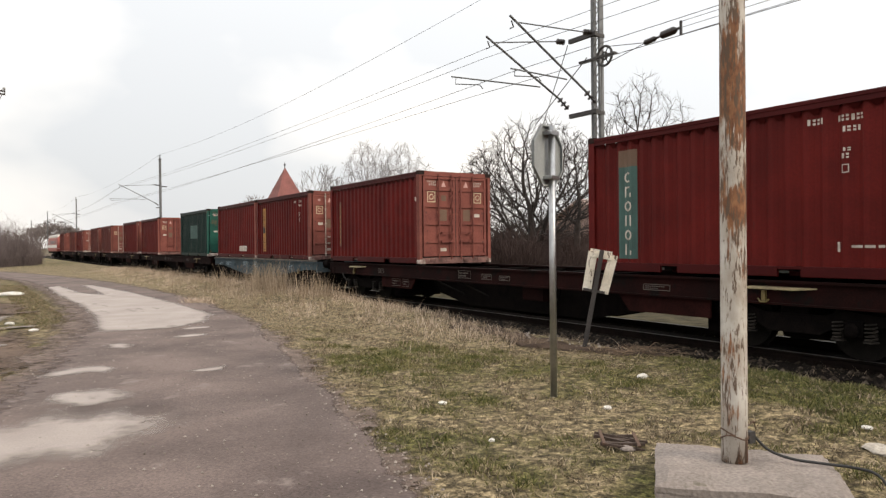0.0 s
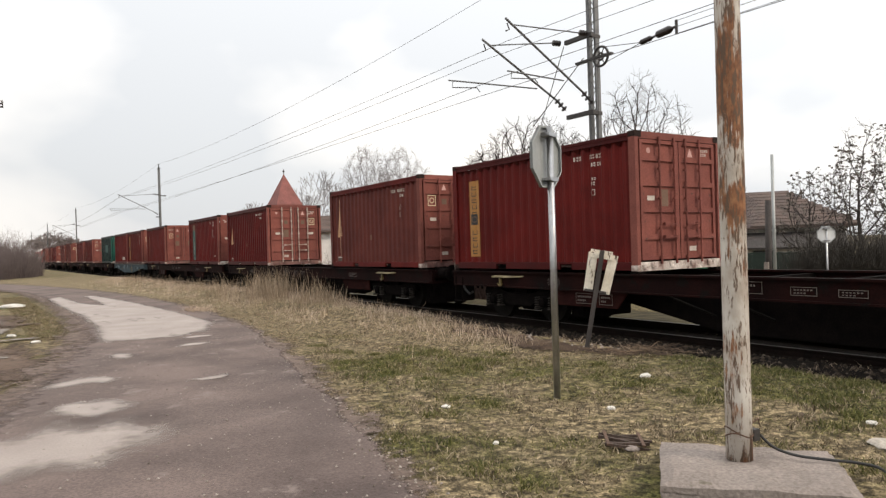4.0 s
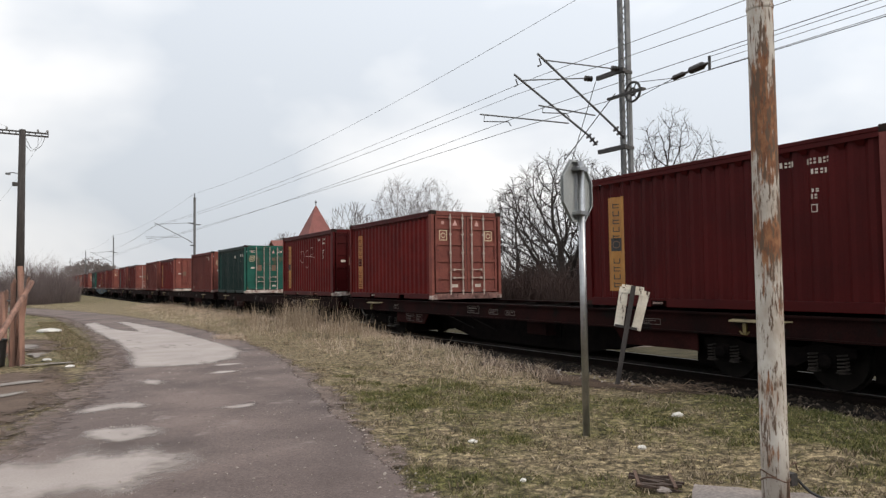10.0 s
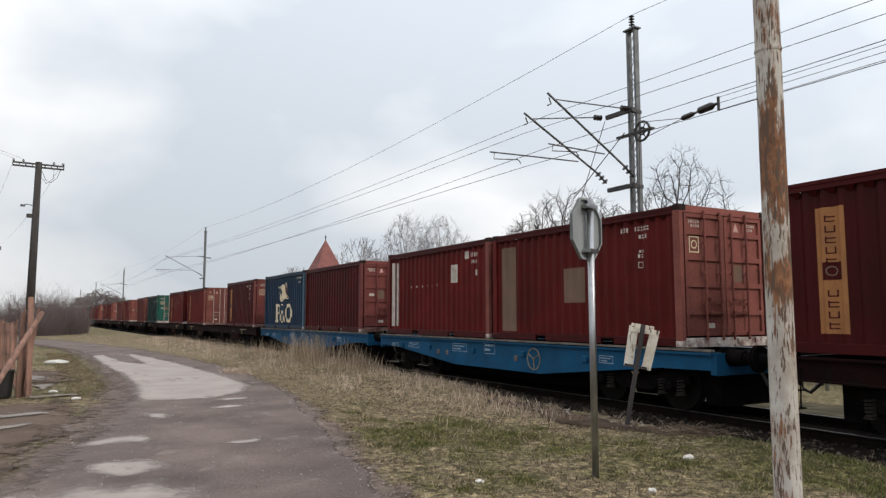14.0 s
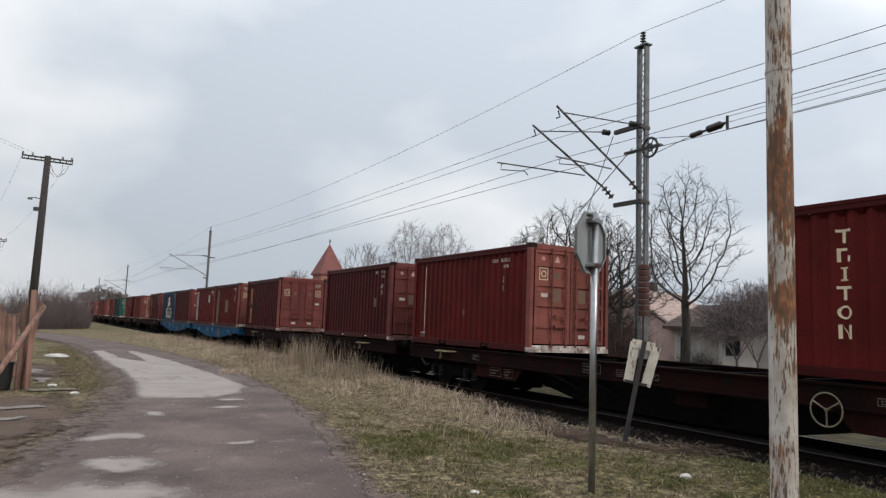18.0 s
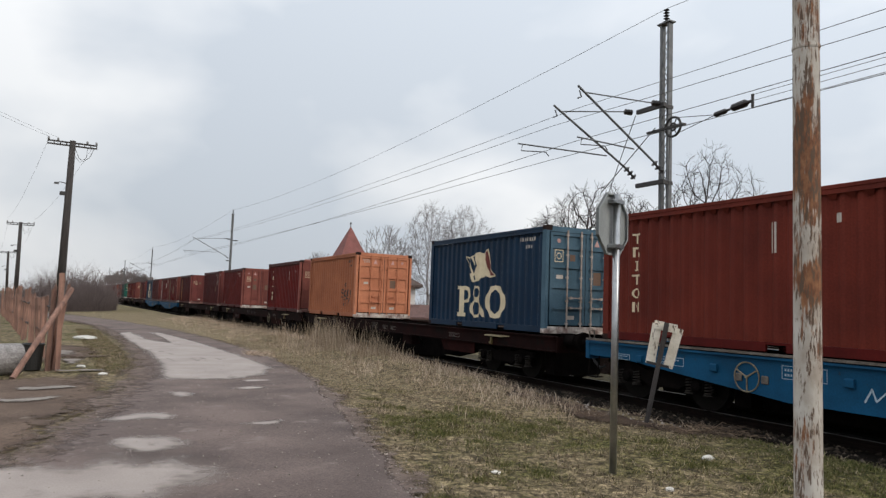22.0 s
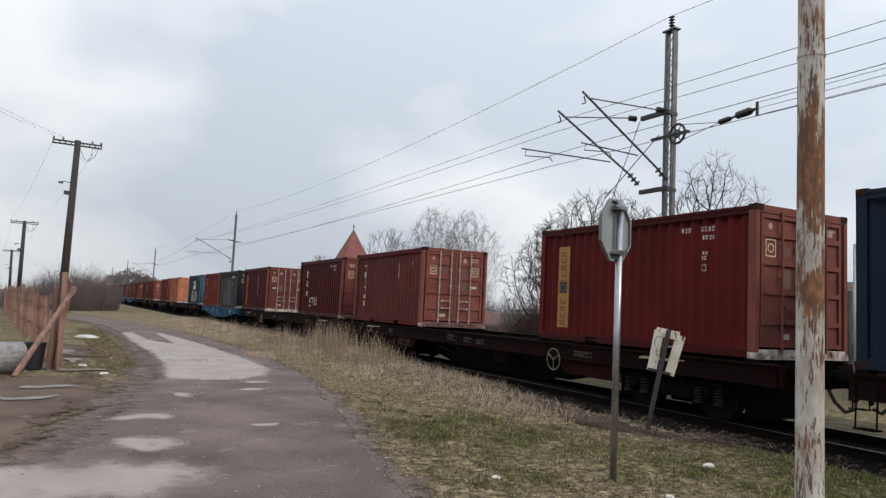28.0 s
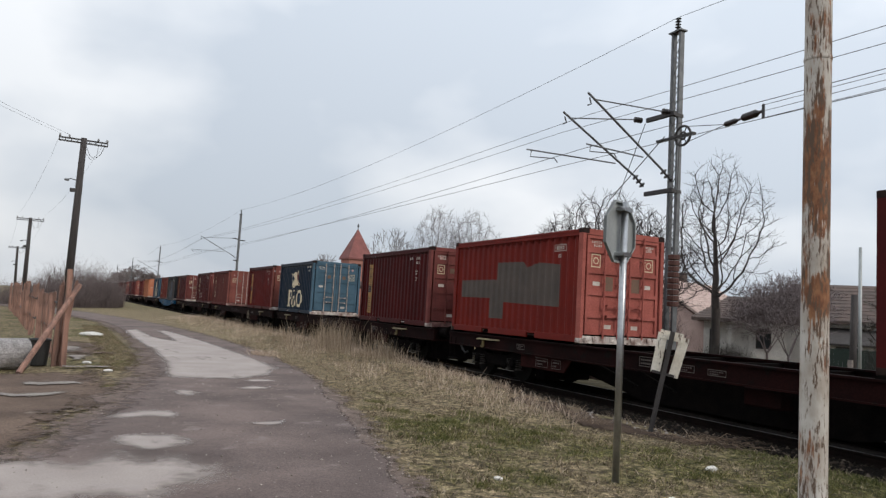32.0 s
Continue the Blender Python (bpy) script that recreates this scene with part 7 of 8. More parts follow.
def telegraph_pole(x, y, h, lean_):
    t = thing("telegraph_pole", "weathered timber telegraph pole with crossarm on concrete footing", "telegraph pole", "telegraph poles along the lane", pose(x, y, 0, 0, lean_, 0))
    part("shaft", Shape().tube((0, 0, 0.9), (0, 0, h), 0.19, 0.135, 12), OLDWOOD, t, smooth=True)
    for s in (-0.13, 0.13):
        part("footing_beam", Shape().box(s - 0.05, s + 0.05, -0.09, 0.09, -0.3, 2.2, c=0.01), CONCRETE, t)
    for z in (0.9, 1.7):
        part("binding", Shape().ring((0, 0, z), (0, 0, 1), 0.19, 0.014, 16, 5), DARKSTEEL, t)
    arm = Shape().box(-1.02, 1.02, -0.05, 0.05, h - 0.12, h - 0.06).box(-1.02, 1.02, -0.05, 0.05, h - 0.26, h - 0.2)
    for q in range(9):
        arm.box(-1.0 + q * 0.25 - 0.02, -1.0 + q * 0.25 + 0.02, -0.045, 0.045, h - 0.2, h - 0.12)
    part("crossarm", arm, DARKSTEEL, t)
    for q in (-0.98, -0.6, 0.6, 0.98):
        part("pin_insulator", Shape().lathe([(0, 0.02), (0.04, 0.05), (0.1, 0.045), (0.14, 0.02)], (q, 0, h - 0.06), (0, 0, 1), 10), mat("grey_porcelain", (0.25, 0.25, 0.25)), t)
    part("loose_wire", Shape().path([(0.1, 0, h - 0.3), (0.3, 0.05, h - 0.75), (0.5, 0, h - 0.9), (0.75, 0, h - 0.65), (0.9, 0, h - 0.2)], 0.012, 5).path([(0.05, 0, h - 0.6), (0.35, 0, h - 0.95), (0.6, 0, h - 0.7), (0.62, 0, h - 0.25)], 0.01, 5), WIRE, t)
    part("lamp_bracket", Shape().path([(-0.1, 0, h - 2.0), (-0.35, 0, h - 1.95), (-0.5, 0, h - 1.98)], 0.02, 6).box(-0.62, -0.42, -0.08, 0.08, h - 2.06, h - 1.98, c=0.02), STEEL, t)
    part("switch_box", Shape().box(-0.36, -0.12, -0.07, 0.07, h - 2.55, h - 2.38, c=0.02), DARKSTEEL, t)
    return t


telegraph_pole(0.16, 36.2, 8.62, 0.3)
telegraph_pole(-2.95, 69.5, 7.5, -0.6)
telegraph_pole(-5.7, 110.0, 6.9, -2.0)
wire("telegraph_wire", "thin sagging telegraph wires along the lane", [((0.2 + d, 36.2, 8.7), (-3.0 + d, 69.5, 7.8), 0.5) for d in (-0.95, 0.95)] + [((-3.0 + d, 69.5, 7.5), (-6.0 + d, 110, 6.9), 0.6) for d in (-0.95, 0.95)] + [((0.2 + d, 36.2, 8.7), (-9 + d, 10, 8.2), 0.4) for d in (-0.95, -0.6)], 0.006)


# ---- bare trees ----
def bare_tree(x, y, height, seed, spread=0.5, levels=6, trunk=0.16, bark=None, first=0.28, fork=3, droop=0.0, label="bare deciduous tree in winter", twigs=1.0, rmin=0.011):
    rg = random.Random(seed)
    base = ground_z(x, y) - 0.05
    t = thing("tree", label, "tree", "", pose(x, y, base, 0, 0, rg.uniform(0, 360)))
    trunk_sh, limbs, twig = Shape(), Shape(), Shape()
    tips = []

    def grow(p, d, length, r, level):
        n = 3 if level < 3 else 2
        for i in range(n):
            q = p + d * (length / n)
            r = max(r, rmin)
            r1 = max(rmin, r * (0.88 if level else 0.9))
            (trunk_sh if level == 0 else limbs if level < 4 else twig).tube(p, q, r, r1, 7 if level < 2 else (5 if level < 4 else 3), False)
            p, r = q, r1
            wob = 0.16 if level else 0.05
            d = (d + Vector((rg.uniform(-wob, wob), rg.uniform(-wob, wob), rg.uniform(-0.04, 0.1) - droop * level * 0.05))).normalized()
            if level >= 2 and i < n - 1 and rg.random() < 0.75 * twigs:
                side = d.orthogonal().normalized()
                side.rotate(Matrix.Rotation(rg.uniform(0, 6.28), 3, d))
                if level < levels:
                    grow(p, (d + side * rg.uniform(0.6, 1.0)).normalized(), length * rg.uniform(0.45, 0.65), r * 0.5, min(level + 2, levels))
        if level >= levels:
            tips.append(p)
            return
        k = fork if level < 2 else (3 if rg.random() < 0.45 * twigs else 2)
        turn0 = rg.uniform(0, 6.28)
        for j in range(k):
            side = d.orthogonal().normalized()
            side.rotate(Matrix.Rotation(turn0 + 6.283 * j / k + rg.uniform(-0.5, 0.5), 3, d))
            nd = (d + side * spread * rg.uniform(0.7, 1.35) + Vector((0, 0, 0.12 - droop * 0.12 * level))).normalized()
            grow(p, nd, length * rg.uniform(0.66, 0.86), r * (rg.uniform(0.58, 0.7) if level < 1 else rg.uniform(0.48, 0.6)), level + 1)

    total = sum(0.76 ** k for k in range(levels)) * 0.9
    l0 = height * first
    grow(Vector((0, 0, 0)), Vector((0, 0, 1)), l0, trunk, 0)
    allz = max((p.z for p in tips), default=height)
    s = height / allz
    for sh in (trunk_sh, limbs, twig):
        sh.v = [(a * s, b * s, c * s) for a, b, c in sh.v]
    part("trunk", trunk_sh, bark or BARK, t, smooth=True)
    tagged(part("crown", limbs, bark or BARK, t), "", "", "", "stuff")
    tagged(part("twig_mass", twig, bark or FINETWIG, t), "", "", "", "stuff")
    return t


def polar(az, d):
    return d * math.sin(radians(az)), d * math.cos(radians(az))


def thicket(name, spots, seed, label, material=None, height=2.0, n=900, stout=0.008):
    """Bushes: a mass of crooked upright stems with side twigs."""
    rg = random.Random(seed)
    sh = Shape()
    for i in range(n):
        x, y, w, hh = rg.choice(spots)
        a, r = rg.uniform(0, 6.28), w * math.sqrt(rg.random())
        px, py = x + r * math.cos(a), y + r * math.sin(a)
        h = height * hh * rg.uniform(0.45, 1.1) * (1 - 0.35 * (r / w) ** 2)
        p = Vector((px, py, ground_z(px, py) - 0.05))
        d = Vector((rg.uniform(-0.4, 0.4), rg.uniform(-0.4, 0.4), 1)).normalized()
        rad = stout + 0.006 * h
        for k in range(4):
            q = p + d * (h / 4)
            sh.tube(p, q, rad, rad * 0.7, 3, False)
            rad *= 0.7
            for _ in range(2):
                e = (d * 0.6 + Vector((rg.uniform(-1, 1), rg.uniform(-1, 1), rg.uniform(0, 0.8)))).normalized()
                sh.tube(q, q + e * h * rg.uniform(0.12, 0.3), rad * 0.6, rad * 0.25, 3, False)
            p = q
            d = (d + Vector((rg.uniform(-0.3, 0.3), rg.uniform(-0.3, 0.3), 0.1))).normalized()
    return tagged(part(name, sh, material or TWIG), label, "bush", "", "stuff")


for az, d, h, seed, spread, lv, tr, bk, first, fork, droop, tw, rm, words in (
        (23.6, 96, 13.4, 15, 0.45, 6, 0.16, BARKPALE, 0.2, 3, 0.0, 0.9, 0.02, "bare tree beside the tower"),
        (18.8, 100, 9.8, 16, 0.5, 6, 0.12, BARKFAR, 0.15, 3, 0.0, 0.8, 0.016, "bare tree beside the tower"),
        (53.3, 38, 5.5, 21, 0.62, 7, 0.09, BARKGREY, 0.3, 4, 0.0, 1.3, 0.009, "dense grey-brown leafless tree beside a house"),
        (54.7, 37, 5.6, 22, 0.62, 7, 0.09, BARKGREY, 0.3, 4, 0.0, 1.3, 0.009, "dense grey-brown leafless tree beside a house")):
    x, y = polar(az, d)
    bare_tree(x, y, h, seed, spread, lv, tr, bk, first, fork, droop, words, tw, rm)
def crown_tree(az, dist, height, label, bare, wide, fork, seed, trunk=0.14, bark=None, fine=None, points=1100, step=0.17, twig=0.3, fat=0.0065, leafy=0.0):
    """A bare tree whose limbs grow towards points spread through an egg-shaped crown.
    bare: height of the crown's foot, wide: its half width, fork: height where the trunk parts."""
    rg = np.random.RandomState(seed)
    pr = random.Random(seed)
    x, y = polar(az, dist)
    t = thing("tree", label, "tree", "", pose(x, y, ground_z(x, y) - 0.05))
    mid, half = (height + bare) / 2, (height - bare) / 2
    q = rg.normal(size=(points, 3))
    q /= np.linalg.norm(q, axis=1)[:, None]
    q *= (0.03 + 0.97 * rg.rand(points, 1)) ** 0.4
    lump = 1 + 0.22 * np.sin(3.1 * np.arctan2(q[:, 1], q[:, 0]) + seed) * (1 - q[:, 2] ** 2)
    egg = 1 - 0.25 * q[:, 2]
    att = np.stack([q[:, 0] * wide * lump * egg, q[:, 1] * wide * lump * egg, mid + q[:, 2] * half], 1)
    nodes = [np.array([0, 0, k * step]) for k in range(int(fork / step) + 1)]
    parent = [k - 1 for k in range(len(nodes))]
    best = np.full(points, 1e9)
    who = np.zeros(points, int)
    fresh = list(range(len(nodes)))
    buds = [0] * len(nodes)
    for _ in range(90):
        new_pts = np.array([nodes[k] for k in fresh])
        d = np.linalg.norm(att[:, None] - new_pts[None], axis=2)
        k = d.argmin(1)
        m = d[np.arange(len(att)), k]
        better = m < best
        best[better], who[better] = m[better], np.array(fresh)[k[better]]
        keep = (best > step * 1.6) & np.array([buds[n] < 4 for n in who], bool)
        att, best, who = att[keep], best[keep], who[keep]
        if not len(att):
            break
        fresh = []
        for n in np.unique(who):
            pull = att[who == n] - nodes[n]
            pull = (pull / np.linalg.norm(pull, axis=1)[:, None]).sum(0)
            course = nodes[n] - nodes[parent[n]] if n else np.array([0, 0, step])
            pull = pull / (np.linalg.norm(pull) + 1e-6) + 0.6 * course / step + rg.normal(size=3) * 0.17 + (0, 0, 0.1)
            spot = nodes[n] + pull / np.linalg.norm(pull) * step
            buds[n] += 1
            buds.append(0)
            fresh.append(len(nodes))
            nodes.append(spot)
            parent.append(int(n))
        if len(nodes) > 5200:
            break
    count = len(nodes)
    load, kids = np.zeros(count), np.zeros(count, int)
    for n in range(count - 1, 0, -1):
        load[n] = max(load[n], 1.0)
        load[parent[n]] += load[n]
        kids[parent[n]] += 1
    thick = np.maximum(fat, trunk * (load / max(load[0], 1)) ** 0.56)
    stem, limbs, spray, dry = Shape(), Shape(), Shape(), Shape()
    for n in range(1, count):
        p = parent[n]
        target = stem if p < fork / step else limbs if thick[n] > 0.016 else spray
        r0 = min(thick[p], thick[n] * 1.35)
        target.tube(nodes[p], nodes[n], r0, thick[n], 8 if target is stem else 5 if target is limbs else 3, False)
        if thick[n] < 0.02:
            out = Vector(nodes[n] - nodes[p]).normalized()
            for _ in range(4 if kids[n] == 0 else 2 if pr.random() < 0.6 else 1):
                e = (out + Vector((pr.uniform(-1, 1), pr.uniform(-1, 1), pr.uniform(-0.5, 0.9))) * 0.9).normalized()
                a = Vector(nodes[n])
                b = a + e * twig * pr.uniform(0.5, 1.2)
                spray.tube(a, b, fat, fat * 0.55, 3, False)
                if pr.random() < leafy:
                    for _ in range(3):
                        u = Vector((pr.uniform(-1, 1), pr.uniform(-1, 1), pr.uniform(-1, 0.4))).normalized() * 0.16
                        w = u.orthogonal().normalized() * 0.06
                        dry.add([b, b + u * 0.5 + w, b + u, b + u * 0.5 - w], [(0, 1, 2, 3)])
    part("trunk", stem, bark or BARKDARK, t, smooth=True)
    tagged(part("crown", limbs, bark or BARKDARK, t), "", "", "", "stuff")
    tagged(part("twig_mass", spray, fine or FINETWIG, t), "", "", "", "stuff")
    if leafy:
        tagged(part("dry_leaves", dry, mat("dry_brown_leaf", (0.055, 0.042, 0.03), (0.035, 0.028, 0.02)), t), "", "", "", "stuff")
    return t


crown_tree(64.8, 36, 7.6, "bare tree with a few dry leaves", 1.8, 1.7, 0.9, 23, 0.12, BARKDARK, points=800, step=0.24, twig=0.4, leafy=0.34)
crown_tree(61.6, 37, 5.7, "small bare tree with dry leaves", 1.4, 1.5, 0.8, 24, 0.1, BARKDARK, points=650, step=0.24, twig=0.4, leafy=0.34)
crown_tree(67.5, 34, 7.4, "tall bare tree with a few dry leaves", 1.8, 1.8, 1.0, 25, 0.12, BARKDARK, points=800, step=0.24, twig=0.4, leafy=0.34)
crown_tree(41.3, 31, 8.1, "spreading dense bare tree behind the railway", 2.1, 3.9, 2.3, 9, 0.36, points=2400, step=0.17, twig=0.42)
crown_tree(37.4, 32, 7.0, "slender forked bare tree behind the railway", 1.4, 1.9, 1.0, 12, 0.15, points=1300, step=0.15, twig=0.34)
crown_tree(44.6, 30, 7.2, "twiggy bare tree behind the railway", 3.2, 1.9, 0.9, 18, 0.15, points=1000, step=0.17, twig=0.32)
crown_tree(49.7, 34, 10.4, "tall bare tree in front of a white house", 3.6, 2.3, 3.4, 4, 0.19, BARKDARK, points=900, step=0.2, twig=0.5)
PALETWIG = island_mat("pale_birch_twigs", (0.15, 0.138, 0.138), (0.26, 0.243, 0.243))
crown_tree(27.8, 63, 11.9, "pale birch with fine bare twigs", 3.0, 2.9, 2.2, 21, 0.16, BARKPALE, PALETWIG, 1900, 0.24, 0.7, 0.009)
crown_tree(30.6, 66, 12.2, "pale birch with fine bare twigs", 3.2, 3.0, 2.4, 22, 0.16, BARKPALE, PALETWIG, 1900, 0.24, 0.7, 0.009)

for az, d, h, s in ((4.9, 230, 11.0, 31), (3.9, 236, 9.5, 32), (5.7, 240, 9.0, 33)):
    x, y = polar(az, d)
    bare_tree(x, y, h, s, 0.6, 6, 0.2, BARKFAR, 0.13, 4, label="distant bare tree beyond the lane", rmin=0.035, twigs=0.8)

# scrub brown lightened to stand for haze
SCRUB = island_mat("brown_scrub", (0.105, 0.084, 0.08), (0.19, 0.152, 0.146))
thicket("roadside_thicket", [(polar(2.3, 84)[0], 84, 2.6, 1.4), (polar(1.2, 76)[0], 76, 3.4, 1.7), (polar(0.0, 72)[0], 72, 3.0, 1.3), (polar(-1.6, 70)[0], 70, 3.2, 0.9), (polar(1.6, 80)[0], 80, 3.4, 1.3)], 3, "brown leafless thicket beside the lane", SCRUB, 2.45, 4200)
REDSCRUB = island_mat("red_brown_scrub", (0.03, 0.02, 0.018), (0.085, 0.058, 0.052))
thicket("hedge", [(*polar(36.3 + k * 1.15, 28 + (k % 3)), 1.2, 0.8 + 0.25 * (k % 2)) for k in range(8)], 5, "dense red-brown bushes behind the track", REDSCRUB, 2.7, 9000, 0.011)
thicket("hedge", [(*polar(38 + k * 1.2, 36 + (k % 2)), 1.4, 0.8 + 0.2 * (k % 3)) for k in range(6)], 15, "second row of red-brown bushes behind the track", REDSCRUB, 3.1, 6000, 0.014)
# far thickets: haze is painted in as pale grey and pale brown stems
thicket("grey_thicket", [(*polar(30.5 + k * 0.75, 82 + 3 * (k % 3)), 2.0, 0.75 + 0.25 * (k % 3)) for k in range(8)], 27, "tall leafless thicket behind the railway, greyed for haze", mat("grey_far_twigs", (0.19, 0.17, 0.172), (0.14, 0.125, 0.127), 0.5, 5), 4.3, 1500)
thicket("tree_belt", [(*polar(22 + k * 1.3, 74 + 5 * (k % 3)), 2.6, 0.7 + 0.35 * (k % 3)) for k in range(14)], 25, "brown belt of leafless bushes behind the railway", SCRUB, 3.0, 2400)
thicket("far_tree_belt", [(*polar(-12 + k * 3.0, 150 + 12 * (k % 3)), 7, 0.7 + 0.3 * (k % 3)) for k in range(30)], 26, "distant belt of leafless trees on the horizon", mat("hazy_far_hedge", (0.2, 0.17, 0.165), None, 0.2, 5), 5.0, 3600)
thicket("hedge", [(*polar(49.6 + k * 0.8, 33), 0.5, 1.0) for k in range(3)], 6, "low dark hedge in front of the house", mat("dark_hedge", (0.035, 0.03, 0.025)), 1.8, 1500)
thicket("hedge", [(polar(62 + k * 1.6, 31)[0], polar(62 + k * 1.6, 31)[1], 1.0, 1.0) for k in range(5)], 8, "dark bushes along the far lane", mat("dark_hedge", (0.035, 0.03, 0.025)), 2.7, 4200)
thicket("hedge", [(polar(20 + k * 2.2, 60 - k)[0], polar(20 + k * 2.2, 60 - k)[1], 2.0, 1.0) for k in range(8)], 7, "brown bushes behind the track", None, 2.6, 1200)


# ---- houses and tower behind the railway ----
def hip_roof(w, d, z0, z1, over=0.6, ridge=0.4):
    sh = Shape()
    a, b, c = w / 2 + over, d / 2 + over, max(0.1, w * ridge / 2)
    v = [(-a, -b, z0), (a, -b, z0), (a, b, z0), (-a, b, z0), (-c, 0, z1), (c, 0, z1)]
    u = [(x, y, z - 0.12) for x, y, z in v[:4]]
    sh.add(v + u, [(0, 1, 5, 4), (1, 2, 5), (2, 3, 4, 5), (3, 0, 4), (6, 7, 1, 0), (7, 8, 2, 1), (8, 9, 3, 2), (9, 6, 0, 3), (9, 8, 7, 6)])
    return sh


def gable_roof(w, d, z0, z1, over=0.35):
    sh = Shape()
    a, b, e = w / 2 + over, d / 2 + over, 0.14
    sh.add([(-a, -b, z0), (a, -b, z0), (a, 0, z1), (-a, 0, z1), (-a, b, z0), (a, b, z0), (-a, -b, z0 - e), (a, -b, z0 - e), (a, 0, z1 - e), (-a, 0, z1 - e), (-a, b, z0 - e), (a, b, z0 - e)],
           [(0, 1, 2, 3), (3, 2, 5, 4), (7, 6, 9, 8), (8, 9, 10, 11), (0, 6, 7, 1), (4, 5, 11, 10), (1, 7, 8, 2), (2, 8, 11, 5), (0, 3, 9, 6), (3, 4, 10, 9)])
    return sh


def tile_rows(roof, w, d, z0, z1, material, over, hip):
    """Courses of tiles on the slope that faces the railway, each a thin slab."""
    n = 11
    b = d / 2 + over
    for k in range(n):
        f0, f1 = k / n, (k + 1) / n
        half = (w / 2 + over) * (1 - f0) + (w * 0.2 if hip else w / 2 + over) * f0
        sh = Shape()
        ya, yb = -b * (1 - f0), -b * (1 - f1)
        za, zb = z0 + (z1 - z0) * f0, z0 + (z1 - z0) * f1
        sh.add([(-half, ya, za + 0.045), (half, ya, za + 0.045), (half, yb, zb + 0.02), (-half, yb, zb + 0.02), (-half, ya, za + 0.01), (half, ya, za + 0.01)], [(0, 1, 2, 3), (4, 5, 1, 0)])
        part("tile_course", sh, material, roof)


def house(az, d, w, depth, eave, ridge, turn, wall, label, windows, hip=True, z=-0.92, chimney=True, tile=None):
    x, y = polar(az, d)
    t = thing("house", label, "house", "houses behind the railway", pose(x, y, z, 0, 0, turn))
    th = 0.3
    # front wall with real openings, others plain
    xs = sorted({-w / 2, w / 2, *(e for a, b, _, _ in windows for e in (a, b))})
    front = Shape()
    for x0, x1 in zip(xs, xs[1:]):
        hole = [q for q in windows if q[0] <= x0 and q[1] >= x1]
        if hole:
            front.box(x0, x1, -depth / 2, -depth / 2 + th, 0, hole[0][2])
            front.box(x0, x1, -depth / 2, -depth / 2 + th, hole[0][3], eave)
        else:
            front.box(x0, x1, -depth / 2, -depth / 2 + th, 0, eave)
    part("wall", front, wall, t)
    part("wall", Shape().box(-w / 2, w / 2, depth / 2 - th, depth / 2, 0, eave), wall, t)
    for s in (-1, 1):
        g = Shape().box(s * w / 2 - (th if s > 0 else 0), s * w / 2 + (0 if s > 0 else th), -depth / 2 + th, depth / 2 - th, 0, eave)
        if not hip:
            xx = s * w / 2 - (th if s > 0 else 0)
            g.prism([(xx, -depth / 2 + th, eave), (xx, depth / 2 - th, eave), (xx, 0, ridge - 0.25)], (th, 0, 0))
        part("wall", g, wall, t)
    for a, b, c, e in windows:
        wn_ = part("window", Shape().box(a, b, -depth / 2 + 0.16, -depth / 2 + 0.18, c, e), GLASSD, t)
        fr = Shape().box(a, b, -depth / 2 + 0.1, -depth / 2 + 0.16, c, c + 0.07).box(a, b, -depth / 2 + 0.1, -depth / 2 + 0.16, e - 0.07, e)
        for q in (a, (a + b) / 2 - 0.03, b - 0.06):
            fr.box(q, q + 0.06, -depth / 2 + 0.1, -depth / 2 + 0.16, c, e)
        part("window_frame", fr, LOCOWHITE if a % 2 > 1 else OLDWOOD, wn_)
        part("window_sill", Shape().box(a - 0.08, b + 0.08, -depth / 2 - 0.08, -depth / 2 + 0.1, c - 0.06, c), CONCRETE, wn_)
    roof = part("roof", (hip_roof if hip else gable_roof)(w, depth, eave, ridge), tile or TILE, t)
    tile_rows(roof, w, depth, eave, ridge, tile or TILE, 0.6 if hip else 0.35, hip)
    if chimney:
        part("chimney", Shape().box(w * 0.12, w * 0.12 + 0.5, 0.4, 0.9, ridge - 1.2, ridge + 0.7).box(w * 0.12 - 0.05, w * 0.12 + 0.55, 0.35, 0.95, ridge + 0.6, ridge + 0.7), TILE, t)
    part("plinth", Shape().box(-w / 2 - 0.05, w / 2 + 0.05, -depth / 2 - 0.05, -depth / 2, 0, 0.45), CONCRETE, t)
    return t


white_house = house(51.7, 44, 4.0, 7.5, 2.95, 4.3, -51.7, PLASTER, "low white plastered house with a hipped tile roof", [(-1.7, -1.2, 0.4, 2.4)], True, chimney=False)
part("wing", Shape().box(0.25, 2.0, -4.35, -3.75, 0, 2.9), PLASTER, white_house, "wing standing forward of the wall")
wing_window = part("window", Shape().box(0.62, 1.2, -4.365, -4.35, 1.6, 2.5), GLASSD, white_house)
part("window_frame", Shape().box(0.55, 0.62, -4.39, -4.35, 1.53, 2.57).box(1.2, 1.27, -4.39, -4.35, 1.53, 2.57).box(0.62, 1.2, -4.39, -4.35, 2.5, 2.57).box(0.62, 1.2, -4.39, -4.35, 1.53, 1.6).box(0.89, 0.93, -4.385, -4.365, 1.6, 2.5), OLDWOOD, wing_window)
part("porch_post", Shape().box(-0.75, -0.6, -4.2, -4.05, 0, 2.9), PLASTER, white_house)
house(47.2, 50, 7.5, 9, 2.4, 5.4, -47 + 60, PINK, "old pink house with a steep pale gable roof", [(-2.6, -1.6, 0.9, 2.0)], False, tile=mat("pale_old_tile", (0.42, 0.31, 0.27)))
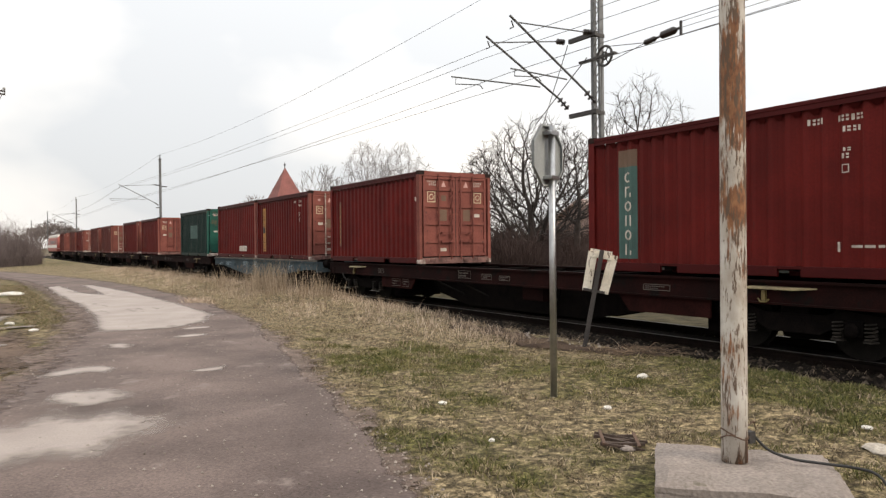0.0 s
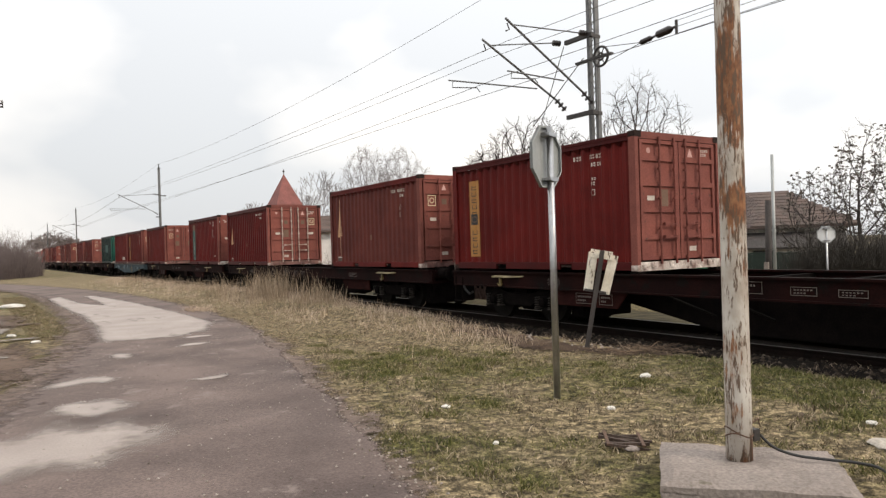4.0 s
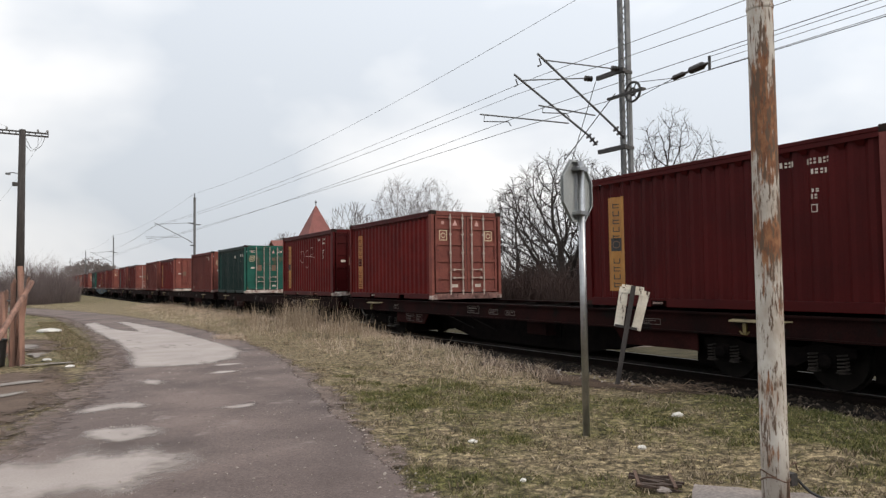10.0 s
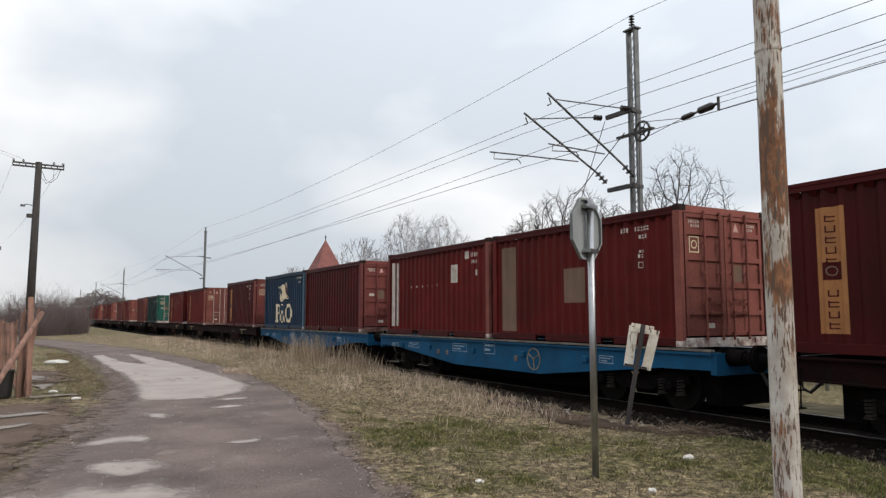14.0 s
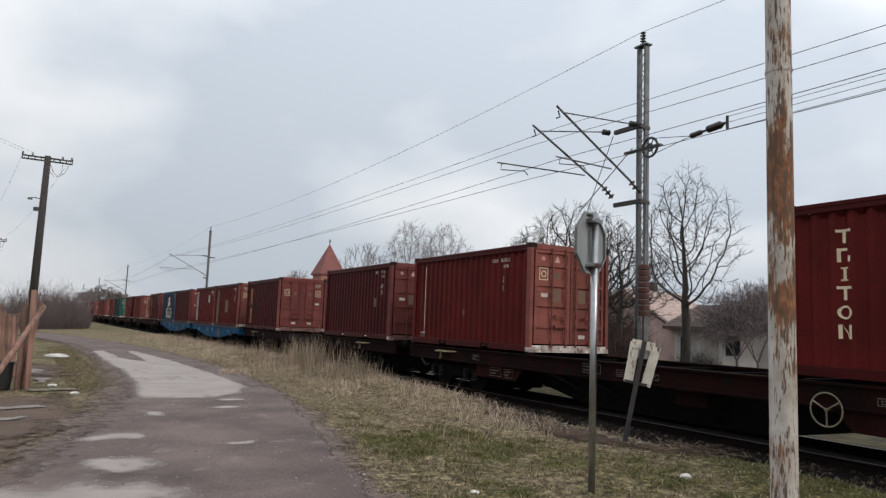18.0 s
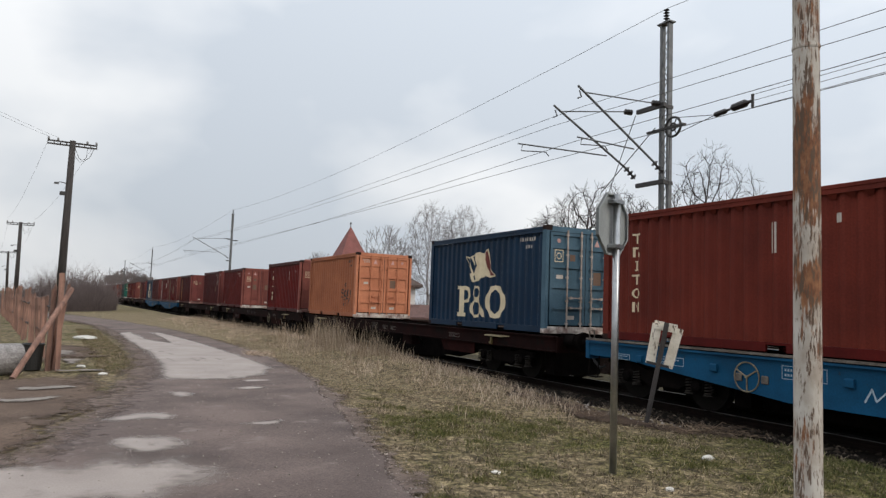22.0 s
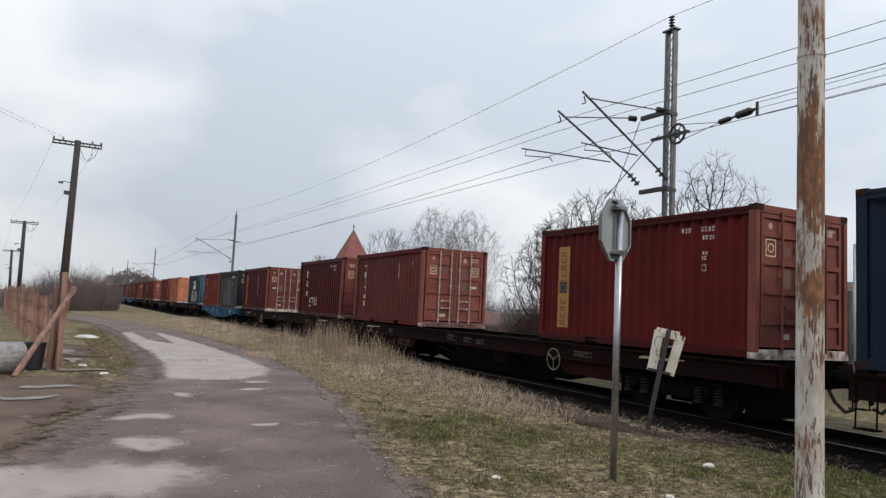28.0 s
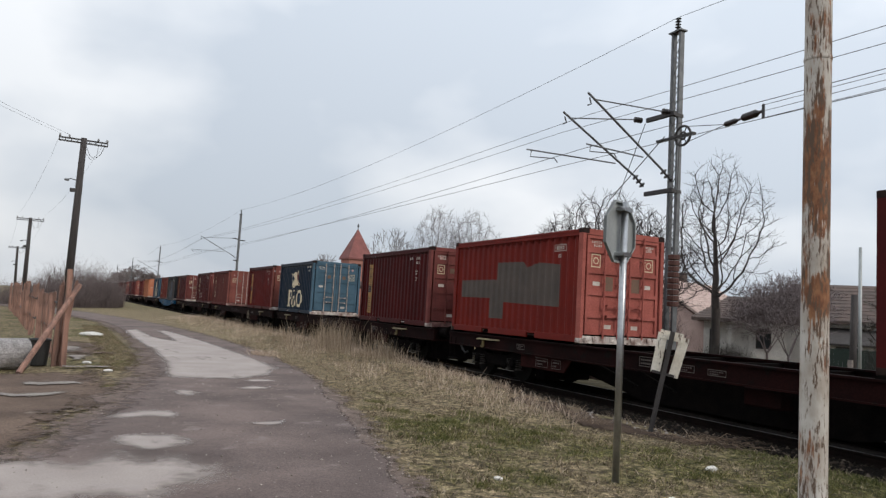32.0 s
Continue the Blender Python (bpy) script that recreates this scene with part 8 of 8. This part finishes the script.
brown_house = house(57.5, 46.5, 9.4, 8, 3.15, 5.3, -57.5, PLASTER, "wide low house with a brown hipped tile roof", [(2.6, 3.6, 1.6, 2.4)], True, chimney=False)
part("lean_to", Shape().box(-0.5, 4.4, -6.0, -4.05, 0, 1.95), PLASTER, brown_house, "low whitewashed lean-to")
part("lean_to_roof", Shape().prism([(-0.7, -6.3, 1.93), (-0.7, -6.3, 2.03), (-0.7, -4.02, 2.82), (-0.7, -4.02, 2.72)], (5.3, 0, 0)), OLDWOOD, brown_house)
part("fascia", Shape().box(-0.7, 4.6, -4.06, -4.01, 2.84, 2.98), LOCOWHITE, brown_house)
lean_window = part("window", Shape().box(0.2, 1.15, -6.02, -6.0, 1.2, 1.8), GLASSD, brown_house)
part("window_frame", Shape().box(0.13, 0.2, -6.04, -6.0, 1.13, 1.87).box(1.15, 1.22, -6.04, -6.0, 1.13, 1.87).box(0.2, 1.15, -6.04, -6.0, 1.8, 1.87).box(0.2, 1.15, -6.04, -6.0, 1.13, 1.2), OLDWOOD, lean_window)
house(29.6, 58, 7.0, 6, 1.6, 2.6, -30, mat("dark_timber_wall", (0.07, 0.06, 0.06)), "low dark shed with a dull red roof", [(-1.0, 0.2, 0.5, 1.2)], False, chimney=False, tile=mat("dull_red_sheet", (0.15, 0.085, 0.075)))
house(24.2, 62, 5.0, 6, 4.2, 5.6, -24, PLASTER, "pale two-storey house partly hidden by trees", [(-1.2, -0.3, 1.2, 2.2), (0.7, 1.6, 3.0, 3.9)], True)

gate = thing("green_gate", "dark green board fence before the long house", "fence", "", pose(*polar(60.8, 36), -0.92, 0, 0, -58))
for k in range(26):
    part("board", geo("gate_board", lambda: Shape().box(-0.0815, 0.0815, -0.015, 0.015, 0.05, 1.86)), GREENP, gate, m=pose(-2.1 + k * 0.165, 0, rg.uniform(-.02, .02)))
for z in (0.35, 1.5):
    part("rail", Shape().box(-2.2, 2.2, 0.015, 0.06, z, z + 0.08), GREENP, gate)

tower_x, tower_y = polar(21.1, 86)
tower = thing("tower", "brick tower with a steep red tiled pyramid roof", "tower", "", pose(tower_x + 0.1, tower_y, -1.2, 0, 0, -21 + 22))
part("shaft", Shape().box(-1.4, 1.4, -1.4, 1.4, 0, 8.4), mat("tower_brick", (0.34, 0.15, 0.11), (0.27, 0.12, 0.09), 1.5, 30), tower)
rf = Shape()
rf.add([(-1.6, -1.6, 8.5), (1.6, -1.6, 8.5), (1.6, 1.6, 8.5), (-1.6, 1.6, 8.5), (0, 0, 12.2), (-1.6, -1.6, 8.3), (1.6, -1.6, 8.3), (1.6, 1.6, 8.3), (-1.6, 1.6, 8.3)],
       [(0, 1, 4), (1, 2, 4), (2, 3, 4), (3, 0, 4), (5, 6, 1, 0), (6, 7, 2, 1), (7, 8, 3, 2), (8, 5, 0, 3), (8, 7, 6, 5)])
part("pyramid_roof", rf, TILERED, tower)
part("finial", Shape().tube((0, 0, 12.1), (0, 0, 12.75), 0.05, n=6).lathe([(0, 0.02), (0.06, 0.13), (0.16, 0.13), (0.22, 0.02)], (0, 0, 12.4), (0, 0, 1), 10), DARKSTEEL, tower)
for x in (-0.8, 0.8):
    part("window", Shape().box(x - 0.3, x + 0.3, -1.43, -1.4, 6.6, 7.8), GLASSD, tower)
part("lower_roof", gable_roof(4.2, 4.0, 6.2, 7.9), mat("dull_red_tile", (0.2, 0.075, 0.06)), tower, m=pose(-2.6, 1.6, 0))

# posts and the second sign at the crossing
x, y = polar(59.15, 28)
post = thing("lamp_post", "slim pale concrete post behind the railway", "post", "", pose(x, y, -0.92))
part("shaft", Shape().tube((0, 0, 0), (0, 0, 5.55), 0.062, 0.052, 10), SIGNBACK, post, smooth=True)
x, y = polar(58.7, 30)
post = thing("timber_post", "weathered timber post behind the railway", "post", "", pose(x, y, -0.92, 0, 1.5, 0))
part("shaft", Shape().tube((0, 0, 0), (0, 0, 4.0), 0.13, 0.11, 10), OLDWOOD, post, smooth=True)
part("footing_beam", Shape().box(-0.2, -0.1, -0.08, 0.08, -0.2, 1.6), CONCRETE, post)
x, y = polar(62.55, 25.5)
stop_sign(x, y, 1.68, 0.27, -62 + 14, "octagonal road sign on a slim post across the tracks", -0.9, 0.03, mat("pale_sign_back", (0.78, 0.78, 0.78), (0.65, 0.655, 0.655), 3, 40, 0.5, fine_amount=0.05, bump=0))


def tractor():
    """Driving towards -y: origin under the nose."""
    t = thing("tractor", "green farm tractor with a cab, driving along the far lane", "tractor")
    part("bonnet", Shape().box(-0.36, 0.36, -0.15, 1.15, 0.9, 1.75, c=0.1), TRACTOR, t)
    part("grille", Shape().box(-0.28, 0.28, -0.18, -0.15, 0.95, 1.6, c=0.02), IRON, t)
    part("chassis", Shape().box(-0.25, 0.25, 0.2, 2.5, 0.5, 0.9), IRON, t)
    cab = part("cab", Shape().box(-0.6, -0.54, 1.15, 1.21, 0.9, 2.4).box(0.54, 0.6, 1.15, 1.21, 0.9, 2.4).box(-0.6, -0.54, 2.1, 2.16, 0.9, 2.4).box(0.54, 0.6, 2.1, 2.16, 0.9, 2.4).box(-0.6, 0.6, 1.15, 2.16, 0.9, 1.6), TRACTOR, t)
    part("cab_glass", Shape().box(-0.57, 0.57, 1.18, 2.13, 1.6, 2.38), GLASSD, cab)
    part("cab_roof", Shape().box(-0.64, 0.64, 1.1, 2.22, 2.4, 2.5, c=0.03), TRACTOR, t)
    for x in (-0.8, 0.8):
        part("mudguard", Shape().box(x - 0.2, x + 0.2, 1.3, 2.5, 1.45, 1.52), TRACTOR, t)
        part("rear_wheel", Shape().lathe([(-0.18, 0.3), (-0.19, 0.62), (-0.12, 0.72), (0.12, 0.72), (0.19, 0.62), (0.18, 0.3)], (x, 1.9, 0.72), (1, 0, 0), 24), RUBBER, t)
        part("front_wheel", Shape().lathe([(-0.1, 0.2), (-0.11, 0.36), (-0.07, 0.42), (0.07, 0.42), (0.11, 0.36), (0.1, 0.2)], (x * 0.85, 0.6, 0.42), (1, 0, 0), 20), RUBBER, t)
        part("headlight", Shape().lathe([(0, 0.08), (0.04, 0.06)], (x * 0.33, -0.19, 1.1), (0, -1, 0), 10), WHITE, t)
    part("exhaust", Shape().tube((0.3, 0.85, 1.7), (0.3, 0.85, 2.4), 0.035, n=8), DARKSTEEL, t)
    return t


def trailer():
    t = thing("farm_trailer", "small dark red open farm trailer behind the tractor", "trailer")
    body = part("load_box", Shape().box(-0.85, 0.85, 0.0, 2.3, 0.75, 0.82).box(-0.85, -0.8, 0, 2.3, 0.82, 1.7).box(0.8, 0.85, 0, 2.3, 0.82, 1.7).box(-0.8, 0.8, 0, 0.05, 0.82, 1.7).box(-0.8, 0.8, 2.25, 2.3, 0.82, 1.7), TRACTORRED, t)
    for k in range(4):
        part("stake", Shape().box(-0.88, -0.85, 0.1 + k * 0.68, 0.16 + k * 0.68, 0.75, 1.73), IRON, body)
    part("chassis", Shape().box(-0.4, 0.4, 0.0, 2.3, 0.58, 0.75).tube((0, 0, 0.65), (0, -0.9, 0.55), 0.05, n=6), IRON, t)
    for x in (-0.8, 0.8):
        part("wheel", Shape().lathe([(-0.1, 0.2), (-0.11, 0.36), (-0.07, 0.42), (0.07, 0.42), (0.11, 0.36), (0.1, 0.2)], (x, 1.3, 0.42), (1, 0, 0), 18), RUBBER, t)
    return t


farm_tractor = tractor()
farm_trailer = trailer()


# ---- grass ----
def blades(name, label, count, area, height, width, material, seed, lean_=0.5, clump=0):
    """Tapered blades; area(rng) gives a spot and a height factor, or None."""
    rg = random.Random(seed)
    v, f = [], []
    made = 0
    while made < count:
        spot = area(rg)
        made += 1
        if spot is None:
            continue
        x, y, hf = spot
        for _ in range(max(1, clump)):
            px, py = (x + rg.gauss(0, 0.035), y + rg.gauss(0, 0.035)) if clump else (x, y)
            h = height * hf * rg.uniform(0.5, 1.25)
            w = width * rg.uniform(0.7, 1.3)
            a = rg.uniform(0, 6.283)
            dx, dy = math.cos(a), math.sin(a)
            b = rg.uniform(0, 6.283)
            lx, ly = math.cos(b) * lean_ * h * rg.random(), math.sin(b) * lean_ * h * rg.random()
            z = ground_z(px, py) - 0.01
            k = len(v)
            v += [(px - dx * w, py - dy * w, z), (px + dx * w, py + dy * w, z), (px + lx * 0.45 + dx * w * 0.7, py + ly * 0.45 + dy * w * 0.7, z + h * 0.6),
                  (px + lx * 0.45 - dx * w * 0.7, py + ly * 0.45 - dy * w * 0.7, z + h * 0.6), (px + lx, py + ly, z + h)]
            f += [(k, k + 1, k + 2, k + 3), (k + 3, k + 2, k + 4)]
    return numpy_mesh(name, v, f, material, label, "stuff", "grass")


STRAWB = island_mat("straw_blades", (0.44, 0.362, 0.27), (0.05, 0.038, 0.025), stops=((0.22, (0.28, 0.222, 0.157)), (0.55, (0.14, 0.109, 0.073))))
GREENB = island_mat("green_blades", (0.15, 0.142, 0.052), (0.32, 0.26, 0.15), stops=((0.3, (0.042, 0.044, 0.015)), (0.6, (0.115, 0.108, 0.038)), (0.8, (0.2, 0.17, 0.08))))
STALKB = island_mat("weed_stalks", (0.4, 0.32, 0.24), (0.13, 0.095, 0.068), stops=((0.5, (0.26, 0.2, 0.14)),))
REEDB = island_mat("reed_stalks", (0.58, 0.475, 0.38), (0.24, 0.178, 0.13), stops=((0.5, (0.43, 0.34, 0.26)),))


def on_verge(rg):
    y = 2.0 + 26 * rg.random() ** 1.6
    edge = along(ROAD_R, y) + 0.12 + 0.25 * noise.noise((y * 1.5, 0, 4))
    limit = min(10.0, along(SOIL_L, y) + 0.35) + 0.4 * noise.noise((y * 0.9, 2, 4))
    x = edge + (limit - edge) * rg.random()
    if (x - 4.15) ** 2 + (y - 2.66) ** 2 < 0.72:
        return None
    return x, y, 1.0


def in_straw(rg):
    s = on_verge(rg)
    if s is None or lush(s[0], s[1]) > 0.55 and rg.random() < 0.45 or noise.noise((s[0] * 2.8, s[1] * 2.8, 8)) < -0.1:
        return None
    return s[0], s[1], 0.6 + 0.6 * rg.random() + 1.6 * max(0.0, noise.noise((s[0] * 2.8, s[1] * 2.8, 8)))


def in_green(rg):
    s = on_verge(rg)
    if s is None or lush(s[0], s[1]) + rg.gauss(0, 0.16) < 0.5:
        return None
    return s[0], s[1], 0.5 + 0.4 * rg.random() + 1.8 * max(0.0, noise.noise((s[0] * 1.6, s[1] * 1.6, 9))) + 2.2 * max(0.0, noise.noise((s[0] * 4.5, s[1] * 4.5, 19)) - 0.2)


def in_reeds(rg):
    y = 8.5 + 44 * rg.random()
    x = 7.9 + rg.gauss(0, 0.95)
    if x < along(ROAD_R, y) + 0.5 or x > along(SOIL_L, y) + 0.5 or noise.noise((x * 0.9, y * 0.6, 5)) < -0.18 * rg.random():
        return None
    peak = 0.13 + 0.2 * max(0.0, noise.noise((y * 0.9, x * 1.1, 2))) + 0.12 * rg.random() ** 3
    return x, y, peak


def in_stalks(rg):
    y = rg.gauss(22, 2.8) if rg.random() < 0.45 else 12 + 36 * rg.random()
    x = 8.1 + rg.gauss(0, 0.6)
    if x > 9.4 or noise.noise((x * 0.8, y * 0.7, 11)) < -0.05:
        return None
    return x, y, 0.2 + 0.28 * rg.random() * ramp01(y, 14, 20) + 0.72 * rg.random() * math.exp(-((y - 22) / 4.0) ** 2)


blades("dry_grass", "dry straw-coloured winter grass on the verge", 34000, in_straw, 0.038, 0.0042, STRAWB, 41, 1.7, 3)
blades("green_grass", "patches of short green grass on the verge", 36000, in_green, 0.037, 0.005, GREENB, 42, 2.0, 3)
TUFTB = island_mat("dark_green_tufts", (0.16, 0.155, 0.055), (0.04, 0.048, 0.016), stops=((0.5, (0.09, 0.094, 0.032)),))
tuft_rng = random.Random(61)
TUFTS = []
while len(TUFTS) < 170:
    spot = on_verge(tuft_rng)
    if spot and spot[1] < 12.5 and lush(spot[0], spot[1]) > tuft_rng.uniform(0.42, 0.75):
        TUFTS.append((spot[0], spot[1], tuft_rng.uniform(0.04, 0.2)))


def in_tufts(rg):
    x, y, r = rg.choice(TUFTS)
    px, py = x + rg.gauss(0, r), y + rg.gauss(0, r)
    d = math.hypot(px - x, py - y) / r
    return px, py, 0.5 + 0.9 * math.exp(-d * d / 2)


blades("grass_tufts", "dark green tufts of grass standing in the verge", 7500, in_tufts, 0.055, 0.0045, TUFTB, 49, 1.4, 2)
blades("tall_dry_grass", "ragged pale dry grass beside the track", 9000, in_reeds, 0.95, 0.0045, REEDB, 43, 1.1, 2)
def in_heap(rg):
    return 5.25 + rg.gauss(0, 0.16), 20.5 + rg.gauss(0, 0.3), 0.5 + rg.random()


blades("straw_heap", "heap of dead straw at the road edge", 260, in_heap, 0.16, 0.007, REEDB, 48, 2.6, 2)
blades("dry_stalks", "tall dry weed stalks beside the track", 5200, in_stalks, 1.0, 0.006, STALKB, 46, 0.5, 1)


def left_green(rg):
    y = 16 + 20 * rg.random()
    return 0.9 + 0.9 * rg.random(), y, 0.8


blades("verge_grass", "tufts of grass between road and fence", 3000, left_green, 0.05, 0.006, GREENB, 44, 1.6, 3)
blades("verge_straw", "dry grass between road and fence", 5000, left_green, 0.05, 0.006, STRAWB, 47, 1.6, 3)


def by_track(rg):
    y = 4 + 8 * rg.random()
    x = along(SOIL_L, y) + 0.4 + 1.3 * rg.random()
    if noise.noise((x * 1.3, y * 1.3, 14)) < 0.08:
        return None
    return x, y, 0.5 + 0.6 * rg.random()


blades("track_weeds", "dead weeds at the foot of the track", 1500, by_track, 0.13, 0.004, STALKB, 45, 2.2, 2)

brush = Shape()
brush_rng = random.Random(88)
for k in range(130):
    u = brush_rng.random()
    x, y = 7.72 + 0.75 * u + brush_rng.gauss(0, 0.14), 7.1 - 0.62 * u + brush_rng.gauss(0, 0.16)
    p = Vector((x, y, ground_z(x, y) + 0.02 + 0.09 * brush_rng.random()))
    a, n = brush_rng.uniform(0, 6.283), brush_rng.uniform(0.07, 0.22)
    q = p + Vector((math.cos(a), math.sin(a), brush_rng.uniform(-0.15, 0.35))) * n
    r = q + Vector((math.cos(a + brush_rng.uniform(-0.7, 0.7)), math.sin(a), brush_rng.uniform(-0.5, 0.2))) * n * 0.5
    brush.path([p, q, r], brush_rng.uniform(0.0025, 0.0055), 4)
tagged(part("dead_branches", brush, island_mat("dead_brown_stems", (0.26, 0.19, 0.13), (0.05, 0.036, 0.027), stops=((0.4, (0.12, 0.085, 0.06)),))), "low heap of dead stems and branches at the track", "branches", "", "stuff")

grit = Shape()
grit_rng = random.Random(77)
for k in range(2000):
    y = 2.5 + 14 * grit_rng.random() ** 1.8
    a, b = along(ROAD_L, y), along(ROAD_R, y)
    x = a + (b - a) * grit_rng.random() if grit_rng.random() < 0.55 else b + grit_rng.gauss(0.05, 0.12)
    rock(grit, x, y, 0.05, 0.005 + 0.012 * grit_rng.random() ** 2, grit_rng)
for k in range(500):
    y = 4 + 18 * grit_rng.random()
    x = along(SOIL_L, y) + 0.7 + abs(grit_rng.gauss(0, 0.8))
    rock(grit, x, y, ground_z(x, y) + 0.015, grit_rng.uniform(0.01, 0.035), grit_rng)
tagged(part("road_grit", grit, island_mat("pale_grit", (0.34, 0.3, 0.27), (0.12, 0.1, 0.085))), "loose pale grit on the road and beside the track", "gravel", "", "stuff")


# ---- what moves ----
DRIFT = ((0, 0.0), (3, -0.05), (9, -0.04), (12, -0.04), (15, -0.22), (20, -0.22), (24, 0.27), (28, 0.13), (30, -0.09), (32, -0.1))


def coupling_at(t):
    """Place along the track of the locomotive's trailing coupling."""
    return 119.0 + 8.231 * t + along(DRIFT, t)


def on_track(s, length, pivot):
    """Pose of a vehicle whose leading end is at s, its two pivots standing on the curve."""
    a, b = s - pivot, s - length + pivot
    turn = math.atan2(track_x(a) - track_x(b), a - b)
    return pose(track_x(a) + pivot * math.sin(turn), s, RAIL_Z, 0, 0, -math.degrees(turn))


def motions():
    seconds = [k for k in range(33)]
    for wagon, load, back, length in ROLLING:
        rows = [(t, on_track(coupling_at(t) - back, length, 2.8)) for t in seconds]
        walk(wagon, rows)
        for box, slot in load:
            walk(box, [(t, m @ Matrix.Translation((0, -slot, DECK))) for t, m in rows])
    walk(loco, [(t, on_track(coupling_at(t) + 17, 17, 3.6) @ Matrix.Translation((0, -17, 0))) for t in seconds])
    # wheels roll without slipping: one set of rows for each axle place, shared by all alike wheelsets
    step, first = 2.0 / FPS, {}
    speed = math.degrees(8.23 / 0.46)
    for w, dy in WHEELSETS:
        if dy not in first:
            walk(w, [(k * step, pose(0, dy, 0.46, -(k * step * speed) % 360)) for k in range(int(32 / step) + 1)])
            first[dy] = w
        else:
            w.rotation_mode = "QUATERNION"
            src = first[dy].animation_data
            w.animation_data_create()
            w.animation_data.action = src.action
            w.animation_data.action_slot = src.action_slot
    road = [(0, 24.7), (2, 21.3), (6.5, 13.3), (9, 9.3), (15, -1.1), (32, -30.5)]
    walk(farm_tractor, [(t, pose(26.0, y, -0.9)) for t, y in road])
    walk(farm_trailer, [(t, pose(26.0, y + 3.5, -0.9)) for t, y in road])


motions()
